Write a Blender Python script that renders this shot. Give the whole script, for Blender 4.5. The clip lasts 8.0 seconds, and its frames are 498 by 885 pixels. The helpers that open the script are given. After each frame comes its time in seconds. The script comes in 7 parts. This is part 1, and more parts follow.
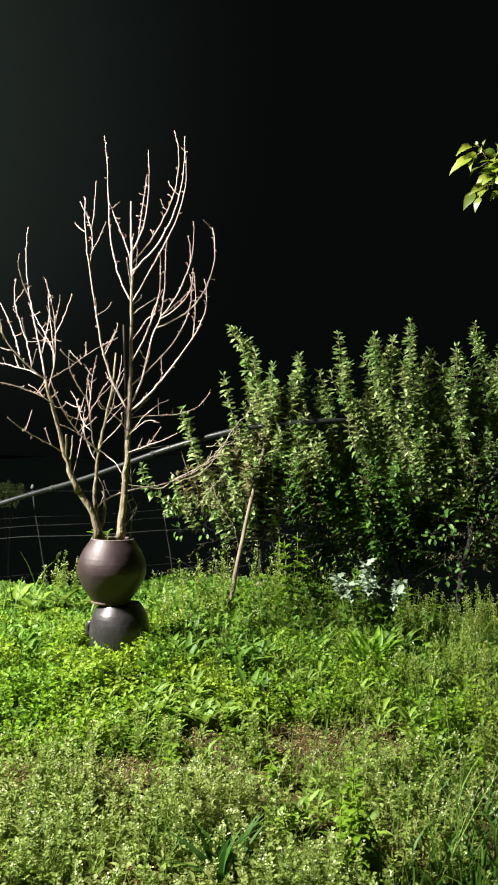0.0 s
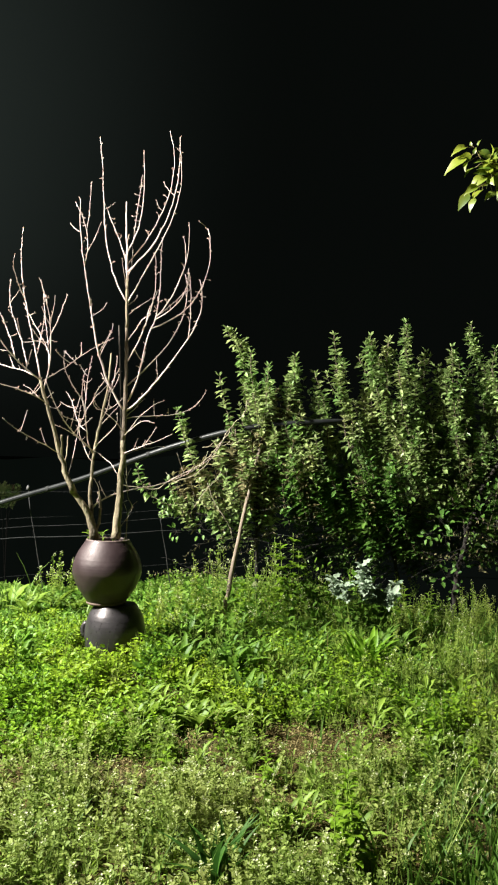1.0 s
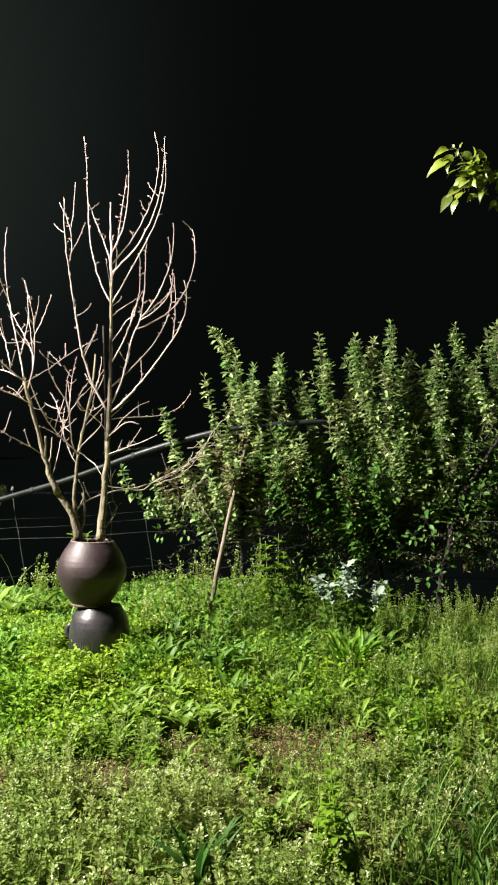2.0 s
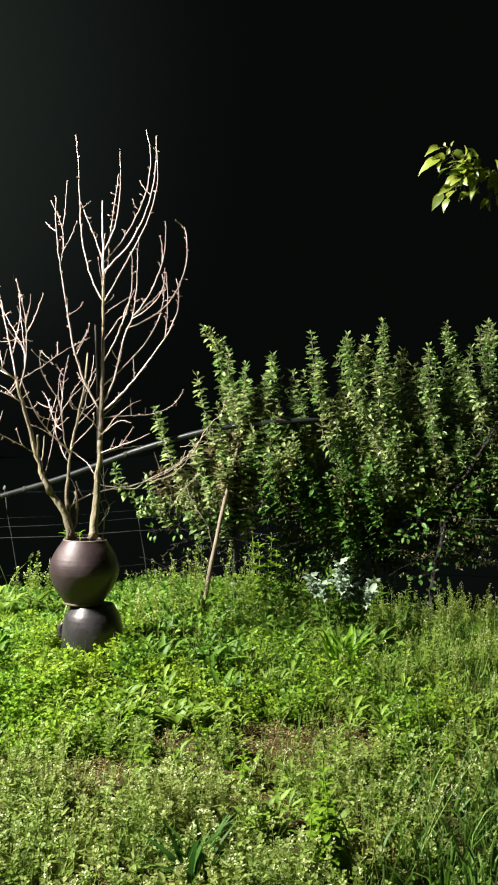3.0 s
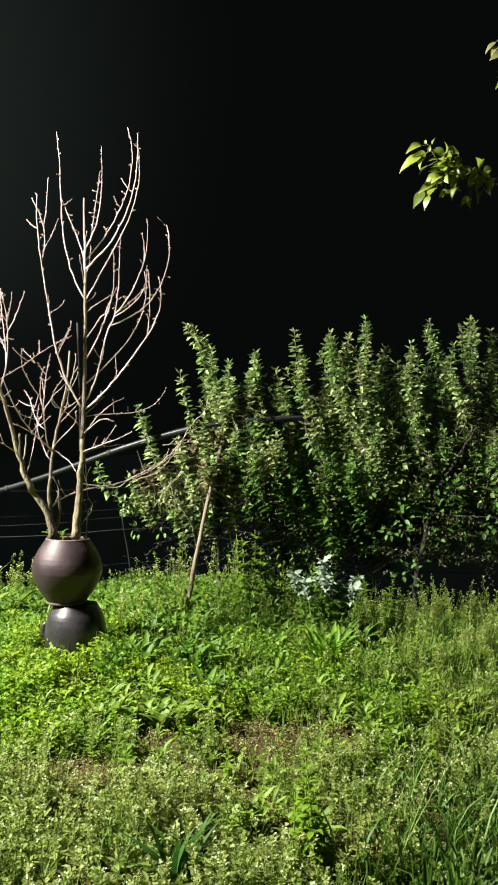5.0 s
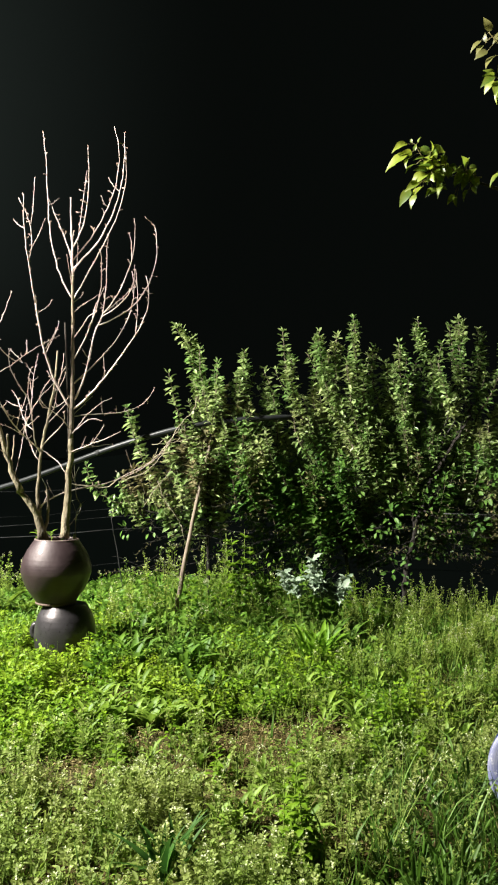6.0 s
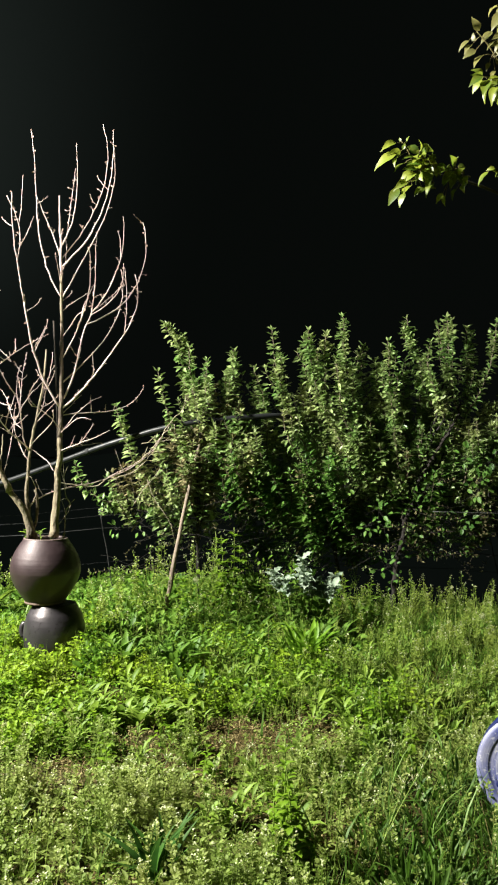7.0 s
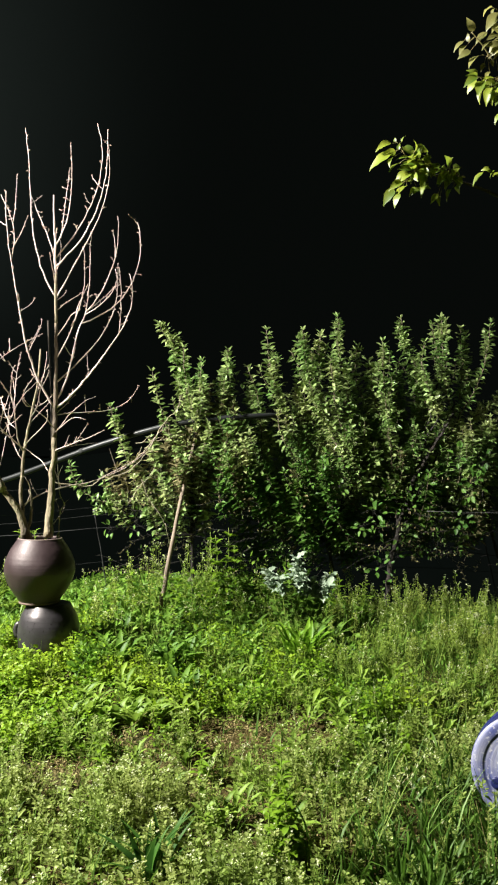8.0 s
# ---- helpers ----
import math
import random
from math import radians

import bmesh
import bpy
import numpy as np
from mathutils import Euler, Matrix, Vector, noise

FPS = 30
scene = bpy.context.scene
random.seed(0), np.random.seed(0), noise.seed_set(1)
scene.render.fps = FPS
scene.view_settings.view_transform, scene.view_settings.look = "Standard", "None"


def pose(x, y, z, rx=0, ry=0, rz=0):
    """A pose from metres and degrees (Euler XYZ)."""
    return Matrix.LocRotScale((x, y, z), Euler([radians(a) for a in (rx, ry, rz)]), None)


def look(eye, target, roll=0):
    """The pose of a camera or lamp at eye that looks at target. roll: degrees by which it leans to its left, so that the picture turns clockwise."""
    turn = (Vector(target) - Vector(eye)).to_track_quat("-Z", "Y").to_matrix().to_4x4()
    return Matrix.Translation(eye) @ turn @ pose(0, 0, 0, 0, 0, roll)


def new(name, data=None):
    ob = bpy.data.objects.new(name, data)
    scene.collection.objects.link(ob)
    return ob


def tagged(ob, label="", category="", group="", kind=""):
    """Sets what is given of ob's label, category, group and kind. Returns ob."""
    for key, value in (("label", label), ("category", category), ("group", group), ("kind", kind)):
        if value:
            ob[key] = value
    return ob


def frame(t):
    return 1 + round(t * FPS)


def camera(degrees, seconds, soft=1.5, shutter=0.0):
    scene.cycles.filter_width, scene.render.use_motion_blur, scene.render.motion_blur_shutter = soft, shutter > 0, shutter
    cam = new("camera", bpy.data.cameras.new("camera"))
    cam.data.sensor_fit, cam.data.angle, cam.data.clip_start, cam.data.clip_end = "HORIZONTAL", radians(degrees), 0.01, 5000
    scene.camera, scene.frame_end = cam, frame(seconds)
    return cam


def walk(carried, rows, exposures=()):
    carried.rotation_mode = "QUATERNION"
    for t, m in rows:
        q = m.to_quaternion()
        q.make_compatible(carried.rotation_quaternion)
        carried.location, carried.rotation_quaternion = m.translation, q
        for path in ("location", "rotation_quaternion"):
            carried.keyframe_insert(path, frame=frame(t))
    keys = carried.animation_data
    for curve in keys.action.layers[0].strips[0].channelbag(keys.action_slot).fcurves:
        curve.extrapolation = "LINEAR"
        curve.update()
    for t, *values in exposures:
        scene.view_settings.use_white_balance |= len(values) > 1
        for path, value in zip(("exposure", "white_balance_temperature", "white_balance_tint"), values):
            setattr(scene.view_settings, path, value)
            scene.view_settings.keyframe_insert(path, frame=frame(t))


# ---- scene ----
cam = camera(32.9, 8.0, soft=2.1)
PATH = [
    (0, (-0.083, 0.291, 1.67), (-0.018, 2.289, 1.699), 1.5),
    (0.5, (-0.082, 0.288, 1.669), (-0.013, 2.287, 1.699), 1.5),
    (1, (-0.072, 0.293, 1.669), (0.0, 2.292, 1.7), 1.5),
    (1.5, (-0.062, 0.29, 1.674), (0.027, 2.288, 1.705), 1.5),
    (2, (-0.056, 0.291, 1.672), (0.047, 2.288, 1.705), 1.4),
    (3.5, (-0.052, 0.288, 1.669), (0.075, 2.284, 1.698), 1.2),
    (4, (-0.052, 0.29, 1.667), (0.084, 2.285, 1.696), 1.1),
    (4.5, (-0.047, 0.294, 1.67), (0.098, 2.289, 1.697), 1.1),
    (6, (-0.03, 0.291, 1.665), (0.149, 2.283, 1.691), 0.7),
    (6.5, (-0.027, 0.289, 1.668), (0.163, 2.28, 1.691), 0.6),
    (7, (-0.028, 0.29, 1.668), (0.175, 2.279, 1.69), 0.6),
    (7.5, (-0.03, 0.29, 1.671), (0.181, 2.278, 1.692), 0.5),
    (8, (-0.035, 0.291, 1.67), (0.183, 2.279, 1.691), 0.6),
]
walk(cam, [(t, look(eye, target, roll)) for t, eye, target, roll in PATH])

# ---- night sky and the one yard lamp ----
LAMP = (-6.7, 4.7, 6.7)
world = bpy.data.worlds.new("night_sky")
scene.world = world
world.use_nodes = True
wn, wl = world.node_tree.nodes, world.node_tree.links
wcoord = wn.new("ShaderNodeTexCoord")
wdot = wn.new("ShaderNodeVectorMath")
wdot.operation = "DOT_PRODUCT"
wdot.inputs[1].default_value = Vector((-0.66, 1.0, 0.44)).normalized()
wl.new(wcoord.outputs["Generated"], wdot.inputs[0])
wramp = wn.new("ShaderNodeMapRange")
wramp.inputs["From Min"].default_value, wramp.inputs["From Max"].default_value = 0.80, 1.0
wl.new(wdot.outputs["Value"], wramp.inputs["Value"])
wmix = wn.new("ShaderNodeMix")
wmix.data_type = "RGBA"
wmix.inputs[6].default_value = (0.0010, 0.0013, 0.0011, 1)
wmix.inputs[7].default_value = (0.0112, 0.0146, 0.0128, 1)
wsep = wn.new("ShaderNodeSeparateXYZ")
wl.new(wcoord.outputs["Generated"], wsep.inputs[0])
wrise = wn.new("ShaderNodeMapRange")
wrise.interpolation_type = "SMOOTHSTEP"
wrise.inputs["From Min"].default_value, wrise.inputs["From Max"].default_value = -0.06, 0.24
wl.new(wsep.outputs["Z"], wrise.inputs["Value"])
wmul = wn.new("ShaderNodeMath")
wmul.operation = "MULTIPLY"
wpow = wn.new("ShaderNodeMath")
wpow.operation = "POWER"
wpow.inputs[1].default_value = 2.8
wl.new(wramp.outputs["Result"], wpow.inputs[0])
wl.new(wpow.outputs[0], wmul.inputs[0])
wl.new(wrise.outputs["Result"], wmul.inputs[1])
wl.new(wmul.outputs[0], wmix.inputs[0])
wl.new(wmix.outputs[2], wn["Background"].inputs["Color"])
wn["Background"].inputs["Strength"].default_value = 1.0

lamp_data = bpy.data.lights.new("yard_lamp_light", "POINT")
lamp_data.energy, lamp_data.color, lamp_data.shadow_soft_size = 9000, (1.0, 0.97, 0.88), 0.6
lamp = new("yard_lamp_light", lamp_data)
lamp.location = LAMP
scene.view_settings.exposure = 1.2

# ---- materials ----
def material(name):
    m = bpy.data.materials.new(name)
    m.use_nodes = True
    return m, m.node_tree.nodes, m.node_tree.links, m.node_tree.nodes["Principled BSDF"]


def mixed(n, l, fac, a, b):
    mix = n.new("ShaderNodeMix")
    mix.data_type = "RGBA"
    for slot, v in ((0, fac), (6, a), (7, b)):
        if isinstance(v, tuple):
            mix.inputs[slot].default_value = (*v, 1)
        elif isinstance(v, float):
            mix.inputs[slot].default_value = v
        else:
            l.new(v, mix.inputs[slot])
    return mix.outputs[2]


def noisy(n, l, scale, detail=4.0, low=0.35, high=0.65, stretch=(1, 1, 1)):
    co = n.new("ShaderNodeTexCoord")
    mp = n.new("ShaderNodeMapping")
    mp.inputs["Scale"].default_value = stretch
    tex = n.new("ShaderNodeTexNoise")
    tex.inputs["Scale"].default_value, tex.inputs["Detail"].default_value = scale, detail
    rng = n.new("ShaderNodeMapRange")
    rng.inputs["From Min"].default_value, rng.inputs["From Max"].default_value = low, high
    l.new(co.outputs["Object"], mp.inputs["Vector"])
    l.new(mp.outputs["Vector"], tex.inputs["Vector"])
    l.new(tex.outputs["Fac"], rng.inputs["Value"])
    return rng.outputs["Result"]


def bumped(n, l, bsdf, height, strength, distance):
    b = n.new("ShaderNodeBump")
    b.inputs["Strength"].default_value, b.inputs["Distance"].default_value = strength, distance
    l.new(height, b.inputs["Height"])
    l.new(b.outputs["Normal"], bsdf.inputs["Normal"])


def leaf_material(name, dark, light, tint, rough=0.5, through_light=0.3, per_object=False, gloss=0.22):
    """Leaves: each island (or object) its own green, with a noise of paler or browner tint."""
    m, n, l, bsdf = material(name)
    if per_object:
        rnd = n.new("ShaderNodeObjectInfo").outputs["Random"]
    else:
        rnd = n.new("ShaderNodeNewGeometry").outputs["Random Per Island"]
    base = mixed(n, l, rnd, dark, light)
    patch = noisy(n, l, 3.0, 3.0, 0.42, 0.72)
    fine = noisy(n, l, 60.0, 3.0, 0.3, 0.8)
    half = n.new("ShaderNodeMath")
    half.operation = "MULTIPLY"
    half.inputs[1].default_value = 0.75
    l.new(patch, half.inputs[0])
    col = mixed(n, l, half.outputs[0], base, tint)
    dim = n.new("ShaderNodeMath")
    dim.operation = "MULTIPLY"
    dim.inputs[1].default_value = 0.3
    l.new(fine, dim.inputs[0])
    col = mixed(n, l, dim.outputs[0], col, dark)
    l.new(col, bsdf.inputs["Base Color"])
    bsdf.inputs["Roughness"].default_value = rough
    bsdf.inputs["Specular IOR Level"].default_value = gloss
    tr = n.new("ShaderNodeBsdfTranslucent")
    l.new(col, tr.inputs["Color"])
    ms = n.new("ShaderNodeMixShader")
    ms.inputs[0].default_value = through_light
    l.new(bsdf.outputs[0], ms.inputs[1])
    l.new(tr.outputs[0], ms.inputs[2])
    l.new(ms.outputs[0], n["Material Output"].inputs["Surface"])
    return m


def plain_material(name, a, b, scale, rough, bump=0.0, stretch=(1, 1, 1), distance=0.01, metal=0.0):
    m, n, l, bsdf = material(name)
    f = noisy(n, l, scale, 5.0, 0.3, 0.7, stretch)
    g = noisy(n, l, scale * 7.3, 4.0, 0.3, 0.75, stretch)
    col = mixed(n, l, f, a, b)
    half = n.new("ShaderNodeMath")
    half.operation = "MULTIPLY"
    half.inputs[1].default_value = 0.4
    l.new(g, half.inputs[0])
    col = mixed(n, l, half.outputs[0], col, tuple(0.55 * v for v in a))
    l.new(col, bsdf.inputs["Base Color"])
    bsdf.inputs["Roughness"].default_value, bsdf.inputs["Metallic"].default_value = rough, metal
    if bump:
        bumped(n, l, bsdf, g, bump, distance)
    return m


def soil_material():
    m, n, l, bsdf = material("soil")
    big = noisy(n, l, 1.3, 4.0, 0.35, 0.65)
    mid = noisy(n, l, 14.0, 6.0, 0.3, 0.7)
    fine = noisy(n, l, 90.0, 4.0, 0.3, 0.75)
    col = mixed(n, l, big, (0.058, 0.043, 0.013), (0.095, 0.073, 0.024))
    col = mixed(n, l, mid, col, (0.034, 0.027, 0.010))
    d = n.new("ShaderNodeMath")
    d.operation = "MULTIPLY"
    d.inputs[1].default_value = 0.45
    l.new(fine, d.inputs[0])
    col = mixed(n, l, d.outputs[0], col, (0.14, 0.11, 0.042))
    moss = noisy(n, l, 2.1, 5.0, 0.5, 0.7)
    col = mixed(n, l, moss, col, (0.045, 0.055, 0.02))
    l.new(col, bsdf.inputs["Base Color"])
    bsdf.inputs["Roughness"].default_value = 0.95
    bsdf.inputs["Specular IOR Level"].default_value = 0.06
    add = n.new("ShaderNodeMath")
    l.new(mid, add.inputs[0])
    l.new(fine, add.inputs[1])
    bumped(n, l, bsdf, add.outputs[0], 0.8, 0.03)
    return m


def glaze_material(name, a, b, speckle, gloss):
    """Brown salt glaze: soft clouding, faint throwing rings and dark specks."""
    m, n, l, bsdf = material(name)
    cloud = noisy(n, l, 5.0, 5.0, 0.3, 0.7)
    ring = noisy(n, l, 9.0, 3.0, 0.3, 0.7, (0.15, 0.15, 6.0))
    speck = noisy(n, l, 55.0, 2.0, 0.64 - speckle, 0.70 - speckle)
    col = mixed(n, l, cloud, a, b)
    col = mixed(n, l, speck, col, tuple(0.25 * v for v in a))
    l.new(col, bsdf.inputs["Base Color"])
    rr = n.new("ShaderNodeMapRange")
    rr.inputs["To Min"].default_value, rr.inputs["To Max"].default_value = gloss, gloss + 0.14
    l.new(cloud, rr.inputs["Value"])
    l.new(rr.outputs["Result"], bsdf.inputs["Roughness"])
    bsdf.inputs["Coat Weight"].default_value, bsdf.inputs["Coat Roughness"].default_value = 0.24, 0.09
    bsdf.inputs["Specular IOR Level"].default_value = 0.45
    bsdf.inputs["Specular Tint"].default_value = (1.0, 0.90, 0.90, 1)
    wave = noisy(n, l, 22.0, 3.0, 0.3, 0.7)
    both = n.new("ShaderNodeMath")
    l.new(ring, both.inputs[0])
    l.new(wave, both.inputs[1])
    bumped(n, l, bsdf, both.outputs[0], 0.17, 0.004)
    return m


SOIL = soil_material()
GLAZE_TOP = glaze_material("brown_glaze", (0.0168, 0.0098, 0.0110), (0.0355, 0.0218, 0.0240), -0.2, 0.45)
GLAZE_LOW = glaze_material("dark_glaze", (0.014, 0.0128, 0.0140), (0.034, 0.0318, 0.0350), 0.01, 0.30)
WORN_RIM = plain_material("worn_rim", (0.09, 0.062, 0.055), (0.2, 0.145, 0.13), 14.0, 0.6, 0.2)
RAW_CLAY = plain_material("raw_clay", (0.10, 0.065, 0.05), (0.17, 0.115, 0.09), 12.0, 0.8, 0.3)
BARK = plain_material("pale_bark", (0.060, 0.044, 0.030), (0.36, 0.30, 0.19), 9.0, 0.8, 0.8, (1, 1, 0.45), 0.008)
BROWN_BARK = plain_material("brown_bark", (0.035, 0.026, 0.02), (0.25, 0.195, 0.14), 14.0, 0.85, 0.8, (1, 1, 0.35), 0.008)
TWIG = plain_material("twig_bark", (0.50, 0.38, 0.355), (0.74, 0.60, 0.57), 20.0, 0.6, 0.2, (1, 1, 0.4), 0.003)
BUD = plain_material("bud_scale", (0.48, 0.29, 0.23), (0.70, 0.48, 0.40), 30.0, 0.6)
DARK_BARK = plain_material("dark_bark", (0.016, 0.012, 0.009), (0.036, 0.028, 0.02), 14.0, 0.85, 0.6, (1, 1, 0.3), 0.01)
SHOOT = plain_material("shoot_bark", (0.08, 0.066, 0.04), (0.17, 0.135, 0.085), 18.0, 0.7, 0.2)
WOOD = plain_material("weathered_wood", (0.12, 0.09, 0.065), (0.24, 0.19, 0.14), 18.0, 0.8, 0.4, (1, 1, 0.15), 0.005)
PIPE = plain_material("black_pipe", (0.010, 0.011, 0.012), (0.024, 0.026, 0.027), 4.0, 0.36, 0.1, (1, 1, 1), 0.003)
PIPE.node_tree.nodes["Principled BSDF"].inputs["Specular IOR Level"].default_value = 0.2
WIRE = plain_material("galvanised_wire", (0.006, 0.0066, 0.0066), (0.02, 0.022, 0.022), 9.0, 0.9, 0.0, (1, 1, 1), 0.01, 0.0)
CAP = plain_material("pale_cap", (0.05, 0.05, 0.05), (0.12, 0.12, 0.12), 9.0, 0.7)
POST = plain_material("steel_post", (0.005, 0.0055, 0.0055), (0.014, 0.015, 0.015), 9.0, 0.8, 0.1, (1, 1, 0.2), 0.004, 0.0)
BLUE = plain_material("blue_plastic", (0.005, 0.008, 0.06), (0.009, 0.015, 0.09), 7.0, 0.42, 0.15, (1, 1, 1), 0.003)
PALE_GRASS = leaf_material("pale_grass", (0.10, 0.19, 0.04), (0.20, 0.33, 0.08), (0.26, 0.36, 0.1), 0.5, 0.4)
CLOVER = leaf_material("clover_leaf", (0.062, 0.15, 0.009), (0.205, 0.35, 0.018), (0.32, 0.42, 0.03), 0.5, 0.4)
LUSH = leaf_material("lush_leaf", (0.055, 0.135, 0.017), (0.155, 0.31, 0.034), (0.24, 0.35, 0.06), 0.45, 0.4)
WEED = leaf_material("weed_leaf", (0.085, 0.15, 0.018), (0.215, 0.315, 0.046), (0.31, 0.34, 0.075), 0.6, 0.5)
HAZE = leaf_material("pale_seed_weed", (0.125, 0.19, 0.03), (0.27, 0.36, 0.08), (0.38, 0.41, 0.14), 0.6, 0.5)
PURSE = leaf_material("seed_pod", (0.105, 0.185, 0.02), (0.235, 0.335, 0.05), (0.32, 0.37, 0.075), 0.6, 0.4)
STALK = leaf_material("weed_stalk", (0.12, 0.20, 0.03), (0.225, 0.32, 0.06), (0.29, 0.33, 0.085), 0.6, 0.2)
PETAL = leaf_material("white_petal", (0.32, 0.36, 0.18), (0.5, 0.53, 0.32), (0.42, 0.44, 0.24), 0.6, 0.2)
GRASS = leaf_material("grass_blade", (0.026, 0.07, 0.007), (0.07, 0.155, 0.016), (0.115, 0.19, 0.03), 0.55, 0.35)
LANCE = leaf_material("lance_leaf", (0.048, 0.118, 0.016), (0.135, 0.25, 0.03), (0.20, 0.31, 0.05), 0.5, 0.4, True)
STRAW = leaf_material("dry_straw", (0.09, 0.07, 0.03), (0.34, 0.28, 0.13), (0.20, 0.165, 0.07), 0.8, 0.1, False, 0.08)
DOCK = leaf_material("dock_leaf", (0.085, 0.165, 0.018), (0.22, 0.34, 0.042), (0.29, 0.37, 0.07), 0.5, 0.4, True, 0.25)
BRIGHT_LANCE = leaf_material("bright_lance_leaf", (0.10, 0.22, 0.015), (0.20, 0.37, 0.03), (0.28, 0.42, 0.04), 0.45, 0.45, True, 0.3)
BLUISH = leaf_material("bluish_blade", (0.014, 0.052, 0.008), (0.045, 0.12, 0.016), (0.10, 0.19, 0.03), 0.55, 0.35, True, 0.12)
SILVER = leaf_material("silver_leaf", (0.15, 0.22, 0.14), (0.34, 0.42, 0.31), (0.40, 0.47, 0.37), 0.6, 0.2, True)
HEDGE = leaf_material("hedge_leaf", (0.088, 0.19, 0.04), (0.35, 0.50, 0.175), (0.52, 0.52, 0.25), 0.38, 0.4, False, 0.65)
# hedge leaf darkened: the lower hedge's shade is put into its greens
SHADED_LEAF = leaf_material("shaded_hedge_leaf", (0.035, 0.10, 0.018), (0.105, 0.22, 0.035), (0.15, 0.25, 0.05), 0.45, 0.3, False, 0.25)
SERE = leaf_material("withered_leaf", (0.07, 0.07, 0.03), (0.26, 0.215, 0.105), (0.17, 0.16, 0.07), 0.8, 0.2)
# brown bark taken down in colour to stand for the shade under the leaves
TRUNK = plain_material("shaded_shrub_bark", (0.008, 0.006, 0.005), (0.036, 0.027, 0.021), 24.0, 0.85, 0.7, (1, 1, 0.35), 0.008)
PEAR = leaf_material("fruit_leaf", (0.075, 0.15, 0.018), (0.28, 0.35, 0.035), (0.50, 0.43, 0.04), 0.42, 0.5, True, 0.6)
OLIVE = leaf_material("young_fruit_leaf", (0.11, 0.12, 0.035), (0.30, 0.29, 0.08), (0.36, 0.29, 0.12), 0.42, 0.45, True, 0.5)
GREEN_TWIG = plain_material("green_twig", (0.12, 0.10, 0.03), (0.22, 0.18, 0.06), 20.0, 0.6, 0.2)
# near-black bark: shade inside the hedge is put into the colour
BRANCH = plain_material("shaded_hedge_branch", (0.009, 0.007, 0.006), (0.022, 0.017, 0.013), 16.0, 0.85, 0.6, (1, 1, 0.3), 0.01)
STRAW_STEM = plain_material("dry_stem", (0.26, 0.22, 0.15), (0.42, 0.36, 0.26), 20.0, 0.8, 0.2)


# ---- building helpers ----
def part(name, data, mat, parent=None, label=""):
    """Link a bmesh or mesh as one object, under parent if given."""
    if isinstance(data, bmesh.types.BMesh):
        me = bpy.data.meshes.new(name)
        data.to_mesh(me)
        data.free()
    else:
        me = data
    if mat is not None and not me.materials:
        me.materials.append(mat)
    ob = new(name, me)
    ob.parent = parent
    return tagged(ob, label)


def smooth(me):
    me.polygons.foreach_set("use_smooth", np.ones(len(me.polygons), dtype=bool))
    return me


def bezier(p0, p1, p2, p3, count):
    p = [np.array(v, float) for v in (p0, p1, p2, p3)]
    t = np.linspace(0, 1, count)[:, None]
    return (1 - t) ** 3 * p[0] + 3 * t * (1 - t) ** 2 * p[1] + 3 * t ** 2 * (1 - t) * p[2] + t ** 3 * p[3]


def catmull(points, per):
    p = np.array(points, float)
    p = np.vstack([2 * p[0] - p[1], p, 2 * p[-1] - p[-2]])
    out = []
    for i in range(1, len(p) - 2):
        for t in np.arange(per) / per:
            out.append(0.5 * (2 * p[i] + (p[i + 1] - p[i - 1]) * t + (2 * p[i - 1] - 5 * p[i] + 4 * p[i + 1] - p[i + 2]) * t ** 2
                              + (3 * p[i] - p[i - 1] - 3 * p[i + 1] + p[i + 2]) * t ** 3))
    return np.array(out + [p[-2]])


def tube(path, radii, sides=8, wobble=0.0, seed=0):
    """A closed tube along a path, as a mesh."""
    rng = np.random.default_rng(seed)
    path, n = np.asarray(path, float), len(path)
    radii = np.broadcast_to(np.asarray(radii, float), n)
    tan = np.gradient(path, axis=0)
    tan /= np.linalg.norm(tan, axis=1)[:, None] + 1e-9
    ref = np.array([0.37, 0.91, 0.17]) if abs(tan[0][1]) < 0.8 else np.array([1.0, 0.1, 0.2])
    a = np.linspace(0, 2 * np.pi, sides, endpoint=False)
    verts = []
    for i in range(n):
        s = np.cross(tan[i], ref)
        s /= np.linalg.norm(s)
        u = np.cross(s, tan[i])
        r = radii[i] * (1 + wobble * rng.uniform(-1, 1, sides))
        verts.append(path[i] + np.outer(np.cos(a) * r, s) + np.outer(np.sin(a) * r, u))
    verts = np.vstack(verts)
    faces = [(i * sides + k, i * sides + (k + 1) % sides, (i + 1) * sides + (k + 1) % sides, (i + 1) * sides + k)
             for i in range(n - 1) for k in range(sides)]
    faces.append(tuple(range(sides))[::-1])
    faces.append(tuple((n - 1) * sides + k for k in range(sides)))
    me = bpy.data.meshes.new("tube")
    me.from_pydata(verts.tolist(), [], faces)
    return smooth(me)


def lathe(profile, sides=72, per=6):
    """A vessel turned from a profile of (radius, height)."""
    prof = catmull(profile, per)
    a = np.linspace(0, 2 * np.pi, sides, endpoint=False)
    n = len(prof)
    verts = [(r * math.cos(t), r * math.sin(t), z) for r, z in prof for t in a]
    faces = [(i * sides + k, i * sides + (k + 1) % sides, (i + 1) * sides + (k + 1) % sides, (i + 1) * sides + k)
             for i in range(n - 1) for k in range(sides)]
    me = bpy.data.meshes.new("lathe")
    me.from_pydata(verts, [], faces)
    return smooth(me)


def unit(v):
    return v / (np.linalg.norm(v, axis=-1, keepdims=True) + 1e-9)


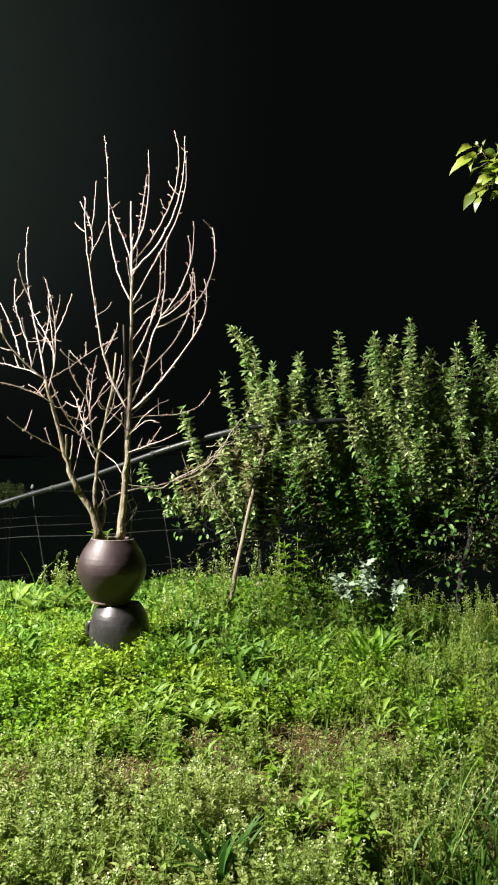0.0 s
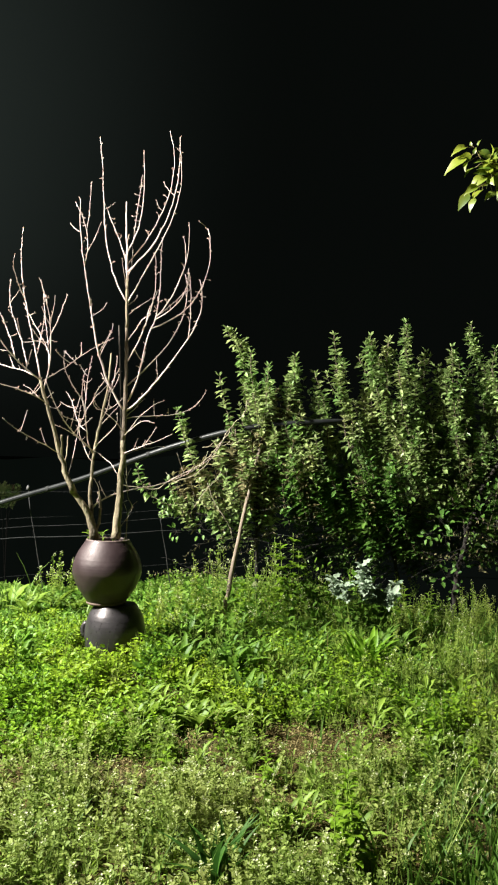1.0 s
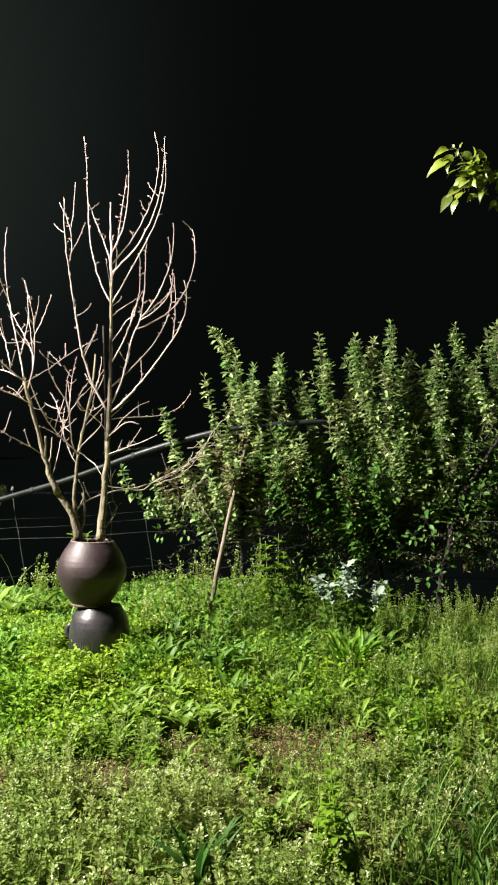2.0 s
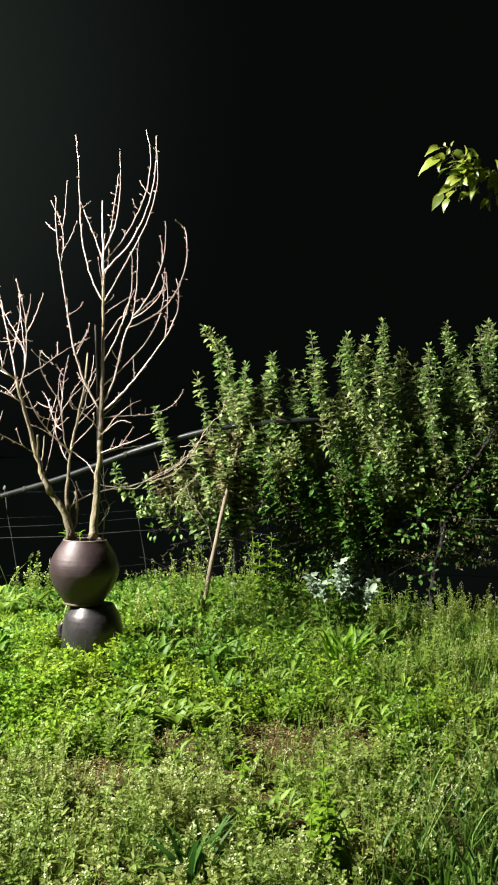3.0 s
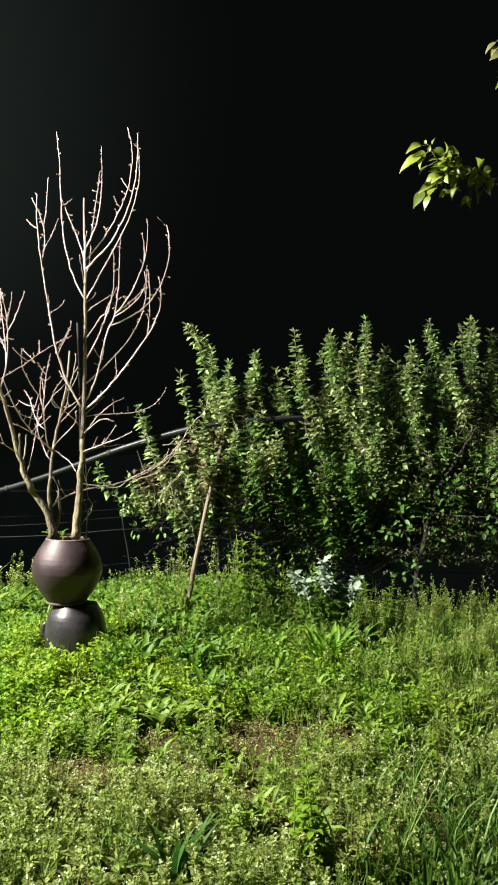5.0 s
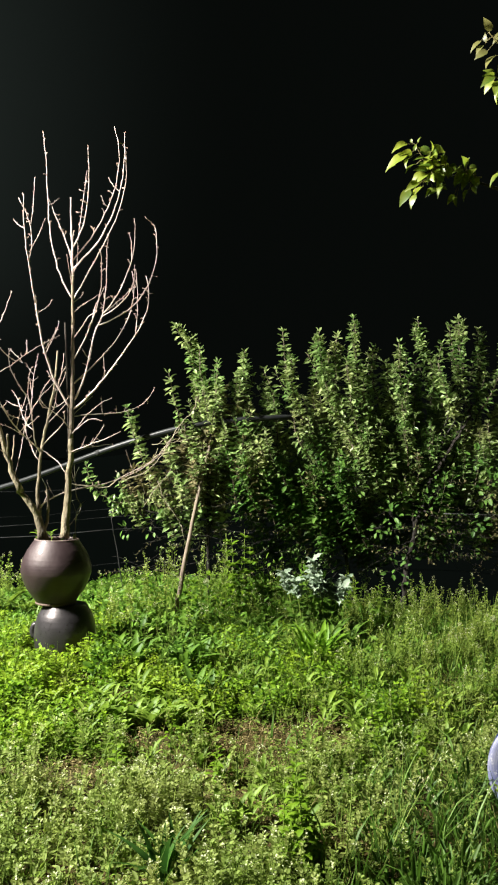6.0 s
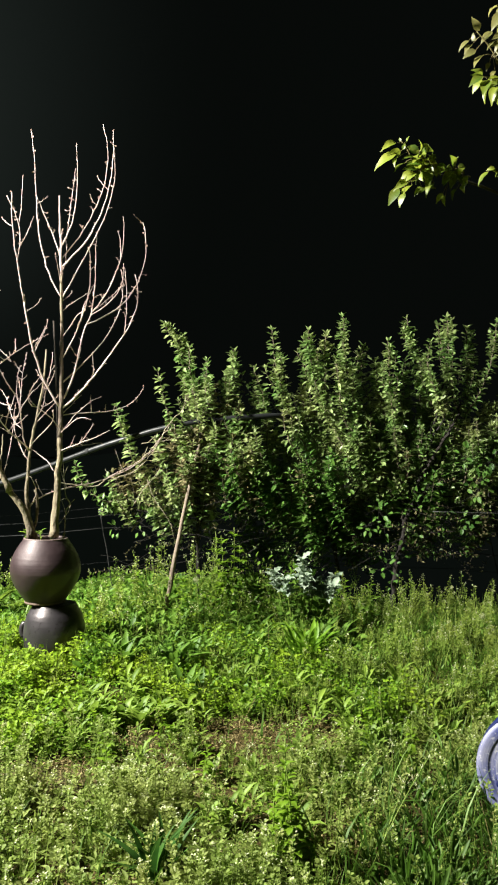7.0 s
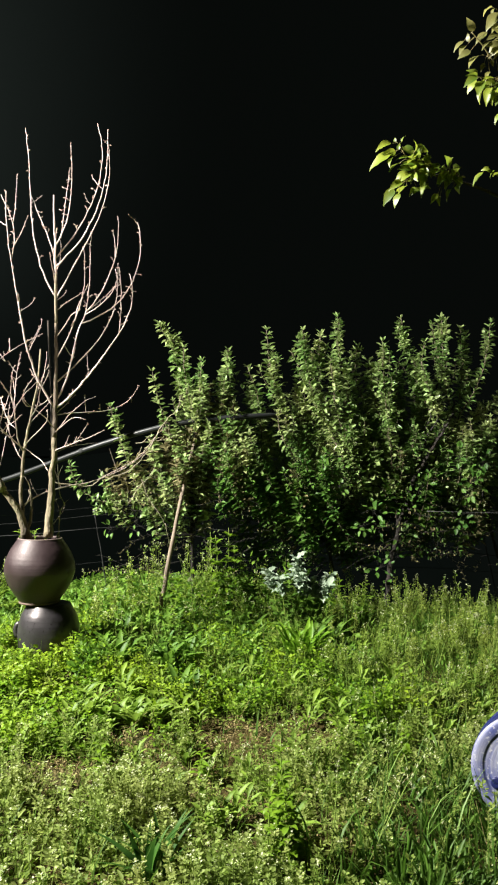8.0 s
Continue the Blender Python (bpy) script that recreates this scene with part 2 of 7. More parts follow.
class Foliage:
    """Gathers many leaves, stalks and blades into one mesh of quads."""

    def __init__(self):
        self.v, self.f, self.m, self.count = [], [], [], 0

    def add(self, v, quads, mat):
        n, k = v.shape[:2]
        q = np.array(quads)[None] + (self.count + np.arange(n) * k)[:, None, None]
        self.v.append(v.reshape(-1, 3))
        self.f.append(q.reshape(-1, 4))
        self.m.append(np.full(n * len(quads), mat))
        self.count += n * k

    def leaves(self, base, d, up, length, width, fold=0.18, droop=0.15, mat=0):
        d = unit(d)
        s = unit(np.cross(d, up))
        nrm = np.cross(s, d)
        ln, w = length[:, None], width[:, None]

        def at(f, side, lift):
            return base + ln * f * d + side * w * s + nrm * (lift * w - droop * ln * f * f)
        v = np.stack([at(0, 0, 0), at(0.3, 0.42, fold), at(0.68, 0.36, fold), at(1, 0, 0), at(0.68, -0.36, fold), at(0.3, -0.42, fold)], axis=1)
        self.add(v, [(0, 1, 2, 3), (0, 3, 4, 5)], mat)

    def stalks(self, a, b, r, mat=0):
        d = unit(b - a)
        s = unit(np.cross(d, np.array([0.3, 0.9, 0.1])))
        u = np.cross(s, d)
        r = np.broadcast_to(r, len(a))[:, None]
        ring = [math.cos(k) * s + math.sin(k) * u for k in (0.5, 2.6, 4.7)]
        v = np.stack([a + r * x for x in ring] + [b + 0.6 * r * x for x in ring], axis=1)
        self.add(v, [(0, 1, 4, 3), (1, 2, 5, 4), (2, 0, 3, 5)], mat)

    def blades(self, base, lean, length, width, bend, mat=0):
        """Grass blades: a strip of four lengths that bows over to its lean."""
        side = unit(np.cross(lean, np.array([0.0, 0, 1])))
        rows, p = [], base.copy()
        ln = length[:, None] / 4
        ang = np.full(len(base), 0.12)
        for i, f in enumerate((1.0, 0.95, 0.75, 0.45, 0.06)):
            w = side * (width * f)[:, None] * 0.5
            rows += [p - w, p + w]
            d = np.sin(ang)[:, None] * lean + np.cos(ang)[:, None] * np.array([0, 0, 1.0])
            p = p + d * ln
            ang = ang + bend
        v = np.stack(rows, axis=1)
        self.add(v, [(0, 1, 3, 2), (2, 3, 5, 4), (4, 5, 7, 6), (6, 7, 9, 8)], mat)

    def mesh(self, name, mats):
        v, f = np.vstack(self.v), np.vstack(self.f)
        me = bpy.data.meshes.new(name)
        me.vertices.add(len(v))
        me.vertices.foreach_set("co", v.astype(np.float32).ravel())
        me.loops.add(f.size)
        me.loops.foreach_set("vertex_index", f.astype(np.int32).ravel())
        me.polygons.add(len(f))
        me.polygons.foreach_set("loop_start", np.arange(0, f.size, 4, dtype=np.int32))
        me.polygons.foreach_set("material_index", np.concatenate(self.m).astype(np.int32))
        for m in mats:
            me.materials.append(m)
        me.update(calc_edges=True)
        me.validate()
        return me


def around(rng, n):
    a = rng.uniform(0, 2 * np.pi, n)
    return np.stack([np.cos(a), np.sin(a), np.zeros(n)], axis=1)


def stuff(name, fol, mats, label, category):
    return tagged(new(name, fol.mesh(name, mats)), label, category, kind="stuff")


# ---- ground: one sheet, gently rising to a crest at the fence, then falling away ----
def ease(a, b, x):
    t = np.clip((np.asarray(x, float) - a) / (b - a), 0, 1)
    return t * t * (3 - 2 * t)


def ground_z(x, y):
    x, y = np.asarray(x, float), np.asarray(y, float)
    z = 0.16 * ease(4.5, 6.5, y) + 0.04 * ease(6.6, 8.4, y) - 12.0 * ease(8.8, 30.0, y) - 0.4 * ease(7.9, 8.7, y) * ease(0.8, 1.5, x)
    near = ease(14, 9, np.abs(y)) * ease(14, 8, np.abs(x))
    bump = 0.012 * np.sin(3.1 * x + 1.7 * y) + 0.012 * np.sin(5.3 * y - 2.2 * x + 1) + 0.006 * np.sin(11 * x + 4 * y) + 0.006 * np.sin(13.7 * y - 6 * x)
    return z + near * bump


def spaced(lo, hi, step, far):
    inner = np.arange(lo, hi + 1e-6, step)
    out, g, a, b = [], step * 1.6, lo, hi
    while a > -far:
        a, b = a - g, b + g
        out.append((a, b))
        g *= 1.35
    return np.array([q[0] for q in out][::-1] + list(inner) + [q[1] for q in out])


def build_ground():
    xs, ys = spaced(-4.0, 5.0, 0.06, 1500), spaced(1.5, 10.5, 0.06, 1500)
    gx, gy = np.meshgrid(xs, ys)
    co = np.stack([gx, gy, ground_z(gx, gy)], axis=-1).reshape(-1, 3)
    nx, ny = len(xs), len(ys)
    i = (np.arange(ny - 1)[:, None] * nx + np.arange(nx - 1)[None]).ravel()
    quads = np.stack([i, i + 1, i + nx + 1, i + nx], axis=1)
    me = bpy.data.meshes.new("ground")
    me.from_pydata(co.tolist(), [], quads.tolist())
    me.materials.append(SOIL)
    tagged(new("ground", smooth(me)), "dark bare soil of a weedy garden plot", "ground", kind="structure")


build_ground()


def build_backdrop():
    """An added hill-edged sheet past the foot of the bank, glowing faintly to lift the black."""
    rng = np.random.default_rng(2)
    a = np.linspace(-2.4, 2.4, 90)
    top = 1.7 + 0.4 * np.sin(5 * a) + 0.3 * np.sin(13 * a + 1) + rng.normal(0, 0.15, 90)
    rows = [np.stack([48 * np.sin(a), 48 * np.cos(a), z], axis=1) for z in (np.full(90, -14.0), top * 0.5 - 5, top)]
    me = bpy.data.meshes.new("backdrop")
    me.from_pydata(np.vstack(rows).tolist(), [], [(r * 90 + k, r * 90 + k + 1, r * 90 + 91 + k, r * 90 + 90 + k) for r in (0, 1) for k in range(89)])
    m, n, l, bsdf = material("backdrop_glow")
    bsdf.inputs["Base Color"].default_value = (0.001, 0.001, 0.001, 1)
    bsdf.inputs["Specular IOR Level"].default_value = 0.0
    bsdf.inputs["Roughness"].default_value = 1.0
    # uneven emission paints a thin haze into the sheet; it is no lamp
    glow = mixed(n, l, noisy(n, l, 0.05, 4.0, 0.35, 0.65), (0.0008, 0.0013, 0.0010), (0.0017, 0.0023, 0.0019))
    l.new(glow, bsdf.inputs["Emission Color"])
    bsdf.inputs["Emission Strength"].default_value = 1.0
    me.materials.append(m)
    tagged(new("backdrop", smooth(me)), "added dim glowing sheet standing in for the dark distance beyond the bank", "backdrop", kind="structure")


build_backdrop()


# ---- stacked jars with the bare tree ----
JAR = (-0.86, 6.5)


def build_jars():
    g = float(ground_z(*JAR))
    low = tagged(new("upturned_jar"), "dark brown glazed clay jar standing upside down in clover", "jar", "stacked clay jars")
    low.location = (JAR[0] + 0.07, JAR[1], g - 0.03)
    top = 0.565 - (g - 0.03)
    body = lathe([(0.17, 0.0), (0.195, 0.06), (0.212, 0.13), (0.220, 0.20), (0.218, 0.26), (0.209, 0.31), (0.194, 0.355), (0.174, 0.39), (0.157, top - 0.014), (0.148, top - 0.004), (0.138, top), (0.10, top), (0.002, top)])
    part("body", body, GLAZE_LOW, low)
    for sx in (-1,):
        path = bezier((sx * 0.203, 0.02 * sx, 0.29), (sx * 0.235, 0.02 * sx, 0.28), (sx * 0.238, 0.02 * sx, 0.23), (sx * 0.212, 0.02 * sx, 0.20), 14)
        part("lug_handle", tube(path, 0.021, 10), GLAZE_LOW, low)
    up = tagged(new("round_jar"), "shiny brown round clay jar used as planter on another jar", "jar", "stacked clay jars")
    up.location = (*JAR, 0.567)
    body = lathe([(0.002, 0.0), (0.10, 0.0), (0.138, 0.002), (0.142, 0.015), (0.162, 0.045), (0.212, 0.12), (0.244, 0.20), (0.250, 0.25), (0.240, 0.31), (0.212, 0.375), (0.180, 0.425), (0.166, 0.445),
                  (0.158, 0.458), (0.152, 0.463), (0.146, 0.461), (0.143, 0.45), (0.150, 0.43), (0.16, 0.40)])
    part("body", body, GLAZE_TOP, up)
    foot = lathe([(0.139, -0.001), (0.144, 0.003), (0.1455, 0.009), (0.144, 0.014), (0.140, 0.016)], 60, 3)
    part("foot_ring", foot, RAW_CLAY, up, "pale unglazed foot ring")
    rim = lathe([(0.1545, 0.4555), (0.1575, 0.4605), (0.155, 0.4655), (0.150, 0.4665), (0.146, 0.4645), (0.1445, 0.4585)], 60, 3)
    part("rim", rim, WORN_RIM, up, "worn paler rim")
    soil = lathe([(0.002, 0.425), (0.06, 0.428), (0.11, 0.42), (0.162, 0.405)], 40, 3)
    part("potting_soil", soil, SOIL, up)


build_jars()

TREE = tagged(new("bare_tree"), "leafless young tree with pale budding shoots growing in a clay jar", "tree")
TREE.location = (-0.86, 6.5, 1.0)
bough_count = [0]


BUDS = Foliage()


def add_buds(path, seed, r1):
    """Short pointed buds set in turn along a shoot."""
    rng = np.random.default_rng(seed)
    seg = np.r_[0, np.cumsum(np.linalg.norm(np.diff(path, axis=0), axis=1))]
    at = np.arange(0.10 * seg[-1] + rng.uniform(0, 0.03), seg[-1], 0.030)
    at = at + rng.uniform(-0.007, 0.007, len(at))
    at = np.append(at[rng.random(len(at)) < 0.85], [seg[-1] - 0.004])
    p = np.stack([np.interp(at, seg, path[:, i]) for i in range(3)], axis=1)
    q = np.stack([np.interp(at + 0.02, seg, path[:, i]) for i in range(3)], axis=1)
    r = np.stack([np.interp(at - 0.02, seg, path[:, i]) for i in range(3)], axis=1)
    axis = unit(q - r)
    out = unit(np.cross(axis, rng.normal(size=p.shape)))
    d = unit(axis * 1.1 + out)
    ln = rng.uniform(0.008, 0.017, len(p))[:, None]
    w = ln * rng.uniform(0.26, 0.38, (len(p), 1))
    s = unit(np.cross(d, out + 0.01))
    u = np.cross(s, d)
    b = p + out * r1 * 0.6
    v = np.stack([b, b + d * ln * 0.4 + s * w, b + d * ln * 0.4 + u * w, b + d * ln * 0.4 - s * w, b + d * ln * 0.4 - u * w, b + d * ln], axis=1)
    BUDS.add(v, [(0, 1, 5, 4), (0, 4, 5, 3), (0, 3, 5, 2), (0, 2, 5, 1)], 0)


def bough(kind, p0, p1, p2, p3, r0, r1, bands=()):
    bough_count[0] += 1
    k = bough_count[0]
    length = math.dist(p0, p3)
    n = max(8, int(length / 0.05))
    path = bezier(p0, p1, p2, p3, n)
    rng = np.random.default_rng(k)
    path[1:-1] += rng.normal(0, 0.002 if kind == "twig" else 0.003, (n - 2, 3))
    t = np.linspace(0, 1, n)
    radii = (r0 + (r1 - r0) * t ** 0.8) * (1 + 0.05 * np.sin(t * n * 2.1 + k))
    if kind == "stem":
        radii = radii * (1 + 0.35 * np.exp(-t * 14))
    if bands:
        for a, b, mat in bands:
            i, j = int(a * n), min(n, int(b * n) + 1)
            part(kind, tube(path[i:j], radii[i:j], 9, 0.1, k), mat, TREE)
    else:
        part(kind, tube(path, radii, 9 if kind == "stem" else 6, 0.1, k), BARK if r0 > 0.0125 or kind == "stub" else TWIG, TREE)
    if kind == "twig":
        add_buds(path, k, r1)
        if length > 0.45:
            spurs = rng.integers(4, 9)
            c = path[rng.integers(n // 5, n - 2, spurs)]
            d = unit(rng.normal(size=(spurs, 3)) + (0, 0, 0.8)) * rng.uniform(0.015, 0.05, (spurs, 1))
            BUDS.stalks(c, c + d, 0.003, 1)
            for a, b in zip(c, c + d):
                add_buds(np.linspace(a, b, 4), k, 0.002)
            for j in range(2 if p0[2] < 1.3 and p3[2] < 2.0 else 0):
                c = path[rng.integers(n // 4, max(n // 4 + 1, int(n * 0.7)))]
                d = unit(rng.normal(size=3) * (1, 0.8, 0.6) + (0, 0, 0.9)) * rng.uniform(0.06, 0.15)
                side = bezier(c, c + d * 0.3, c + d * 0.65 + (0, 0, 0.02), c + d + (0, 0, 0.05), 8)
                BUDS.stalks(side[:-1], side[1:], 0.0032, 1)
                add_buds(side, k + 300 + j, 0.002)


# stems, shoots and cut stubs, from the soil of the jar upwards
bough("stem", (0.055, 0.000, 0.037), (0.116, 0.017, 0.856), (0.093, 0.033, 1.686), (0.058, 0.050, 2.526), 0.0272, 0.0045, ((0, 0.3, BARK), (0.3, 0.62, BROWN_BARK), (0.62, 0.76, BARK), (0.76, 1, TWIG)))
bough("stem", (-0.098, 0.000, 0.021), (-0.120, -0.013, 0.215), (-0.165, -0.027, 0.265), (-0.265, -0.040, 0.382), 0.0320, 0.0192)
bough("stem", (-0.253, -0.038, 0.368), (-0.376, -0.065, 0.624), (-0.411, -0.093, 0.910), (-0.500, -0.120, 1.173), 0.0208, 0.0112)
bough("stub", (-0.096, -0.004, 0.066), (-0.056, 0.014, 0.164), (-0.062, 0.032, 0.270), (-0.089, 0.050, 0.374), 0.0132, 0.0096)
bough("stem", (-0.081, 0.000, 0.038), (-0.249, 0.050, 0.481), (-0.032, 0.100, 0.935), (-0.036, 0.150, 1.406), 0.0160, 0.0064)
bough("twig", (0.091, 0.019, 0.967), (-0.090, -0.018, 1.211), (-0.121, -0.054, 1.463), (-0.163, -0.091, 1.717), 0.0090, 0.0058)
bough("twig", (-0.163, -0.091, 1.717), (-0.202, -0.127, 1.970), (-0.251, -0.163, 2.216), (-0.237, -0.200, 2.466), 0.0058, 0.0027)
bough("twig", (-0.207, -0.132, 2.001), (-0.156, -0.120, 2.165), (-0.212, -0.107, 2.325), (-0.291, -0.095, 2.468), 0.0042, 0.0018)
bough("twig", (-0.200, -0.111, 2.279), (-0.187, -0.087, 2.395), (-0.189, -0.062, 2.513), (-0.191, -0.038, 2.631), 0.0030, 0.0014)
bough("twig", (-0.188, -0.124, 2.108), (-0.155, -0.094, 2.182), (-0.132, -0.065, 2.261), (-0.113, -0.035, 2.341), 0.0036, 0.0014)
bough("twig", (-0.236, -0.166, 2.233), (-0.272, -0.136, 2.252), (-0.300, -0.105, 2.283), (-0.328, -0.075, 2.316), 0.0030, 0.0014)
bough("twig", (0.088, 0.035, 1.769), (-0.159, 0.063, 2.133), (-0.090, 0.092, 2.601), (-0.160, 0.120, 3.025), 0.0060, 0.0023)
bough("twig", (0.065, 0.041, 2.083), (0.023, 0.061, 2.231), (-0.049, 0.080, 2.382), (-0.114, 0.100, 2.533), 0.0048, 0.0023)
bough("twig", (0.071, 0.039, 1.995), (0.400, -0.007, 2.263), (0.464, -0.053, 2.618), (0.452, -0.100, 2.966), 0.0066, 0.0023)
bough("twig", (0.068, 0.040, 2.046), (0.314, 0.094, 2.361), (0.475, 0.147, 2.737), (0.356, 0.200, 3.125), 0.0054, 0.0018)
bough("twig", (0.088, 0.035, 1.769), (0.282, -0.077, 2.132), (0.551, -0.188, 2.441), (0.459, -0.300, 2.817), 0.0054, 0.0018)
bough("twig", (0.421, -0.045, 2.554), (0.375, -0.021, 2.592), (0.353, 0.003, 2.635), (0.330, 0.027, 2.678), 0.0024, 0.0014)
bough("twig", (0.062, 0.042, 2.121), (0.212, 0.045, 2.373), (0.190, 0.047, 2.649), (0.178, 0.050, 2.915), 0.0054, 0.0018)
bough("twig", (0.115, 0.043, 2.213), (0.127, 0.095, 2.400), (0.140, 0.148, 2.589), (0.156, 0.200, 2.781), 0.0036, 0.0014)
bough("twig", (0.069, 0.040, 2.020), (0.059, 0.082, 2.115), (0.062, 0.124, 2.209), (0.068, 0.167, 2.305), 0.0042, 0.0023)
bough("twig", (0.091, 0.019, 0.967), (0.272, -0.018, 1.097), (0.373, -0.054, 1.256), (0.483, -0.091, 1.409), 0.0084, 0.0053)
bough("twig", (0.483, -0.091, 1.409), (0.594, -0.127, 1.552), (0.692, -0.163, 1.740), (0.623, -0.200, 1.913), 0.0053, 0.0023)
bough("twig", (0.093, 0.020, 1.017), (0.220, 0.033, 1.209), (0.190, 0.047, 1.433), (0.284, 0.060, 1.629), 0.0078, 0.0048)
bough("twig", (0.284, 0.060, 1.629), (0.342, 0.073, 1.836), (0.315, 0.087, 2.060), (0.327, 0.100, 2.277), 0.0048, 0.0018)
bough("twig", (0.272, 0.058, 1.596), (0.595, 0.139, 1.712), (0.755, 0.219, 2.067), (0.660, 0.300, 2.420), 0.0054, 0.0023)
bough("twig", (0.664, 0.295, 2.399), (0.644, 0.267, 2.419), (0.620, 0.238, 2.432), (0.597, 0.210, 2.447), 0.0024, 0.0014)
bough("twig", (0.307, 0.064, 1.687), (0.487, -0.024, 1.872), (0.558, -0.112, 2.106), (0.535, -0.200, 2.322), 0.0048, 0.0018)
bough("twig", (0.515, -0.090, 2.047), (0.520, -0.093, 2.112), (0.512, -0.097, 2.176), (0.496, -0.100, 2.241), 0.0030, 0.0014)
bough("twig", (0.102, 0.026, 1.342), (0.263, -0.082, 1.588), (0.339, -0.191, 1.831), (0.308, -0.300, 2.064), 0.0054, 0.0018)
bough("twig", (0.238, -0.084, 1.590), (0.234, -0.039, 1.690), (0.274, 0.005, 1.782), (0.313, 0.050, 1.878), 0.0042, 0.0014)
bough("twig", (0.097, 0.023, 1.154), (0.346, 0.115, 1.397), (0.591, 0.207, 1.681), (0.496, 0.300, 2.053), 0.0060, 0.0018)
bough("twig", (0.548, -0.113, 1.504), (0.562, -0.109, 1.660), (0.567, -0.104, 1.817), (0.545, -0.100, 1.979), 0.0036, 0.0014)
bough("twig", (0.307, 0.064, 1.687), (0.381, 0.143, 1.761), (0.449, 0.221, 1.841), (0.503, 0.300, 1.933), 0.0030, 0.0014)
bough("twig", (0.085, 0.015, 0.780), (0.156, -0.057, 0.839), (0.237, -0.128, 0.943), (0.321, -0.200, 0.882), 0.0042, 0.0014)
bough("twig", (0.085, 0.015, 0.768), (0.157, 0.077, 0.888), (0.227, 0.138, 1.017), (0.364, 0.200, 1.067), 0.0036, 0.0014)
bough("twig", (0.082, 0.013, 0.656), (0.216, -0.108, 0.711), (0.351, -0.229, 0.746), (0.468, -0.350, 0.805), 0.0036, 0.0014)
bough("twig", (0.081, 0.012, 0.643), (0.175, 0.042, 0.692), (0.276, 0.071, 0.711), (0.380, 0.100, 0.721), 0.0030, 0.0014)
bough("twig", (0.090, 0.018, 0.917), (0.304, 0.145, 0.972), (0.584, 0.273, 0.902), (0.682, 0.400, 1.174), 0.0036, 0.0014)
bough("twig", (0.090, 0.018, 0.917), (0.140, 0.033, 0.970), (0.187, 0.048, 1.020), (0.229, 0.063, 1.068), 0.0030, 0.0014)
bough("twig", (-0.500, -0.120, 1.173), (-0.728, -0.180, 1.336), (-0.864, -0.240, 1.507), (-0.837, -0.300, 1.772), 0.0066, 0.0018)
bough("twig", (-0.781, -0.217, 1.451), (-0.791, -0.278, 1.657), (-0.923, -0.339, 1.806), (-0.931, -0.400, 1.998), 0.0042, 0.0014)
bough("twig", (-0.500, -0.120, 1.173), (-0.578, -0.047, 1.555), (-0.740, 0.027, 1.911), (-0.703, 0.100, 2.318), 0.0066, 0.0018)
bough("twig", (-0.653, -0.005, 1.760), (-0.676, -0.070, 1.856), (-0.736, -0.135, 1.951), (-0.690, -0.200, 2.048), 0.0036, 0.0014)
bough("twig", (-0.536, -0.084, 1.366), (-0.544, 0.011, 1.478), (-0.534, 0.105, 1.557), (-0.551, 0.200, 1.693), 0.0042, 0.0014)
bough("twig", (-0.479, -0.113, 1.101), (-0.387, -0.158, 1.382), (-0.413, -0.204, 1.642), (-0.502, -0.250, 1.879), 0.0054, 0.0014)
bough("twig", (-0.424, -0.180, 1.496), (-0.392, -0.086, 1.603), (-0.377, 0.007, 1.718), (-0.367, 0.100, 1.837), 0.0036, 0.0014)
bough("twig", (-0.429, -0.189, 1.550), (-0.405, -0.226, 1.618), (-0.383, -0.263, 1.686), (-0.377, -0.300, 1.754), 0.0030, 0.0014)
bough("twig", (-0.426, -0.148, 1.314), (-0.494, -0.008, 1.475), (-0.628, 0.132, 1.620), (-0.726, 0.272, 1.788), 0.0036, 0.0014)
bough("twig", (-0.595, -0.149, 1.262), (-0.654, 0.050, 1.498), (-0.877, 0.248, 1.722), (-0.868, 0.447, 1.998), 0.0042, 0.0014)
bough("twig", (-0.674, -0.173, 1.326), (-0.732, -0.046, 1.476), (-0.817, 0.081, 1.625), (-0.924, 0.208, 1.770), 0.0042, 0.0014)
bough("twig", (-0.451, -0.103, 1.008), (-0.594, -0.169, 1.106), (-0.739, -0.234, 1.124), (-0.880, -0.300, 1.147), 0.0048, 0.0018)
bough("twig", (-0.493, -0.122, 1.031), (-0.532, -0.115, 1.071), (-0.572, -0.107, 1.110), (-0.622, -0.100, 1.132), 0.0030, 0.0014)
bough("twig", (-0.500, -0.120, 1.173), (-0.697, 0.023, 1.296), (-0.886, 0.166, 1.277), (-1.076, 0.309, 1.375), 0.0042, 0.0014)
bough("twig", (-0.495, -0.118, 1.157), (-0.312, 0.021, 1.295), (-0.218, 0.160, 1.436), (-0.043, 0.300, 1.544), 0.0036, 0.0014)
bough("twig", (-0.302, 0.056, 1.328), (-0.230, 0.104, 1.256), (-0.351, 0.152, 1.382), (-0.388, 0.200, 1.422), 0.0024, 0.0014)
bough("twig", (-0.133, 0.070, 0.669), (-0.309, -0.020, 0.805), (-0.408, -0.110, 0.984), (-0.446, -0.200, 1.169), 0.0054, 0.0023)
bough("twig", (-0.186, 0.042, 0.714), (-0.239, -0.039, 0.772), (-0.292, -0.119, 0.828), (-0.363, -0.200, 0.845), 0.0030, 0.0014)
bough("twig", (-0.137, 0.068, 0.648), (-0.201, 0.015, 0.765), (-0.163, -0.038, 0.910), (-0.201, -0.091, 1.031), 0.0054, 0.0034)
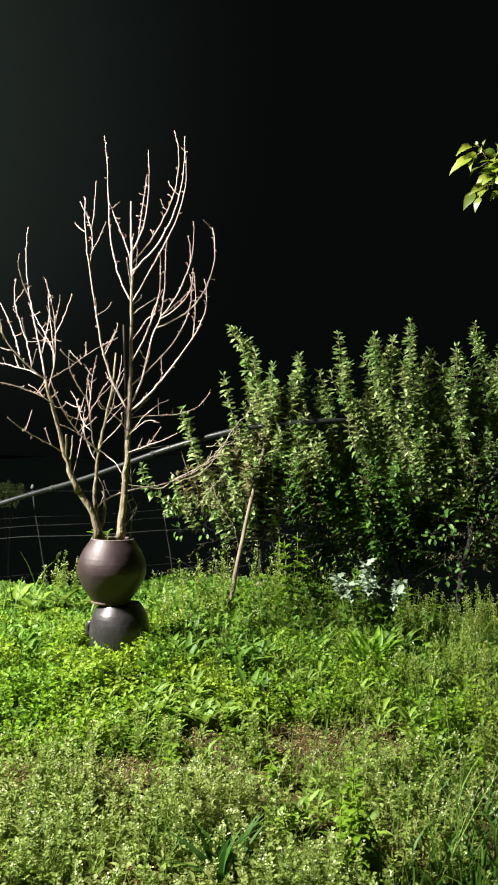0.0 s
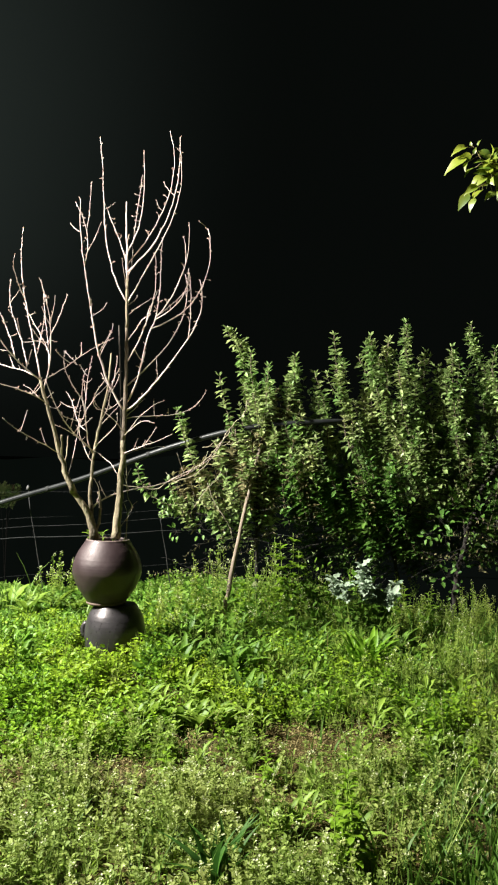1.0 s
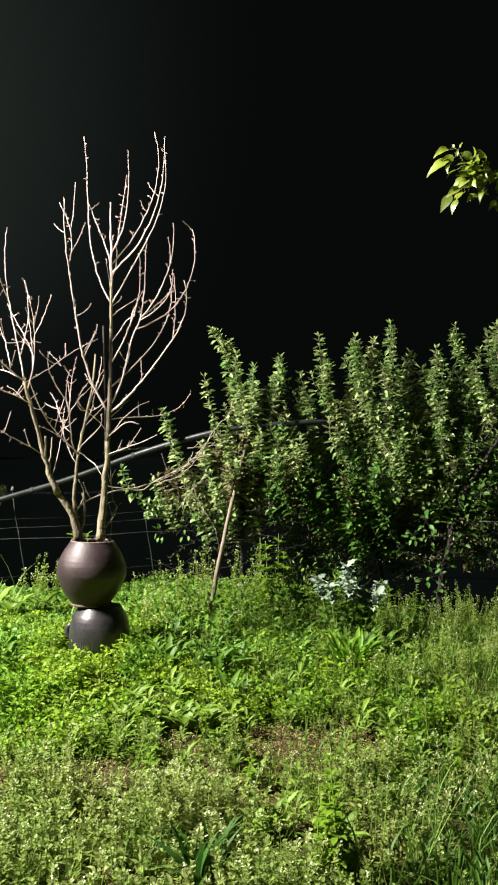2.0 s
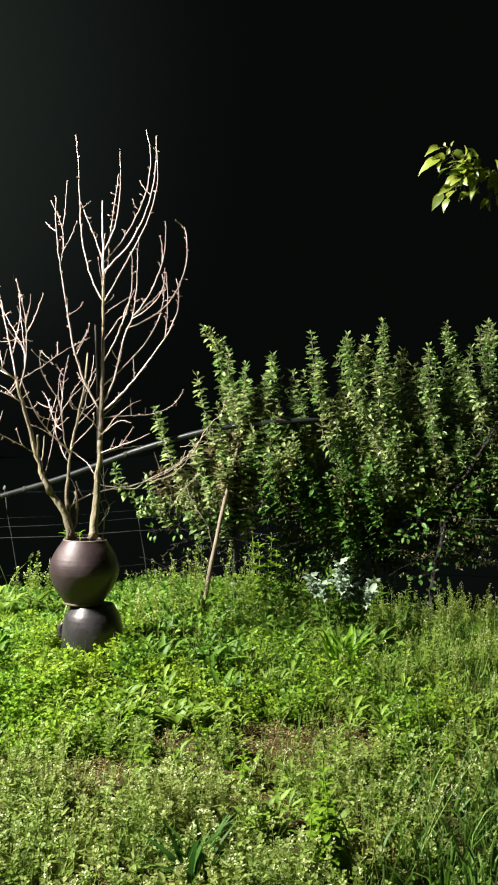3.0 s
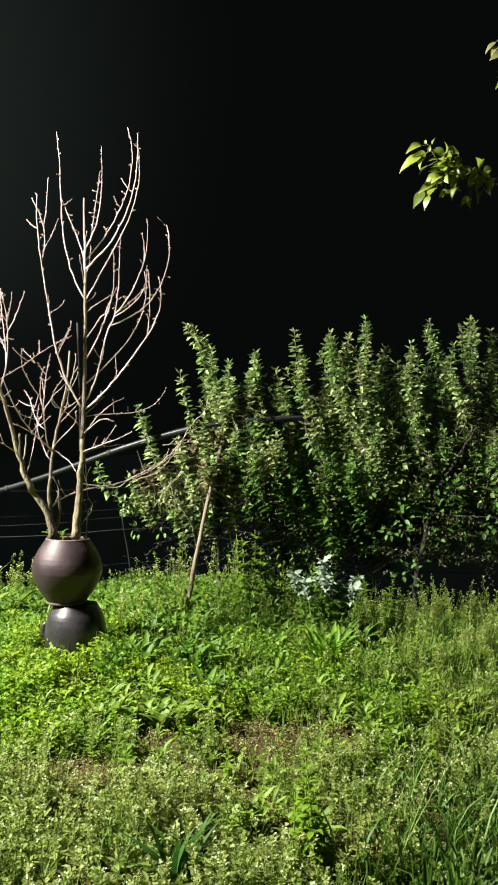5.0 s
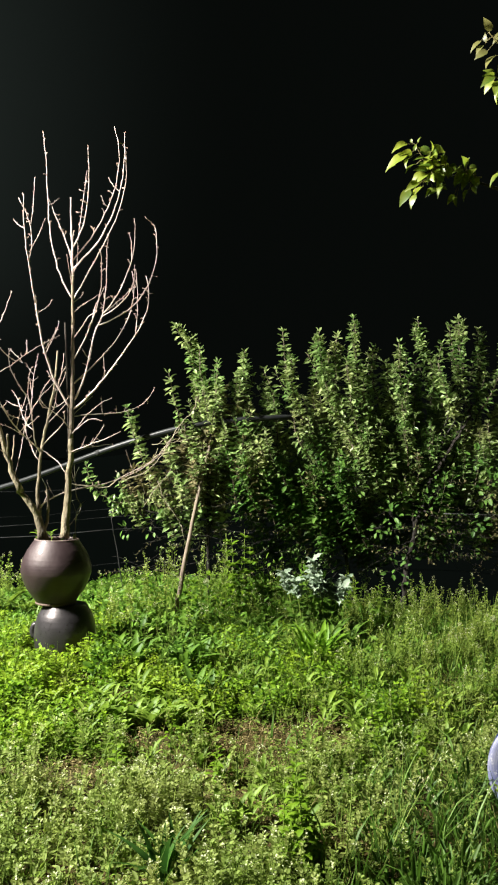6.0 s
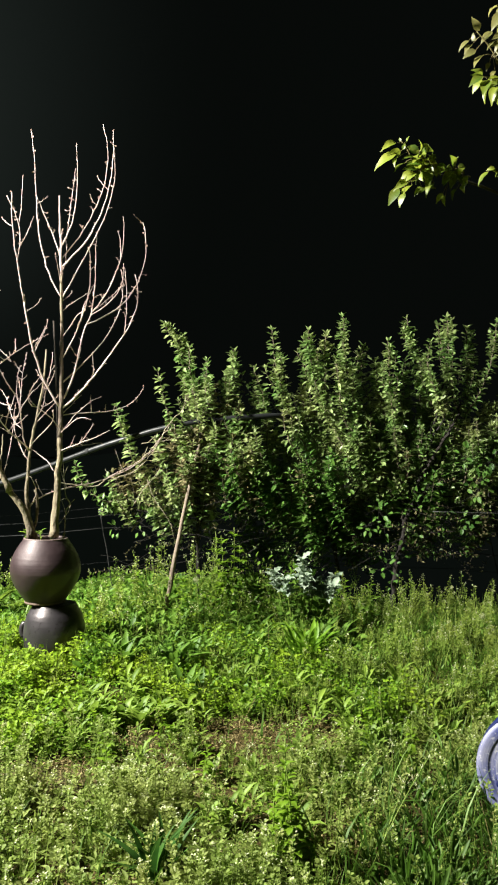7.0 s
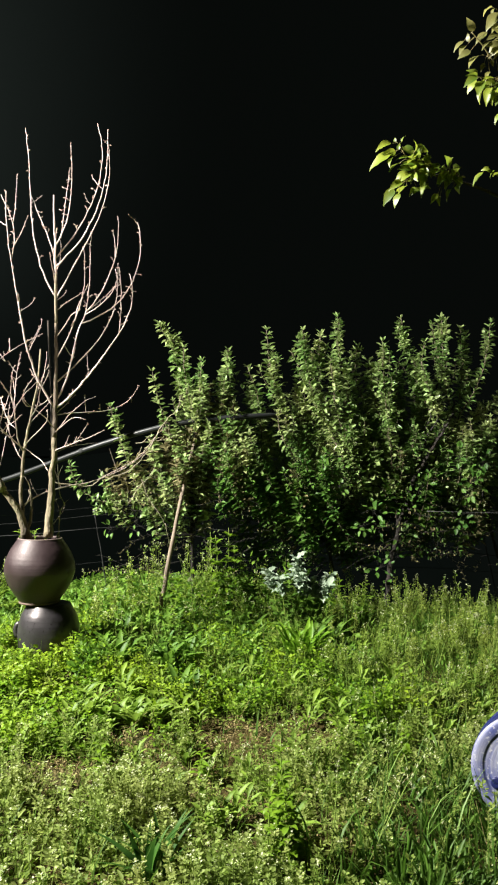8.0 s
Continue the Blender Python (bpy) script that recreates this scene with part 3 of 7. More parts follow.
bough("twig", (-0.201, -0.091, 1.031), (-0.259, -0.144, 1.142), (-0.354, -0.197, 1.233), (-0.310, -0.250, 1.369), 0.0034, 0.0014)
bough("twig", (-0.183, -0.039, 0.907), (-0.205, 0.041, 1.066), (-0.212, 0.120, 1.226), (-0.182, 0.200, 1.389), 0.0036, 0.0014)
bough("twig", (-0.186, -0.070, 0.982), (-0.215, -0.080, 1.075), (-0.221, -0.090, 1.168), (-0.181, -0.100, 1.260), 0.0030, 0.0014)
bough("twig", (-0.131, 0.072, 0.682), (-0.072, -0.019, 0.783), (0.090, -0.109, 0.839), (0.062, -0.200, 0.945), 0.0042, 0.0018)
bough("twig", (-0.068, 0.108, 1.011), (-0.055, 0.172, 1.143), (0.009, 0.236, 1.266), (-0.009, 0.300, 1.406), 0.0036, 0.0014)
bough("twig", (-0.075, 0.104, 0.977), (-0.215, 0.010, 0.983), (-0.092, -0.084, 1.123), (-0.029, -0.179, 1.183), 0.0036, 0.0014)
bough("twig", (-0.132, 0.071, 0.676), (-0.040, -0.003, 0.632), (0.032, -0.076, 0.576), (0.078, -0.150, 0.503), 0.0036, 0.0018)
bough("twig", (-0.099, 0.091, 0.860), (-0.057, 0.144, 0.916), (-0.015, 0.197, 0.970), (0.027, 0.250, 1.035), 0.0036, 0.0014)
bough("twig", (-0.355, -0.067, 0.643), (-0.477, -0.178, 0.738), (-0.603, -0.289, 0.780), (-0.690, -0.400, 0.882), 0.0036, 0.0014)
bough("stub", (-0.338, -0.060, 0.581), (-0.342, -0.090, 0.649), (-0.338, -0.120, 0.715), (-0.331, -0.150, 0.779), 0.0084, 0.0088)
bough("stub", (-0.322, -0.055, 0.533), (-0.317, -0.020, 0.617), (-0.319, 0.015, 0.698), (-0.322, 0.050, 0.778), 0.0048, 0.0048)
bough("stub", (-0.043, 0.130, 1.214), (-0.035, 0.136, 1.277), (-0.033, 0.143, 1.343), (-0.036, 0.150, 1.411), 0.0048, 0.0048)
bough("twig", (-0.301, -0.049, 0.472), (-0.271, 0.000, 0.614), (-0.258, 0.050, 0.749), (-0.249, 0.100, 0.883), 0.0024, 0.0014)
bough("twig", (-0.133, 0.025, 0.257), (0.049, 0.104, 0.423), (0.206, 0.183, 0.377), (0.382, 0.262, 0.443), 0.0054, 0.0036)
bough("twig", (0.382, 0.262, 0.443), (0.546, 0.342, 0.508), (0.735, 0.421, 0.586), (0.811, 0.500, 0.773), 0.0036, 0.0018)
bough("twig", (0.410, 0.276, 0.453), (0.470, 0.317, 0.491), (0.533, 0.359, 0.525), (0.597, 0.400, 0.557), 0.0030, 0.0014)
bough("twig", (0.081, 0.037, 1.870), (0.073, -0.033, 1.929), (0.068, -0.103, 1.989), (0.065, -0.173, 2.049), 0.0036, 0.0014)
bough("twig", (0.075, 0.038, 1.945), (0.113, 0.076, 2.036), (0.114, 0.113, 2.129), (0.098, 0.150, 2.223), 0.0036, 0.0014)
bough("twig", (-0.107, 0.084, 2.470), (-0.073, 0.089, 2.489), (-0.055, 0.095, 2.513), (-0.033, 0.100, 2.536), 0.0024, 0.0014)
bough("twig", (0.321, 0.110, 2.489), (0.289, 0.107, 2.511), (0.279, 0.103, 2.537), (0.275, 0.100, 2.563), 0.0024, 0.0014)
bough("twig", (0.297, 0.062, 1.662), (0.465, -0.025, 1.736), (0.560, -0.113, 1.848), (0.539, -0.200, 1.985), 0.0036, 0.0014)
bough("twig", (-0.447, -0.218, 1.708), (-0.476, -0.164, 1.773), (-0.506, -0.111, 1.838), (-0.531, -0.057, 1.905), 0.0024, 0.0014)
bough("twig", (-0.438, -0.140, 1.264), (-0.469, -0.026, 1.456), (-0.523, 0.087, 1.645), (-0.564, 0.200, 1.849), 0.0036, 0.0014)
bough("twig", (-0.838, 0.285, 1.782), (-0.803, 0.251, 1.812), (-0.766, 0.217, 1.843), (-0.743, 0.183, 1.869), 0.0024, 0.0014)
bough("twig", (-0.151, -0.080, 1.644), (-0.114, -0.045, 1.684), (-0.062, -0.011, 1.721), (-0.067, 0.024, 1.765), 0.0024, 0.0014)
bough("twig", (-0.158, -0.086, 1.683), (-0.152, -0.117, 1.709), (-0.144, -0.148, 1.735), (-0.151, -0.179, 1.763), 0.0024, 0.0014)
bough("twig", (-0.130, 0.023, 0.244), (-0.053, -0.018, 0.328), (-0.048, -0.059, 0.406), (-0.103, -0.100, 0.479), 0.0042, 0.0014)
bough("twig", (-0.184, -0.055, 0.947), (-0.159, 0.030, 1.030), (-0.116, 0.115, 1.119), (-0.050, 0.200, 1.187), 0.0036, 0.0014)
bough("twig", (-0.218, -0.108, 1.067), (-0.254, -0.139, 1.103), (-0.273, -0.169, 1.150), (-0.283, -0.200, 1.201), 0.0030, 0.0014)
bough("twig", (-0.139, 0.061, 0.586), (-0.240, 0.124, 0.708), (-0.294, 0.187, 0.861), (-0.267, 0.250, 1.017), 0.0042, 0.0014)
bough("twig", (-0.090, 0.096, 0.901), (0.013, -0.028, 1.010), (-0.018, -0.151, 1.150), (0.081, -0.275, 1.250), 0.0036, 0.0014)
bough("twig", (-0.277, -0.009, 0.794), (-0.231, -0.062, 0.838), (-0.192, -0.115, 0.885), (-0.171, -0.168, 0.940), 0.0030, 0.0014)
bough("twig", (-0.178, -0.002, 0.815), (-0.301, 0.095, 0.889), (-0.291, 0.193, 1.021), (-0.385, 0.291, 1.115), 0.0030, 0.0014)
bough("twig", (0.087, 0.016, 0.817), (0.049, -0.081, 0.925), (-0.054, -0.179, 0.937), (-0.093, -0.276, 1.027), 0.0036, 0.0014)
bough("twig", (-0.376, -0.102, 0.974), (-0.355, -0.039, 0.907), (-0.301, 0.025, 0.893), (-0.238, 0.088, 0.893), 0.0024, 0.0014)
bough("twig", (-0.093, -0.039, 1.363), (-0.080, 0.007, 1.452), (-0.014, 0.053, 1.525), (-0.021, 0.100, 1.625), 0.0030, 0.0014)
bough("twig", (0.097, 0.029, 1.493), (0.167, -0.047, 1.547), (0.194, -0.124, 1.637), (0.281, -0.200, 1.653), 0.0042, 0.0018)
bough("twig", (0.092, 0.033, 1.681), (0.147, 0.089, 1.741), (0.201, 0.144, 1.796), (0.254, 0.200, 1.846), 0.0036, 0.0014)
bough("twig", (0.089, 0.035, 1.756), (0.122, 0.056, 1.780), (0.151, 0.078, 1.806), (0.152, 0.100, 1.844), 0.0030, 0.0018)
bough("twig", (0.057, 0.001, 0.086), (0.096, 0.034, 0.146), (0.155, 0.067, 0.203), (0.161, 0.100, 0.268), 0.0030, 0.0014)
tagged(part("bud_growth", BUDS.mesh("buds", [BUD, TWIG]), None, TREE, "small pinkish buds"), kind="stuff")


def build_pole():
    """A dark pole in the jar to which the tree is tied."""
    path = bezier((0.065, 0.05, -0.03), (0.08, 0.045, 0.5), (0.072, 0.02, 0.95), (0.035, 0.0, 1.60), 12) + np.array((-0.86, 6.5, 1.0))
    pole = tagged(part("support_pole", tube(path, 0.0065, 8), DARK_BARK), "thin dark pole tied beside the tree stem in the jar", "pole")
    for k in (5, 9):
        ring = path[k] + np.array([(0.013 * math.cos(a), 0.013 * math.sin(a) - 0.002, 0.004 * math.sin(3 * a)) for a in np.linspace(0, 2 * math.pi, 13)])
        part("tie", tube(ring, 0.0025, 5), DARK_BARK, pole)


build_pole()


# ---- hedge of leafy shrubs with upright shoots ----
def shoot_leaves(fol, rng, path, length, spacing=0.013, mat=0, bare=0.25, wide=0.52):
    """Pointed leaves in a spiral along a shoot, smaller and steeper towards its tip."""
    seg = np.r_[0, np.cumsum(np.linalg.norm(np.diff(path, axis=0), axis=1))]
    at = np.arange(0.02, seg[-1], spacing)
    n = len(at)
    p = np.stack([np.interp(at, seg, path[:, i]) for i in range(3)], axis=1)
    q = np.stack([np.interp(at + 0.01, seg, path[:, i]) - np.interp(at - 0.01, seg, path[:, i]) for i in range(3)], axis=1)
    axis = unit(q)
    turn = np.arange(n) * 2.4 + rng.uniform(0, 6) + rng.normal(0, 0.3, n)
    s = unit(np.cross(axis, np.array([0.2, 0.95, 0.1])))
    u = np.cross(s, axis)
    out = np.cos(turn)[:, None] * s + np.sin(turn)[:, None] * u
    f = at / seg[-1]
    rise = (rng.uniform(-0.1, 0.75, n) + 0.9 * f ** 10)[:, None]
    d = unit(out + axis * rise + rng.normal(0, 0.2, (n, 3)))
    up = unit(axis * 0.8 - out * rise + rng.normal(0, 0.5, (n, 3)))
    ln = length * rng.uniform(0.6, 1.25, n) * (1 - 0.4 * f ** 8)
    keep = rng.random(n) < bare + 1.5 * f
    fol.leaves((p + out * 0.004)[keep], d[keep], up[keep], ln[keep], (ln * wide * rng.uniform(0.85, 1.2, n))[keep], 0.16, rng.uniform(-0.1, 0.4), mat)


def tier_leaves(fol, rng, path, size, gap=0.042, per=6, wide=0.55, mat=0, crown=True):
    """Small broad leaves in tiers round a shoot, spreading flat below and standing up in a tuft at its tip."""
    seg = np.r_[0, np.cumsum(np.linalg.norm(np.diff(path, axis=0), axis=1))]
    at = np.arange(seg[-1], 0.01, -gap)
    at = at + rng.normal(0, gap * 0.12, len(at))
    at = np.repeat(at, per) + rng.normal(0, gap * 0.16, len(at) * per)
    at = np.clip(at[rng.random(len(at)) < 0.85], 0, seg[-1])
    n = len(at)
    p = np.stack([np.interp(at, seg, path[:, i]) for i in range(3)], axis=1)
    axis = unit(np.stack([np.interp(at + 0.02, seg, path[:, i]) - np.interp(at - 0.02, seg, path[:, i]) for i in range(3)], axis=1) + 1e-6)
    s = unit(np.cross(axis, np.array([0.2, 0.95, 0.1])))
    u = np.cross(s, axis)
    turn = np.arange(n) * 2.4 + rng.uniform(0, 6) + rng.normal(0, 0.4, n)
    out = np.cos(turn)[:, None] * s + np.sin(turn)[:, None] * u
    below = (seg[-1] - at)[:, None]
    rise = rng.uniform(-0.25, 0.5, (n, 1)) + (1.2 * np.exp(-below / 0.03) if crown else 0.0)
    d = unit(out + np.array([0, 0, 0.75]) * rise + axis * 0.25 * rise + rng.normal(0, 0.14, (n, 3)))
    up = unit(np.array([0, 0, 1.0]) - out * rise + rng.normal(0, 0.38, (n, 3)))
    ln = size * rng.uniform(0.55, 1.2, n) * (1 - 0.3 * np.exp(-below[:, 0] / 0.08))
    fol.leaves(p + out * rng.uniform(0.003, 0.012, (n, 1)), d, up, ln, ln * wide * rng.uniform(0.8, 1.2, n), 0.2, rng.uniform(-0.2, 0.35, (n, 1)), mat)


def cluster(fol, rng, c, count, size, spread_, mat):
    """A loose bunch of rounder, larger leaves at the end of a low twig."""
    p = c + rng.normal(0, 1, (count, 3)) * spread_
    d = unit(p - c + rng.normal(0, 0.02, (count, 3)) + np.array([-0.01, -0.02, 0.0]))
    ln = size * rng.uniform(0.7, 1.2, count)
    fol.leaves(p, d, unit(np.array([-0.35, -0.6, 0.7]) + rng.normal(0, 0.35, (count, 3))), ln, ln * 0.66, 0.12, 0.15, mat)
    fol.stalks(np.repeat(c[None], count, axis=0), p, 0.0014, 2)


def shrub(base, heart, shoots, masses, label, seed, leaf=0.062, clusters=(), twigs=40, trunk=None, stem=0.02, shaded=(), fan=None, sere=0.06, boughs=()):
    """A shrub: boughs from its foot, leafy shoots by their tip and root, masses of short shoots and a few low bunches."""
    rng = np.random.default_rng(seed)
    thing = tagged(new("hedge_shrub"), label, "shrub", "hedge shrubs")
    org = np.array([base[0], base[1], float(ground_z(base[0], base[1]))])
    thing.location = org
    heart = np.array(heart) - org
    fan = np.array(fan) - org if fan else heart - (0, 0, 0.6)
    fol = Foliage()
    if trunk:
        path = catmull([np.array(q) - org for q in trunk], 7)
        path[1:] += rng.normal(0, 0.006, (len(path) - 1, 3))
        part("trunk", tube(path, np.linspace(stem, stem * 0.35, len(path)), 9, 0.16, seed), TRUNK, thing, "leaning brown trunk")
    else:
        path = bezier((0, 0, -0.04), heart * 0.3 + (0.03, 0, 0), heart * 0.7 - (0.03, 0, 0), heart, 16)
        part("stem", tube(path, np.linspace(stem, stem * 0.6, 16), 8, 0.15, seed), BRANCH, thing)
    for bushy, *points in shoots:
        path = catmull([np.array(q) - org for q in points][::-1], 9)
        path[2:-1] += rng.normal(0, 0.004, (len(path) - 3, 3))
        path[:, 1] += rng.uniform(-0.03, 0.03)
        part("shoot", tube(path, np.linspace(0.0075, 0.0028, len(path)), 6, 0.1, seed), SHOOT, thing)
        root = path[0]
        foot = heart * rng.uniform(0.55, 0.95) if not trunk else np.array(trunk[rng.integers(2, 5)]) - org
        limb = bezier(foot, foot * 0.7 + heart * 0.3, heart * 0.5 + root * 0.5 + rng.normal(0, 0.05, 3), root, 16)
        limb[1:-1] += rng.normal(0, 0.008, (14, 3))
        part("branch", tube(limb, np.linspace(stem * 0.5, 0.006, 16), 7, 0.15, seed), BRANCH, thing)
        if twigs:
            tier_leaves(fol, rng, limb[7:], leaf, 0.055, 5, 0.5, 0, False)
        tier_leaves(fol, rng, path, leaf, 0.046, 7, 0.48)
        run = np.r_[0, np.cumsum(np.linalg.norm(np.diff(path, axis=0), axis=1))]
        for j in range(int(max(run[-1] - 0.12, 0) * bushy * 1.2)):
            a = max(rng.uniform(0, run[-1] - 0.2), 0)
            ln = min(rng.uniform(0.14, 0.32), (run[-1] - a) * 0.72)
            c, e = (np.array([np.interp(q, run, path[:, i]) for i in range(3)]) for q in (a, a + ln))
            out = around(rng, 1)[0] * (1, 0.8, 0) * rng.uniform(0.04, 0.13) * min(1.0, 0.2 + (run[-1] - a) / 0.8)
            side = bezier(c, c + (e - c) * 0.2 + out * 0.6, c + (e - c) * 0.6 + out, e + out + (0, 0, 0.02), 8)
            tier_leaves(fol, rng, side, leaf * rng.uniform(0.75, 1.1), rng.uniform(0.045, 0.06), 6, rng.uniform(0.42, 0.58))
            fol.stalks(side[:-1], side[1:], 0.0026, 1)
    # shaded masses use slot 3, the leaf with shade in its colour
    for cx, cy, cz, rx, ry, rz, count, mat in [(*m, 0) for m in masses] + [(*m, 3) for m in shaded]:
        for j in range(int(count * 1.25)):
            v = unit(rng.normal(size=3)) * rng.uniform(0.1, 1.0) ** 0.5
            c = np.array((cx, cy, cz)) - org + v * (rx, ry, rz)
            lean = np.clip(0.75 * (c[0] - fan[0]) / max(c[2] - fan[2], 0.4), -0.6, 0.5) + rng.normal(0, 0.12)
            ln = rng.uniform(0.22, 0.6)
            low = unit(np.array((lean, rng.normal(-0.05, 0.2), 1.0)))
            top = unit(np.array((lean * 0.45 + rng.normal(0, 0.1), rng.normal(-0.1, 0.15), 1.0)))
            path = bezier(c - low * ln * 0.5, c - low * ln * 0.17, c + top * ln * 0.17, c + top * ln * 0.5, 9)
            fol.stalks(path[:-1], path[1:], 0.003, 1)
            tier_leaves(fol, rng, path, leaf * rng.uniform(0.8, 1.2), rng.uniform(0.042, 0.056), 6, rng.uniform(0.42, 0.6), 4 if rng.random() < sere else mat)
    # low boughs carry slot 3 leaves too, dimmed by colour like the inner hedge
    for points in boughs:
        path = catmull([np.array(q) - org for q in points], 7)
        path[1:-1] += rng.normal(0, 0.008, (len(path) - 2, 3))
        part("low_bough", tube(path, np.linspace(0.007, 0.0025, len(path)), 6, 0.15, seed), TRUNK, thing)
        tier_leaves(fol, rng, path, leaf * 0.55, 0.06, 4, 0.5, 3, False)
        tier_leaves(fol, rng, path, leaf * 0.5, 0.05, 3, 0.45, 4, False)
        side = path[rng.integers(2, len(path), 9)]
        end = side + rng.normal(0, 1, (9, 3)) * (0.07, 0.04, 0.05)
        fol.stalks(side, end, 0.0018, 2)
    # low bunches: same shade-darkened green
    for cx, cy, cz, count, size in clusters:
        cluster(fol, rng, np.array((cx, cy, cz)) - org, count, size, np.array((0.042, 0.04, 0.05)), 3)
    for k in range(twigs):
        c = heart + np.array((rng.uniform(-0.6, 0.6), rng.uniform(-0.2, 0.1), rng.uniform(-0.62, 0.25)))
        c[2] = max(c[2], 0.3)
        d = np.array((rng.uniform(-0.5, 0.5), rng.uniform(-0.15, 0.15), rng.uniform(-0.2, 0.12)))
        path = bezier(c, c + d * 0.3 + rng.normal(0, 0.05, 3), c + d * 0.7 + rng.normal(0, 0.05, 3), c + d * 0.8, 9)
        fol.stalks(path[:-1], path[1:], 0.0022, 2)
        if k % 2:
            shoot_leaves(fol, rng, path, leaf * 0.45, 0.02, 4 if k % 4 == 1 else 0)
    tagged(part("foliage", fol.mesh("foliage", [HEDGE, SHOOT, BRANCH, SHADED_LEAF, SERE]), None, thing), kind="stuff")
    return thing


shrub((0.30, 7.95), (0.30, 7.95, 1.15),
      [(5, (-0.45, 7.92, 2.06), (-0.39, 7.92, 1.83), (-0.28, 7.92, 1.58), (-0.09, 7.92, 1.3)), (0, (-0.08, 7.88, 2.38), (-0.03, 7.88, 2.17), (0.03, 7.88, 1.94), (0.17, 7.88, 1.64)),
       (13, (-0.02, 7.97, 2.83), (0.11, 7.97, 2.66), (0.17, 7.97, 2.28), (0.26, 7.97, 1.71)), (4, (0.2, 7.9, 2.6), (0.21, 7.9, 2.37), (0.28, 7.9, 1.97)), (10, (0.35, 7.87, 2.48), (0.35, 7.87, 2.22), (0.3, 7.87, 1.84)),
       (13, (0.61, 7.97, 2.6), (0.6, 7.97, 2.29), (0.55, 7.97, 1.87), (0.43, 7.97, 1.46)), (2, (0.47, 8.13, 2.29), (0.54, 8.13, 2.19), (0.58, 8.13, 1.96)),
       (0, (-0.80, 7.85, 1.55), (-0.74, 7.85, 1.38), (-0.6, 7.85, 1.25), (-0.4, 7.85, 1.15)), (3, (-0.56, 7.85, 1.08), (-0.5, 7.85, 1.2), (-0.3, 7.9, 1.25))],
      [(0.05, 8.0, 1.4, 0.34, 0.25, 0.28, 30), (-0.33, 8.0, 1.22, 0.18, 0.2, 0.14, 7), (0.29, 8.0, 1.66, 0.24, 0.25, 0.27, 26), (0.52, 8.0, 1.69, 0.24, 0.25, 0.27, 28), (0.32, 8.0, 1.98, 0.14, 0.2, 0.12, 14), (0.57, 8.0, 1.95, 0.09, 0.2, 0.2, 9), (0.12, 8.0, 1.14, 0.36, 0.2, 0.14, 16), (0.27, 8.0, 1.35, 0.24, 0.25, 0.25, 20)],
      "green leafy shrub with upright shoots behind the weeds", 11, 0.072, [(-0.42, 7.8, 0.98, 6, 0.06), (-0.2, 7.8, 1.05, 8, 0.055)], 110, sere=0.35)
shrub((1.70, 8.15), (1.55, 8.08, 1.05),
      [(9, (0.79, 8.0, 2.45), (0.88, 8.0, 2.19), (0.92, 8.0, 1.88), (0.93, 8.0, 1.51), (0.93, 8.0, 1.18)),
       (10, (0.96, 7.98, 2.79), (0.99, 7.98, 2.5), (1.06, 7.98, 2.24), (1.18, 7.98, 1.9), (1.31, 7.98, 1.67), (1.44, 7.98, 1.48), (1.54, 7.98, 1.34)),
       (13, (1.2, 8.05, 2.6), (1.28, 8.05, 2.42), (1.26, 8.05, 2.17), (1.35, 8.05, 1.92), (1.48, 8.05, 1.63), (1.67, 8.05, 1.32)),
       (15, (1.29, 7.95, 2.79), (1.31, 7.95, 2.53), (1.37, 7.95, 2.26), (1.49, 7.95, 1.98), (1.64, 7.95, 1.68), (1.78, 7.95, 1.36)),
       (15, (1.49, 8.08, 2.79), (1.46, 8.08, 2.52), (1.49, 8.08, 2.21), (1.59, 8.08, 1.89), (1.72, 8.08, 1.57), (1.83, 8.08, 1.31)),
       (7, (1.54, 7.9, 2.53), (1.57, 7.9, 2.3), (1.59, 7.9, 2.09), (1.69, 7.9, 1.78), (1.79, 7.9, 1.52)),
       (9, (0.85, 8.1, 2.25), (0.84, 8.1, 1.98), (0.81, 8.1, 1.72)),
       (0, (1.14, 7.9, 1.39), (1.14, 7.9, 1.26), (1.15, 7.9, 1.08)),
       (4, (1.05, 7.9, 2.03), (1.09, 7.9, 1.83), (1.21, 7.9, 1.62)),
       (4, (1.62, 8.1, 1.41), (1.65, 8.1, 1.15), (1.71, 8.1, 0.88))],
      [(0.95, 8.15, 1.75, 0.2, 0.12, 0.3, 14), (1.3, 8.15, 1.8, 0.25, 0.12, 0.35, 20), (0.78, 7.82, 1.55, 0.26, 0.1, 0.3, 18), (1.25, 8.15, 1.5, 0.25, 0.12, 0.15, 6)],
      "tall leafy shrub with slim upright shoots", 23, 0.072, [(1.56, 7.85, 1.5, 6, 0.06), (1.14, 7.85, 1.2, 5, 0.05)], 34, None, 0.02,
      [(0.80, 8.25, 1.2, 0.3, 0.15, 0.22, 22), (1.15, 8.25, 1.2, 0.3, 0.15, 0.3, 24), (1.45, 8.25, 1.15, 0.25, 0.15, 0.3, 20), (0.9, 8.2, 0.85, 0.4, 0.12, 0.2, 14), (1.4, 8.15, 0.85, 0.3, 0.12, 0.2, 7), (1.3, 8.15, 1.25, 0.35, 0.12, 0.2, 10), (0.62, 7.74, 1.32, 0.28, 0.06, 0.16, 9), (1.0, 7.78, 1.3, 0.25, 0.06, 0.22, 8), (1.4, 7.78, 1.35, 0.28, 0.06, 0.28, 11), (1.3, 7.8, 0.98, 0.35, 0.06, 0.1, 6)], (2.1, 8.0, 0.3))
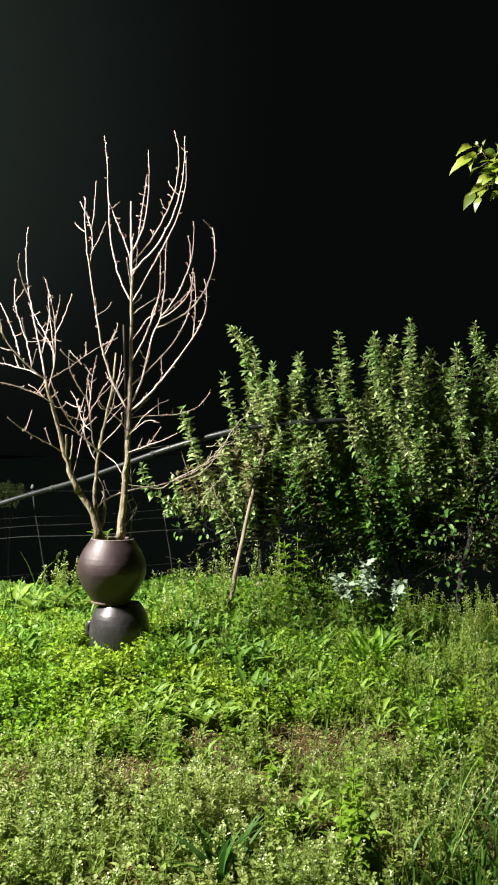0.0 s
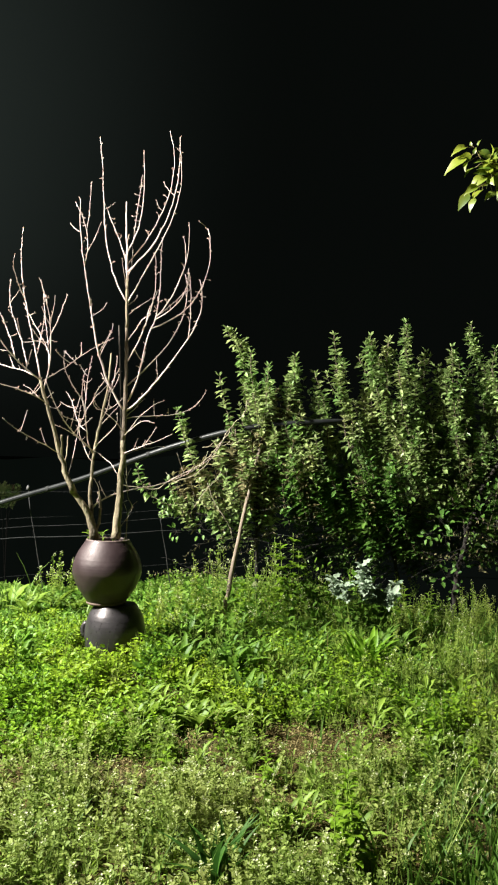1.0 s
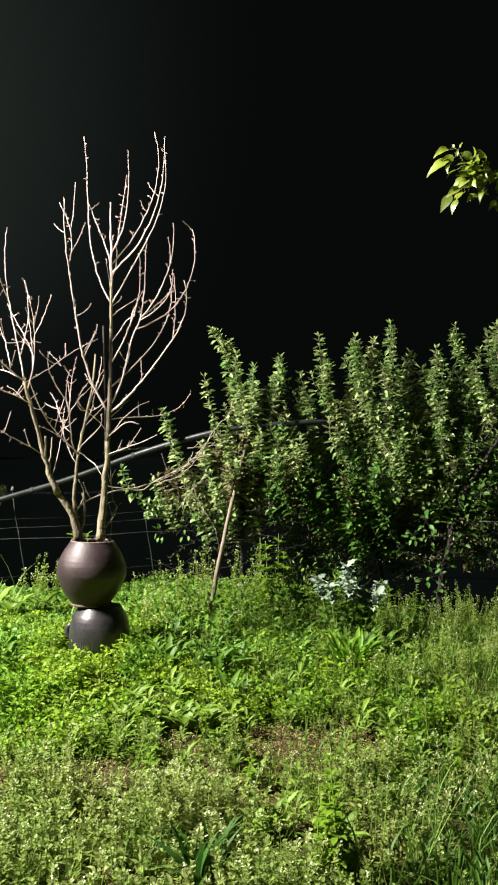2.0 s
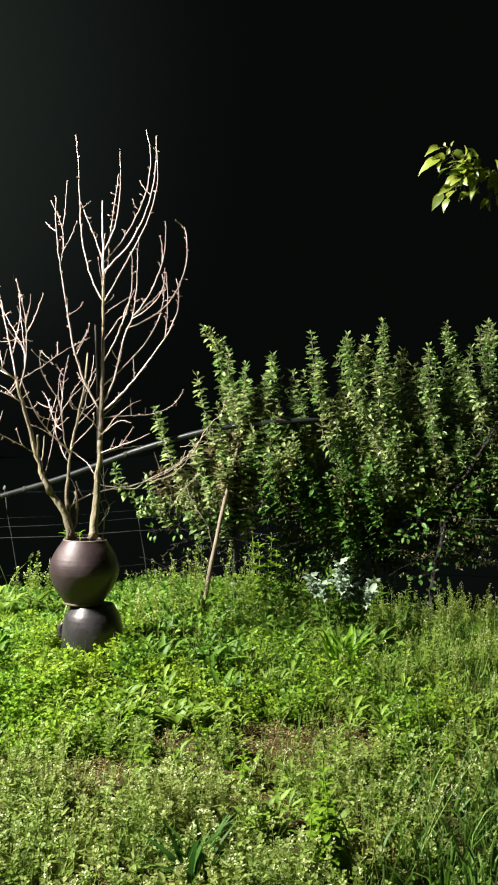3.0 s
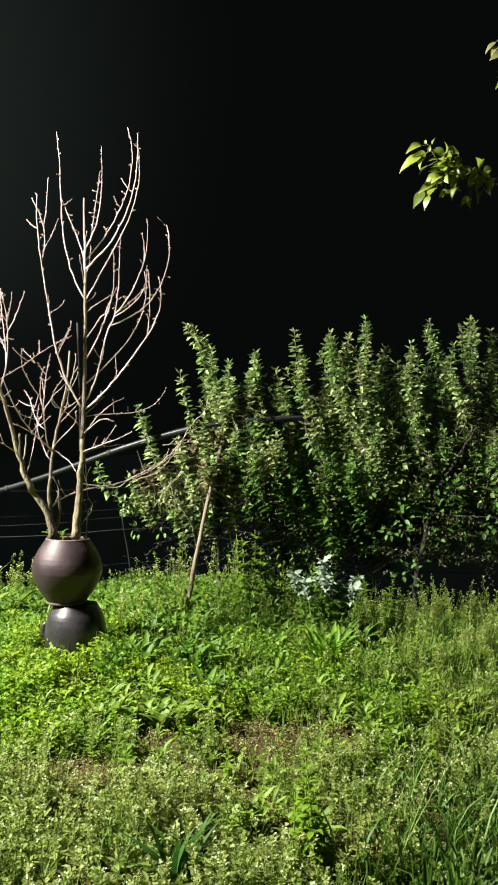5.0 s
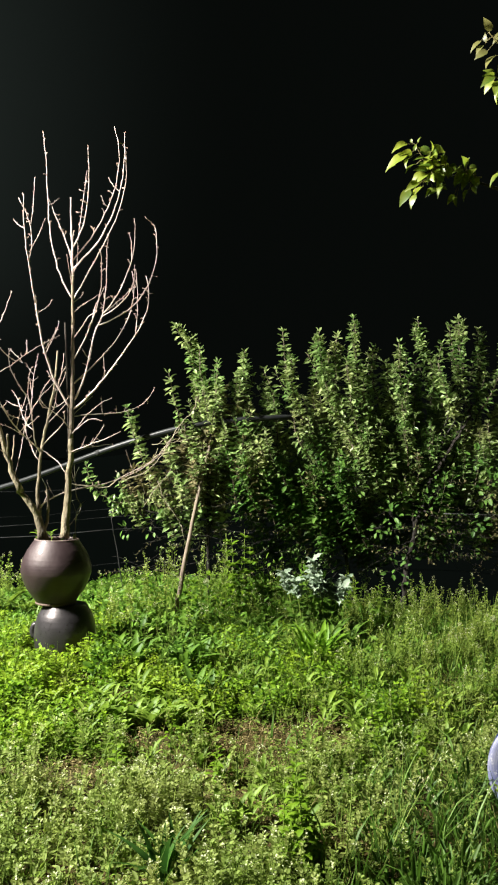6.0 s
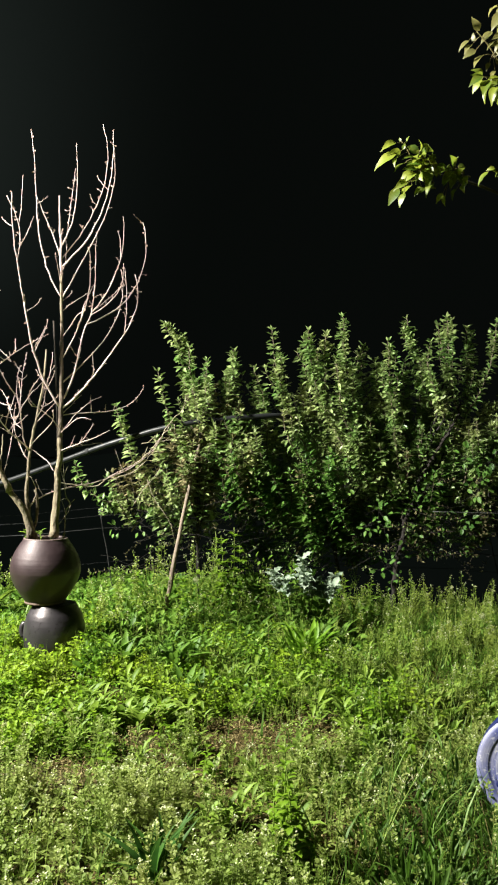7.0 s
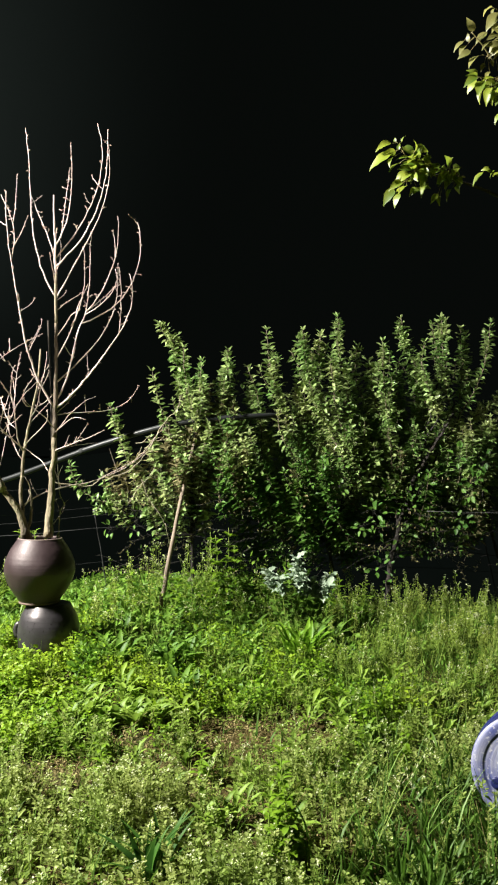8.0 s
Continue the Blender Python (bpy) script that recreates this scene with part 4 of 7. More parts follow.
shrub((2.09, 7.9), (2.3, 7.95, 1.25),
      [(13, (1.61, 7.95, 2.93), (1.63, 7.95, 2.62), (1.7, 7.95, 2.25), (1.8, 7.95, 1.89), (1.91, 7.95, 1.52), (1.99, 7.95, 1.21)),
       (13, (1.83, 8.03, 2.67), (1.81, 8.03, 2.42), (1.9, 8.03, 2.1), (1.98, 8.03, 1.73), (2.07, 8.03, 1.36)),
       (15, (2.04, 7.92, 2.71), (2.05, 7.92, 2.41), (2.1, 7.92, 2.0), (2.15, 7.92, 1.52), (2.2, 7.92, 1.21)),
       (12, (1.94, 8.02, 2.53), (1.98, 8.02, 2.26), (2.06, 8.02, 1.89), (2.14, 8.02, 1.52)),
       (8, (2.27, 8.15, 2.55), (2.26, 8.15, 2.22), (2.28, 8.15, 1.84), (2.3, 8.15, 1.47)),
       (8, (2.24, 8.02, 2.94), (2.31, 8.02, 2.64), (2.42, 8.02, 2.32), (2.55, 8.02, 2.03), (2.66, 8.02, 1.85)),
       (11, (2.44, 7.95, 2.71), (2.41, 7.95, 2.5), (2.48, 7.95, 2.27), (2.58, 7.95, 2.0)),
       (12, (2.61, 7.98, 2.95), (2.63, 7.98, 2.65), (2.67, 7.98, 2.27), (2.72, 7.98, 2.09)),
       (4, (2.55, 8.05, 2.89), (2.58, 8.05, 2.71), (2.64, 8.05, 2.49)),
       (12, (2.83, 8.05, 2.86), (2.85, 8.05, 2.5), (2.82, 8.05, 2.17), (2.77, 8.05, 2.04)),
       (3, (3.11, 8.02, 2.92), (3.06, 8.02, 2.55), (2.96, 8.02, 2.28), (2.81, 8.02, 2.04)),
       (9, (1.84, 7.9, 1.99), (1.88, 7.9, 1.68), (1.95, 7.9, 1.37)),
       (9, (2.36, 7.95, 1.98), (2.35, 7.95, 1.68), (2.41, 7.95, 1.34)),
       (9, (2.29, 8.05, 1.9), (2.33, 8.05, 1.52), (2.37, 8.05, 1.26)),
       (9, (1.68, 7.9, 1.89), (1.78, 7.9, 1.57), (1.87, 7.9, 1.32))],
      [(1.8, 8.2, 1.75, 0.3, 0.12, 0.35, 26), (2.15, 8.2, 1.8, 0.25, 0.12, 0.4, 26), (1.85, 8.1, 1.45, 0.25, 0.15, 0.15, 14), (2.4, 8.2, 1.7, 0.3, 0.12, 0.3, 22), (2.55, 8.15, 2.1, 0.2, 0.1, 0.15, 10), (2.3, 8.1, 1.35, 0.25, 0.15, 0.12, 12)],
      "dense leafy shrub fanning out from a leaning trunk", 37, 0.072, [(1.91, 7.72, 1.14, 14, 0.066), (1.81, 7.72, 1.01, 15, 0.06), (1.95, 7.72, 1.0, 12, 0.056), (2.38, 7.78, 1.36, 9, 0.065), (1.52, 7.75, 1.52, 9, 0.07), (1.6, 7.75, 1.36, 9, 0.065), (2.2, 7.8, 0.95, 7, 0.05), (2.0, 7.8, 0.62, 12, 0.055), (2.12, 7.8, 0.5, 10, 0.05), (2.16, 7.8, 0.72, 8, 0.045), (2.3, 7.8, 1.2, 7, 0.06)], 44,
      [(2.09, 7.9, 0.15), (2.11, 7.9, 0.52), (2.17, 7.92, 0.82), (2.26, 7.93, 1.16), (2.35, 7.93, 1.42), (2.56, 7.93, 1.77), (2.70, 7.93, 2.0), (2.74, 7.95, 2.16)], 0.027,
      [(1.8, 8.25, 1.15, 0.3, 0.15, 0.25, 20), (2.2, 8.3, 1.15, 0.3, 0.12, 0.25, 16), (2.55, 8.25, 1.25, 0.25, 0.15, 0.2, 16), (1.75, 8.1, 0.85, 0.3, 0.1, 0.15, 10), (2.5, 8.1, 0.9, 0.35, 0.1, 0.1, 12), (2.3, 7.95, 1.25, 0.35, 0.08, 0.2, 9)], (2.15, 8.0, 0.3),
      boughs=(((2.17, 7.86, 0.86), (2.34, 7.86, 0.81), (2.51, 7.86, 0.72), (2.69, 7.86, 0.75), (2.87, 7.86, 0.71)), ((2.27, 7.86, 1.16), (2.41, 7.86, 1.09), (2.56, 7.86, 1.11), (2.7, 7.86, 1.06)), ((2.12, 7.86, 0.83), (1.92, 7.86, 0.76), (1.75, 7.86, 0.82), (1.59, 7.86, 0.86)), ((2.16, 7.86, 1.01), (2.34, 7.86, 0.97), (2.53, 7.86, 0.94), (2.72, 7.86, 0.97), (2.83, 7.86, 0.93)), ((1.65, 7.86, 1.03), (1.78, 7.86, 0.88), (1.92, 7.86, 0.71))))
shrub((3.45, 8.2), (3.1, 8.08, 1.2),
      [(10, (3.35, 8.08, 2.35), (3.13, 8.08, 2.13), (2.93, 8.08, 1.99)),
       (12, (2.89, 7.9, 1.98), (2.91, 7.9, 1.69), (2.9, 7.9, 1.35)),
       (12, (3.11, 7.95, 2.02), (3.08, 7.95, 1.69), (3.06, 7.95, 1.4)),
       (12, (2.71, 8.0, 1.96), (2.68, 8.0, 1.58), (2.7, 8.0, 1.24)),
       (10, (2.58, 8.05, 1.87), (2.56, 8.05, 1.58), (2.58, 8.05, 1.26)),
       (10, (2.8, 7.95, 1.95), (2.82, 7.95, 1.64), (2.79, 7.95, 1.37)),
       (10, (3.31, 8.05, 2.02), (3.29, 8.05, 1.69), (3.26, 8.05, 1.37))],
      [(2.85, 8.15, 1.7, 0.3, 0.12, 0.25, 22), (3.2, 8.15, 1.7, 0.25, 0.15, 0.3, 22), (3.5, 8.05, 1.8, 0.25, 0.25, 0.5, 20), (2.8, 8.1, 1.4, 0.3, 0.1, 0.12, 12)],
      "leafy shrub with upright shoots at the hedge's end", 41, 0.072, [(2.85, 7.75, 1.42, 14, 0.07), (2.82, 7.75, 1.30, 8, 0.07), (2.73, 7.75, 1.05, 12, 0.07), (2.95, 7.75, 1.6, 9, 0.075), (2.72, 7.75, 1.63, 8, 0.075)], 40, None, 0.02,
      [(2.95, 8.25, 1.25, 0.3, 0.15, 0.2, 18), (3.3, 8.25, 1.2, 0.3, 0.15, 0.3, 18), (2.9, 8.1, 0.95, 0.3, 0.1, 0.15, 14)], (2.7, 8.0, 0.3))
shrub((-9.6, 39.0), (-9.6, 39.0, -1.2), [(4, (-9.2, 39.0, -0.1), (-9.3, 39.0, -0.6), (-9.4, 39.0, -1.0)), (4, (-9.7, 38.9, 0.18), (-9.7, 38.9, -0.4), (-9.6, 38.9, -1.0)), (4, (-10.2, 39.1, 0.05), (-10.1, 39.0, -0.4), (-9.9, 39.0, -1.0))],
      [(-9.8, 39.0, -0.3, 0.8, 0.4, 0.18, 40)],
      "dim leafy treetop rising from below the bank", 59, 0.15, (), 0)


# ---- bent pipe, stake and wire fence ----
def build_pipe():
    path = catmull([(-4.7, 8.9, -0.05), (-3.5, 8.85, 0.66), (-2.26, 8.72, 1.12), (-1.389, 8.45, 1.40), (-0.565, 8.14, 1.71), (0.09, 7.91, 1.90), (0.58, 7.85, 1.967), (1.0, 7.89, 1.997), (1.22, 8.1, 1.99)], 10)
    pipe = tagged(part("bent_pipe", tube(path, 0.025, 14), PIPE), "black bent plastic pipe reaching into the hedge", "pipe")
    for k in (26, 38):
        c, d = path[k], path[k + 1] - path[k]
        d = d / np.linalg.norm(d) * 0.018
        part("clamp", tube(np.array([c - d, c - d * 0.3, c + d * 0.3, c + d]), 0.029, 14), POST, pipe)


def build_stake():
    g = float(ground_z(0.02, 7.3))
    path = bezier((-0.02, 7.4, g - 0.06), (0.06, 7.52, 0.70), (0.188, 7.75, 1.30), (0.35, 7.93, 1.926), 18)
    path[1:-1] += np.random.default_rng(3).normal(0, 0.0015, (16, 3))
    tagged(part("wooden_stake", tube(path, np.linspace(0.022, 0.015, 18), 7, 0.12, 4), WOOD), "weathered pale wooden stake leaning into the shrub", "stake")


def build_canes():
    """Dead pale canes that arch through the shrub's near side."""
    rng = np.random.default_rng(19)
    runs = (((-0.92, 7.45, 1.40), (-0.62, 7.6, 1.36), (-0.48, 7.62, 1.44), (-0.26, 7.62, 1.56), (-0.11, 7.62, 1.70), (0.03, 7.64, 1.91), (0.15, 7.65, 2.04), (0.17, 7.68, 2.15), (0.24, 7.75, 2.09)),
            ((-0.45, 7.6, 1.42), (-0.26, 7.58, 1.50), (-0.11, 7.58, 1.66), (-0.02, 7.58, 1.82), (0.05, 7.62, 1.83), (0.2, 7.75, 1.78)),
            ((-0.21, 7.58, 1.73), (-0.07, 7.58, 1.75), (0.07, 7.6, 1.77), (0.2, 7.72, 1.82)),
            ((-0.27, 7.58, 1.21), (-0.23, 7.58, 1.27), (-0.15, 7.6, 1.39), (-0.02, 7.7, 1.5)),
            ((-0.16, 7.6, 1.42), (-0.09, 7.6, 1.25), (0.04, 7.6, 1.05), (0.1, 7.7, 0.8)))
    cane = tagged(new("dry_canes"), "thin dead tan canes arching through the shrub", "cane")
    for k, run in enumerate(runs):
        path = catmull(run, 7)
        path[1:-1] += rng.normal(0, 0.003, (len(path) - 2, 3))
        stem = part("cane", tube(path, np.linspace(0.0044, 0.0022, len(path)) * (1.0 if k == 0 else 0.75), 6, 0.15, k), STRAW_STEM, cane)
        for j in range(4 if k < 3 else 1):
            c = path[rng.integers(3, len(path) - 2)]
            d = np.array((rng.uniform(-0.06, 0.06), rng.uniform(-0.03, 0.03), rng.uniform(0.01, 0.09)))
            part("side_twig", tube(bezier(c, c + d * 0.4, c + d * 0.7 + (0.005, 0, 0), c + d, 6), 0.0022, 5), STRAW_STEM, stem)


def build_fence():
    fence = tagged(new("wire_fence"), "slack old wire fence with thin leaning steel posts", "fence")
    rng = np.random.default_rng(8)
    for top, foot in (((-3.3, 1.15), (-3.25, 0.1)), ((-1.965, 1.27), (-1.75, 0.12)), ((-0.64, 1.05), (-0.47, 0.12)), ((0.42, 1.07), (0.56, 0.12)), ((1.9, 1.0), (1.98, 0.12)), ((3.34, 0.98), (3.53, 0.1)), ((4.7, 1.0), (4.7, 0.1))):
        path = np.linspace((foot[0], 8.78, foot[1]), (top[0], 8.79, top[1]), 6) + rng.normal(0, 0.004, (6, 3))
        post = part("post", tube(path, 0.0045, 8), POST, fence)
        part("cap", tube(path[-1] + np.array([(0, 0, -0.006), (0, 0, 0.0), (0, 0, 0.016), (0, 0, 0.04)]), np.array([0.012, 0.018, 0.018, 0.006]), 8), CAP, post, "pale plastic post cap")
    for z0, z1, r, y in ((0.83, 0.0712, 0.0034, 8.755), (0.945, 0.085, 0.0018, 8.757), (1.03, 0.08, 0.0009, 8.755), (1.27, 0.045, 0.0009, 8.757), (0.47, 0.099, 0.0008, 8.755)):
        xs = np.linspace(-4.8, 0.6, 31)
        path = np.stack([xs, np.full(31, y), z0 + z1 * (xs + 1.425) + 0.008 * np.cos((xs + 1.965) / 1.3 * 2 * np.pi) + rng.normal(0, 0.0012, 31)], axis=1)
        part("wire", tube(path, r, 5), WIRE, fence)
    for z0, z1, r, y in ((0.72, -0.093, 0.0032, 8.757), (0.5, -0.05, 0.0024, 8.755)):
        xs = np.linspace(0.5, 5.2, 27)
        path = np.stack([xs, np.full(27, y), z0 + z1 * (xs - 2.4) + 0.008 * np.cos(xs * 4.4) + rng.normal(0, 0.0015, 27)], axis=1)
        part("wire", tube(path, r, 5), WIRE, fence)
    xs = np.linspace(2.42, 4.6, 15)
    path = np.stack([xs, 7.72 + 0.3 * np.abs(xs - 3.0) ** 2 / 2.6, 1.131 + -0.015 * (xs - 3.0) + rng.normal(0, 0.0012, 15)], axis=1)
    part("wire", tube(path, 0.003, 6), CAP, fence, "pale loose wire")


build_pipe()
build_canes()
build_stake()
build_fence()


# ---- fruit tree whose boughs reach in ----
def broad_leaf(name, length, width, fold, droop, point, rows=6, wave=0.0, tip=0.0):
    """A single blade with a folded midrib, built lying along +x with its face up."""
    bm = bmesh.new()
    prev = None
    for i in range(rows + 1):
        t = i / rows
        w = width * 0.5 * max(0.05, math.sin(math.pi * min(1, t ** point)) ** 0.75 * (1 - tip * t * t))
        x = length * (t - 0.12 * droop * t * t)
        z = length * (0.25 * t * (1 - t) - droop * t * t)
        edge = fold * w + wave * width * math.sin(t * 17)
        row = [bm.verts.new((x, -w, z + edge)), bm.verts.new((x, 0, z)), bm.verts.new((x, w, z + edge + wave * width * 0.5))]
        if prev:
            for a in (0, 1):
                bm.faces.new((prev[a], row[a], row[a + 1], prev[a + 1]))
        prev = row
    bmesh.ops.recalc_face_normals(bm, faces=bm.faces)
    me = bpy.data.meshes.new(name)
    bm.to_mesh(me)
    bm.free()
    return smooth(me)


def turned(p, d, up, scale):
    """The pose of a leaf at p along d, its face towards up."""
    x = Vector(d).normalized()
    y = Vector(up).cross(x).normalized()
    z = x.cross(y)
    m = Matrix((x, y, z)).transposed().to_4x4()
    return Matrix.Translation(p) @ m @ Matrix.Scale(scale, 4)


def leaf_part(me, parent, p, d, up, scale, name="leaf"):
    ob = new(name, me)
    ob.parent = parent
    ob.matrix_local = turned(p, d, up, scale)
    return ob


def build_fruit_tree():
    rng = np.random.default_rng(71)
    org = np.array((2.75, 4.7, float(ground_z(2.75, 4.7))))
    tree = tagged(new("fruit_tree"), "fruit tree with bright pointed leaves on long boughs", "tree")
    tree.location = org
    blades = [broad_leaf("leaf", 0.092, 0.058, 0.22, 0.14, 0.78, 8, 0.02, 0.45), broad_leaf("leaf", 0.08, 0.046, 0.45, 0.32, 0.8, 8, 0.03, 0.5), broad_leaf("leaf", 0.1, 0.056, 0.15, 0.22, 0.75, 8, 0.02, 0.5)]
    young = [me.copy() for me in blades]
    for me in blades:
        me.materials.append(PEAR)
    for me in young:
        me.materials.append(OLIVE)
    trunk = bezier((0, 0, -0.05), (0.04, 0.02, 0.7), (-0.06, 0, 1.3), (0.02, 0.03, 2.0), 22)
    trunk[1:] += rng.normal(0, 0.008, (21, 3))
    part("trunk", tube(trunk, np.linspace(0.085, 0.05, 22), 12, 0.08, 5), DARK_BARK, tree)

    def limb(p0, p1, p2, p3, r0):
        p = [np.array(q) - org for q in (p0, p1, p2, p3)]
        path = bezier(*p, 26)
        ob = part("bough", tube(path, np.linspace(r0, 0.004, 26), 7, 0.1, 9), DARK_BARK, tree)
        return ob, path

    def spur(ob, start, end, count, leaves, sag=0.35, size=1.0, open_=0.9):
        """A twig whose leaves stand in turn along it and in a bunch at its tip."""
        a, b = np.array(start) - org, np.array(end) - org
        along = b - a
        bow = rng.normal(0, 0.012, 3) + (0, 0, 0.02)
        path = bezier(a, a + along * 0.35 + bow, a + along * 0.7 + bow, b, 9)
        part("twig", tube(path, np.linspace(0.004, 0.0024, 9), 6, 0.1, 3), GREEN_TWIG, ob)
        axis = unit(along)
        count = int(count * 1.45)
        for k in range(count):
            f = min(1.0, 0.3 + 0.85 * k / count)
            c = path[int(f * 8)]
            turn = k * 2.4 + rng.uniform(-0.5, 0.5)
            s = unit(np.cross(axis, np.array((0.2, 0.9, 0.1))))
            u = np.cross(s, axis)
            out = math.cos(turn) * s + math.sin(turn) * u
            d = unit(axis * rng.uniform(0.15, 0.9) + out * open_ + np.array((-0.15, -0.15, -sag)) + rng.normal(0, 0.15, 3))
            stalk = c + d * rng.uniform(0.012, 0.03)
            up = np.array((-0.4, -0.75, 0.5)) + rng.normal(0, 0.4, 3)
            leaf_part(leaves[rng.integers(3)], ob, stalk, d, up, size * rng.uniform(0.65, 1.15))
            part("leafstalk", tube(np.array([c, c * 0.5 + stalk * 0.5 + (0, 0, 0.002), stalk + d * 0.004]), 0.0012, 4), GREEN_TWIG, ob)

    def leafy_twig(ob, start, end, rows, depth, leaves):
        """A twig whose leaves sit where they hang: base and reach across, with a chance lean towards or away."""
        path = bezier(np.array(start) - org, np.array(start) * 0.65 + np.array(end) * 0.35 + (0, 0, 0.012) - org, np.array(start) * 0.3 + np.array(end) * 0.7 + (0, 0, 0.01) - org, np.array(end) - org, 12)
        part("twig", tube(path, np.linspace(0.0042, 0.0022, 12), 6, 0.1, 3), GREEN_TWIG, ob)
        for x, z, dx, dz in rows:
            reach = math.hypot(dx, dz)
            base = np.array((x, depth + rng.normal(0, 0.02), z)) - org
            d = np.array((dx, rng.uniform(-0.45, 0.35) * reach, dz))
            c = path[np.argmin(np.linalg.norm(path - base, axis=1))]
            up = np.array((-0.75, -0.6, 0.3)) + rng.normal(0, 0.3, 3)
            leaf_part(leaves[rng.integers(3)], ob, base, d, up, np.linalg.norm(d) / 0.088)
            part("leafstalk", tube(np.array([c, c * 0.5 + base * 0.5 + (0, 0, 0.003), base + d * 0.03]), 0.0012, 4), GREEN_TWIG, ob)

    low, path = limb((2.77, 4.73, 1.9), (2.3, 4.6, 2.9), (1.75, 4.42, 3.05), (1.17, 4.4, 3.093), 0.018)
    for start, end, rows in (
        ((1.22, 4.39, 3.09), (1.15, 4.38, 3.21), ((1.109, 3.214, -0.089, -0.033), (1.112, 3.160, -0.103, -0.053), (1.115, 3.135, -0.037, -0.050), (1.164, 3.126, -0.060, -0.037), (1.138, 3.176, -0.064, -0.015), (1.137, 3.226, -0.006, 0.023), (1.166, 3.222, 0.009, 0.032), (1.141, 3.170, 0.002, 0.043), (1.175, 3.200, 0.053, -0.043), (1.233, 3.206, 0.064, -0.023), (1.195, 3.195, 0.026, 0.013))),
        ((1.31, 4.39, 3.09), (1.15, 4.37, 3.0), ((1.211, 3.086, -0.086, -0.052), (1.211, 3.080, -0.043, -0.064), (1.157, 3.012, -0.075, -0.042), (1.128, 2.989, -0.049, -0.070), (1.151, 2.958, -0.031, -0.060), (1.197, 3.009, -0.063, -0.054), (1.244, 2.997, -0.049, -0.037), (1.279, 2.995, -0.064, -0.020), (1.302, 3.016, -0.067, -0.068))),
        ((1.36, 4.39, 3.09), (1.24, 4.38, 3.12), ((1.283, 3.146, 0.041, -0.041), (1.248, 3.133, -0.034, -0.016), (1.233, 3.160, -0.028, -0.043), (1.321, 3.125, -0.049, -0.039), (1.234, 3.090, 0.038, -0.021), (1.322, 3.054, 0.020, 0.026), (1.191, 3.025, 0.044, 0.014), (1.264, 3.034, 0.035, -0.041))),
        ((1.50, 4.4, 3.07), (1.38, 4.38, 3.03), ((1.395, 3.046, -0.055, -0.040), (1.404, 3.046, -0.023, -0.046), (1.424, 3.047, -0.035, -0.047), (1.352, 2.970, -0.035, -0.041), (1.366, 2.962, -0.017, -0.057), (1.374, 3.102, 0.011, 0.020), (1.429, 3.116, 0.036, -0.010), (1.424, 3.099, -0.015, -0.015), (1.389, 3.068, -0.035, -0.018), (1.441, 3.077, -0.017, -0.030))),
        ((1.75, 4.42, 3.05), (1.60, 4.4, 3.11), ((1.592, 3.095, -0.053, -0.054), (1.618, 3.108, -0.047, -0.005), (1.606, 3.099, 0.039, -0.019), (1.660, 3.115, -0.024, -0.035), (1.672, 3.093, -0.036, -0.019))),
    ):
        leafy_twig(low, start, end, rows, 4.38, blades)
    for start, end, count, sag in (((1.28, 4.4, 3.09), (1.20, 4.34, 3.14), 8, 0.2), ((1.30, 4.4, 3.09), (1.22, 4.33, 3.06), 10, 0.5), ((1.34, 4.4, 3.08), (1.29, 4.33, 3.08), 8, 0.3), ((1.42, 4.4, 3.08), (1.40, 4.34, 3.06), 8, 0.4), ((1.46, 4.4, 3.08), (1.42, 4.34, 3.0), 5, 0.6)):
        spur(low, start, end, count, blades, sag, 0.78)
    high, path = limb((2.77, 4.73, 2.0), (2.5, 4.6, 3.0), (2.1, 4.35, 3.5), (1.62, 4.28, 3.64), 0.026)
    for start, end, rows in (
        ((1.70, 4.28, 3.7), (1.61, 4.27, 3.86), ((1.624, 3.853, -0.063, -0.082), (1.583, 3.870, -0.063, -0.040), (1.636, 3.804, -0.052, -0.049), (1.612, 3.886, -0.023, -0.043))),
        ((1.60, 4.28, 3.6), (1.48, 4.27, 3.74), ((1.486, 3.738, -0.041, 0.047), (1.492, 3.724, -0.012, 0.041), (1.457, 3.716, -0.048, -0.039), (1.469, 3.692, -0.051, -0.051), (1.481, 3.654, -0.060, -0.032), (1.561, 3.748, -0.055, -0.051), (1.613, 3.752, -0.040, -0.025))),
        ((1.66, 4.28, 3.64), (1.56, 4.27, 3.63), ((1.521, 3.634, -0.057, -0.060), (1.584, 3.702, -0.057, -0.045), (1.628, 3.719, -0.049, -0.054), (1.643, 3.664, -0.058, -0.043), (1.550, 3.596, -0.019, -0.037), (1.574, 3.603, 0.026, -0.020), (1.585, 3.562, -0.034, -0.044), (1.620, 3.536, 0.024, -0.054))),
        ((1.66, 4.28, 3.5), (1.51, 4.27, 3.52), ((1.513, 3.530, -0.060, 0.033), (1.505, 3.524, -0.058, -0.012), (1.499, 3.515, -0.060, -0.045), (1.516, 3.516, -0.042, -0.058), (1.528, 3.494, -0.034, -0.077), (1.563, 3.485, -0.046, -0.075), (1.580, 3.470, -0.045, -0.092), (1.604, 3.451, -0.017, -0.057), (1.627, 3.444, -0.034, -0.055), (1.644, 3.426, -0.028, -0.058), (1.639, 3.355, -0.037, -0.047))),
    ):
        leafy_twig(high, start, end, rows, 4.28, young if start[2] > 3.55 else blades)
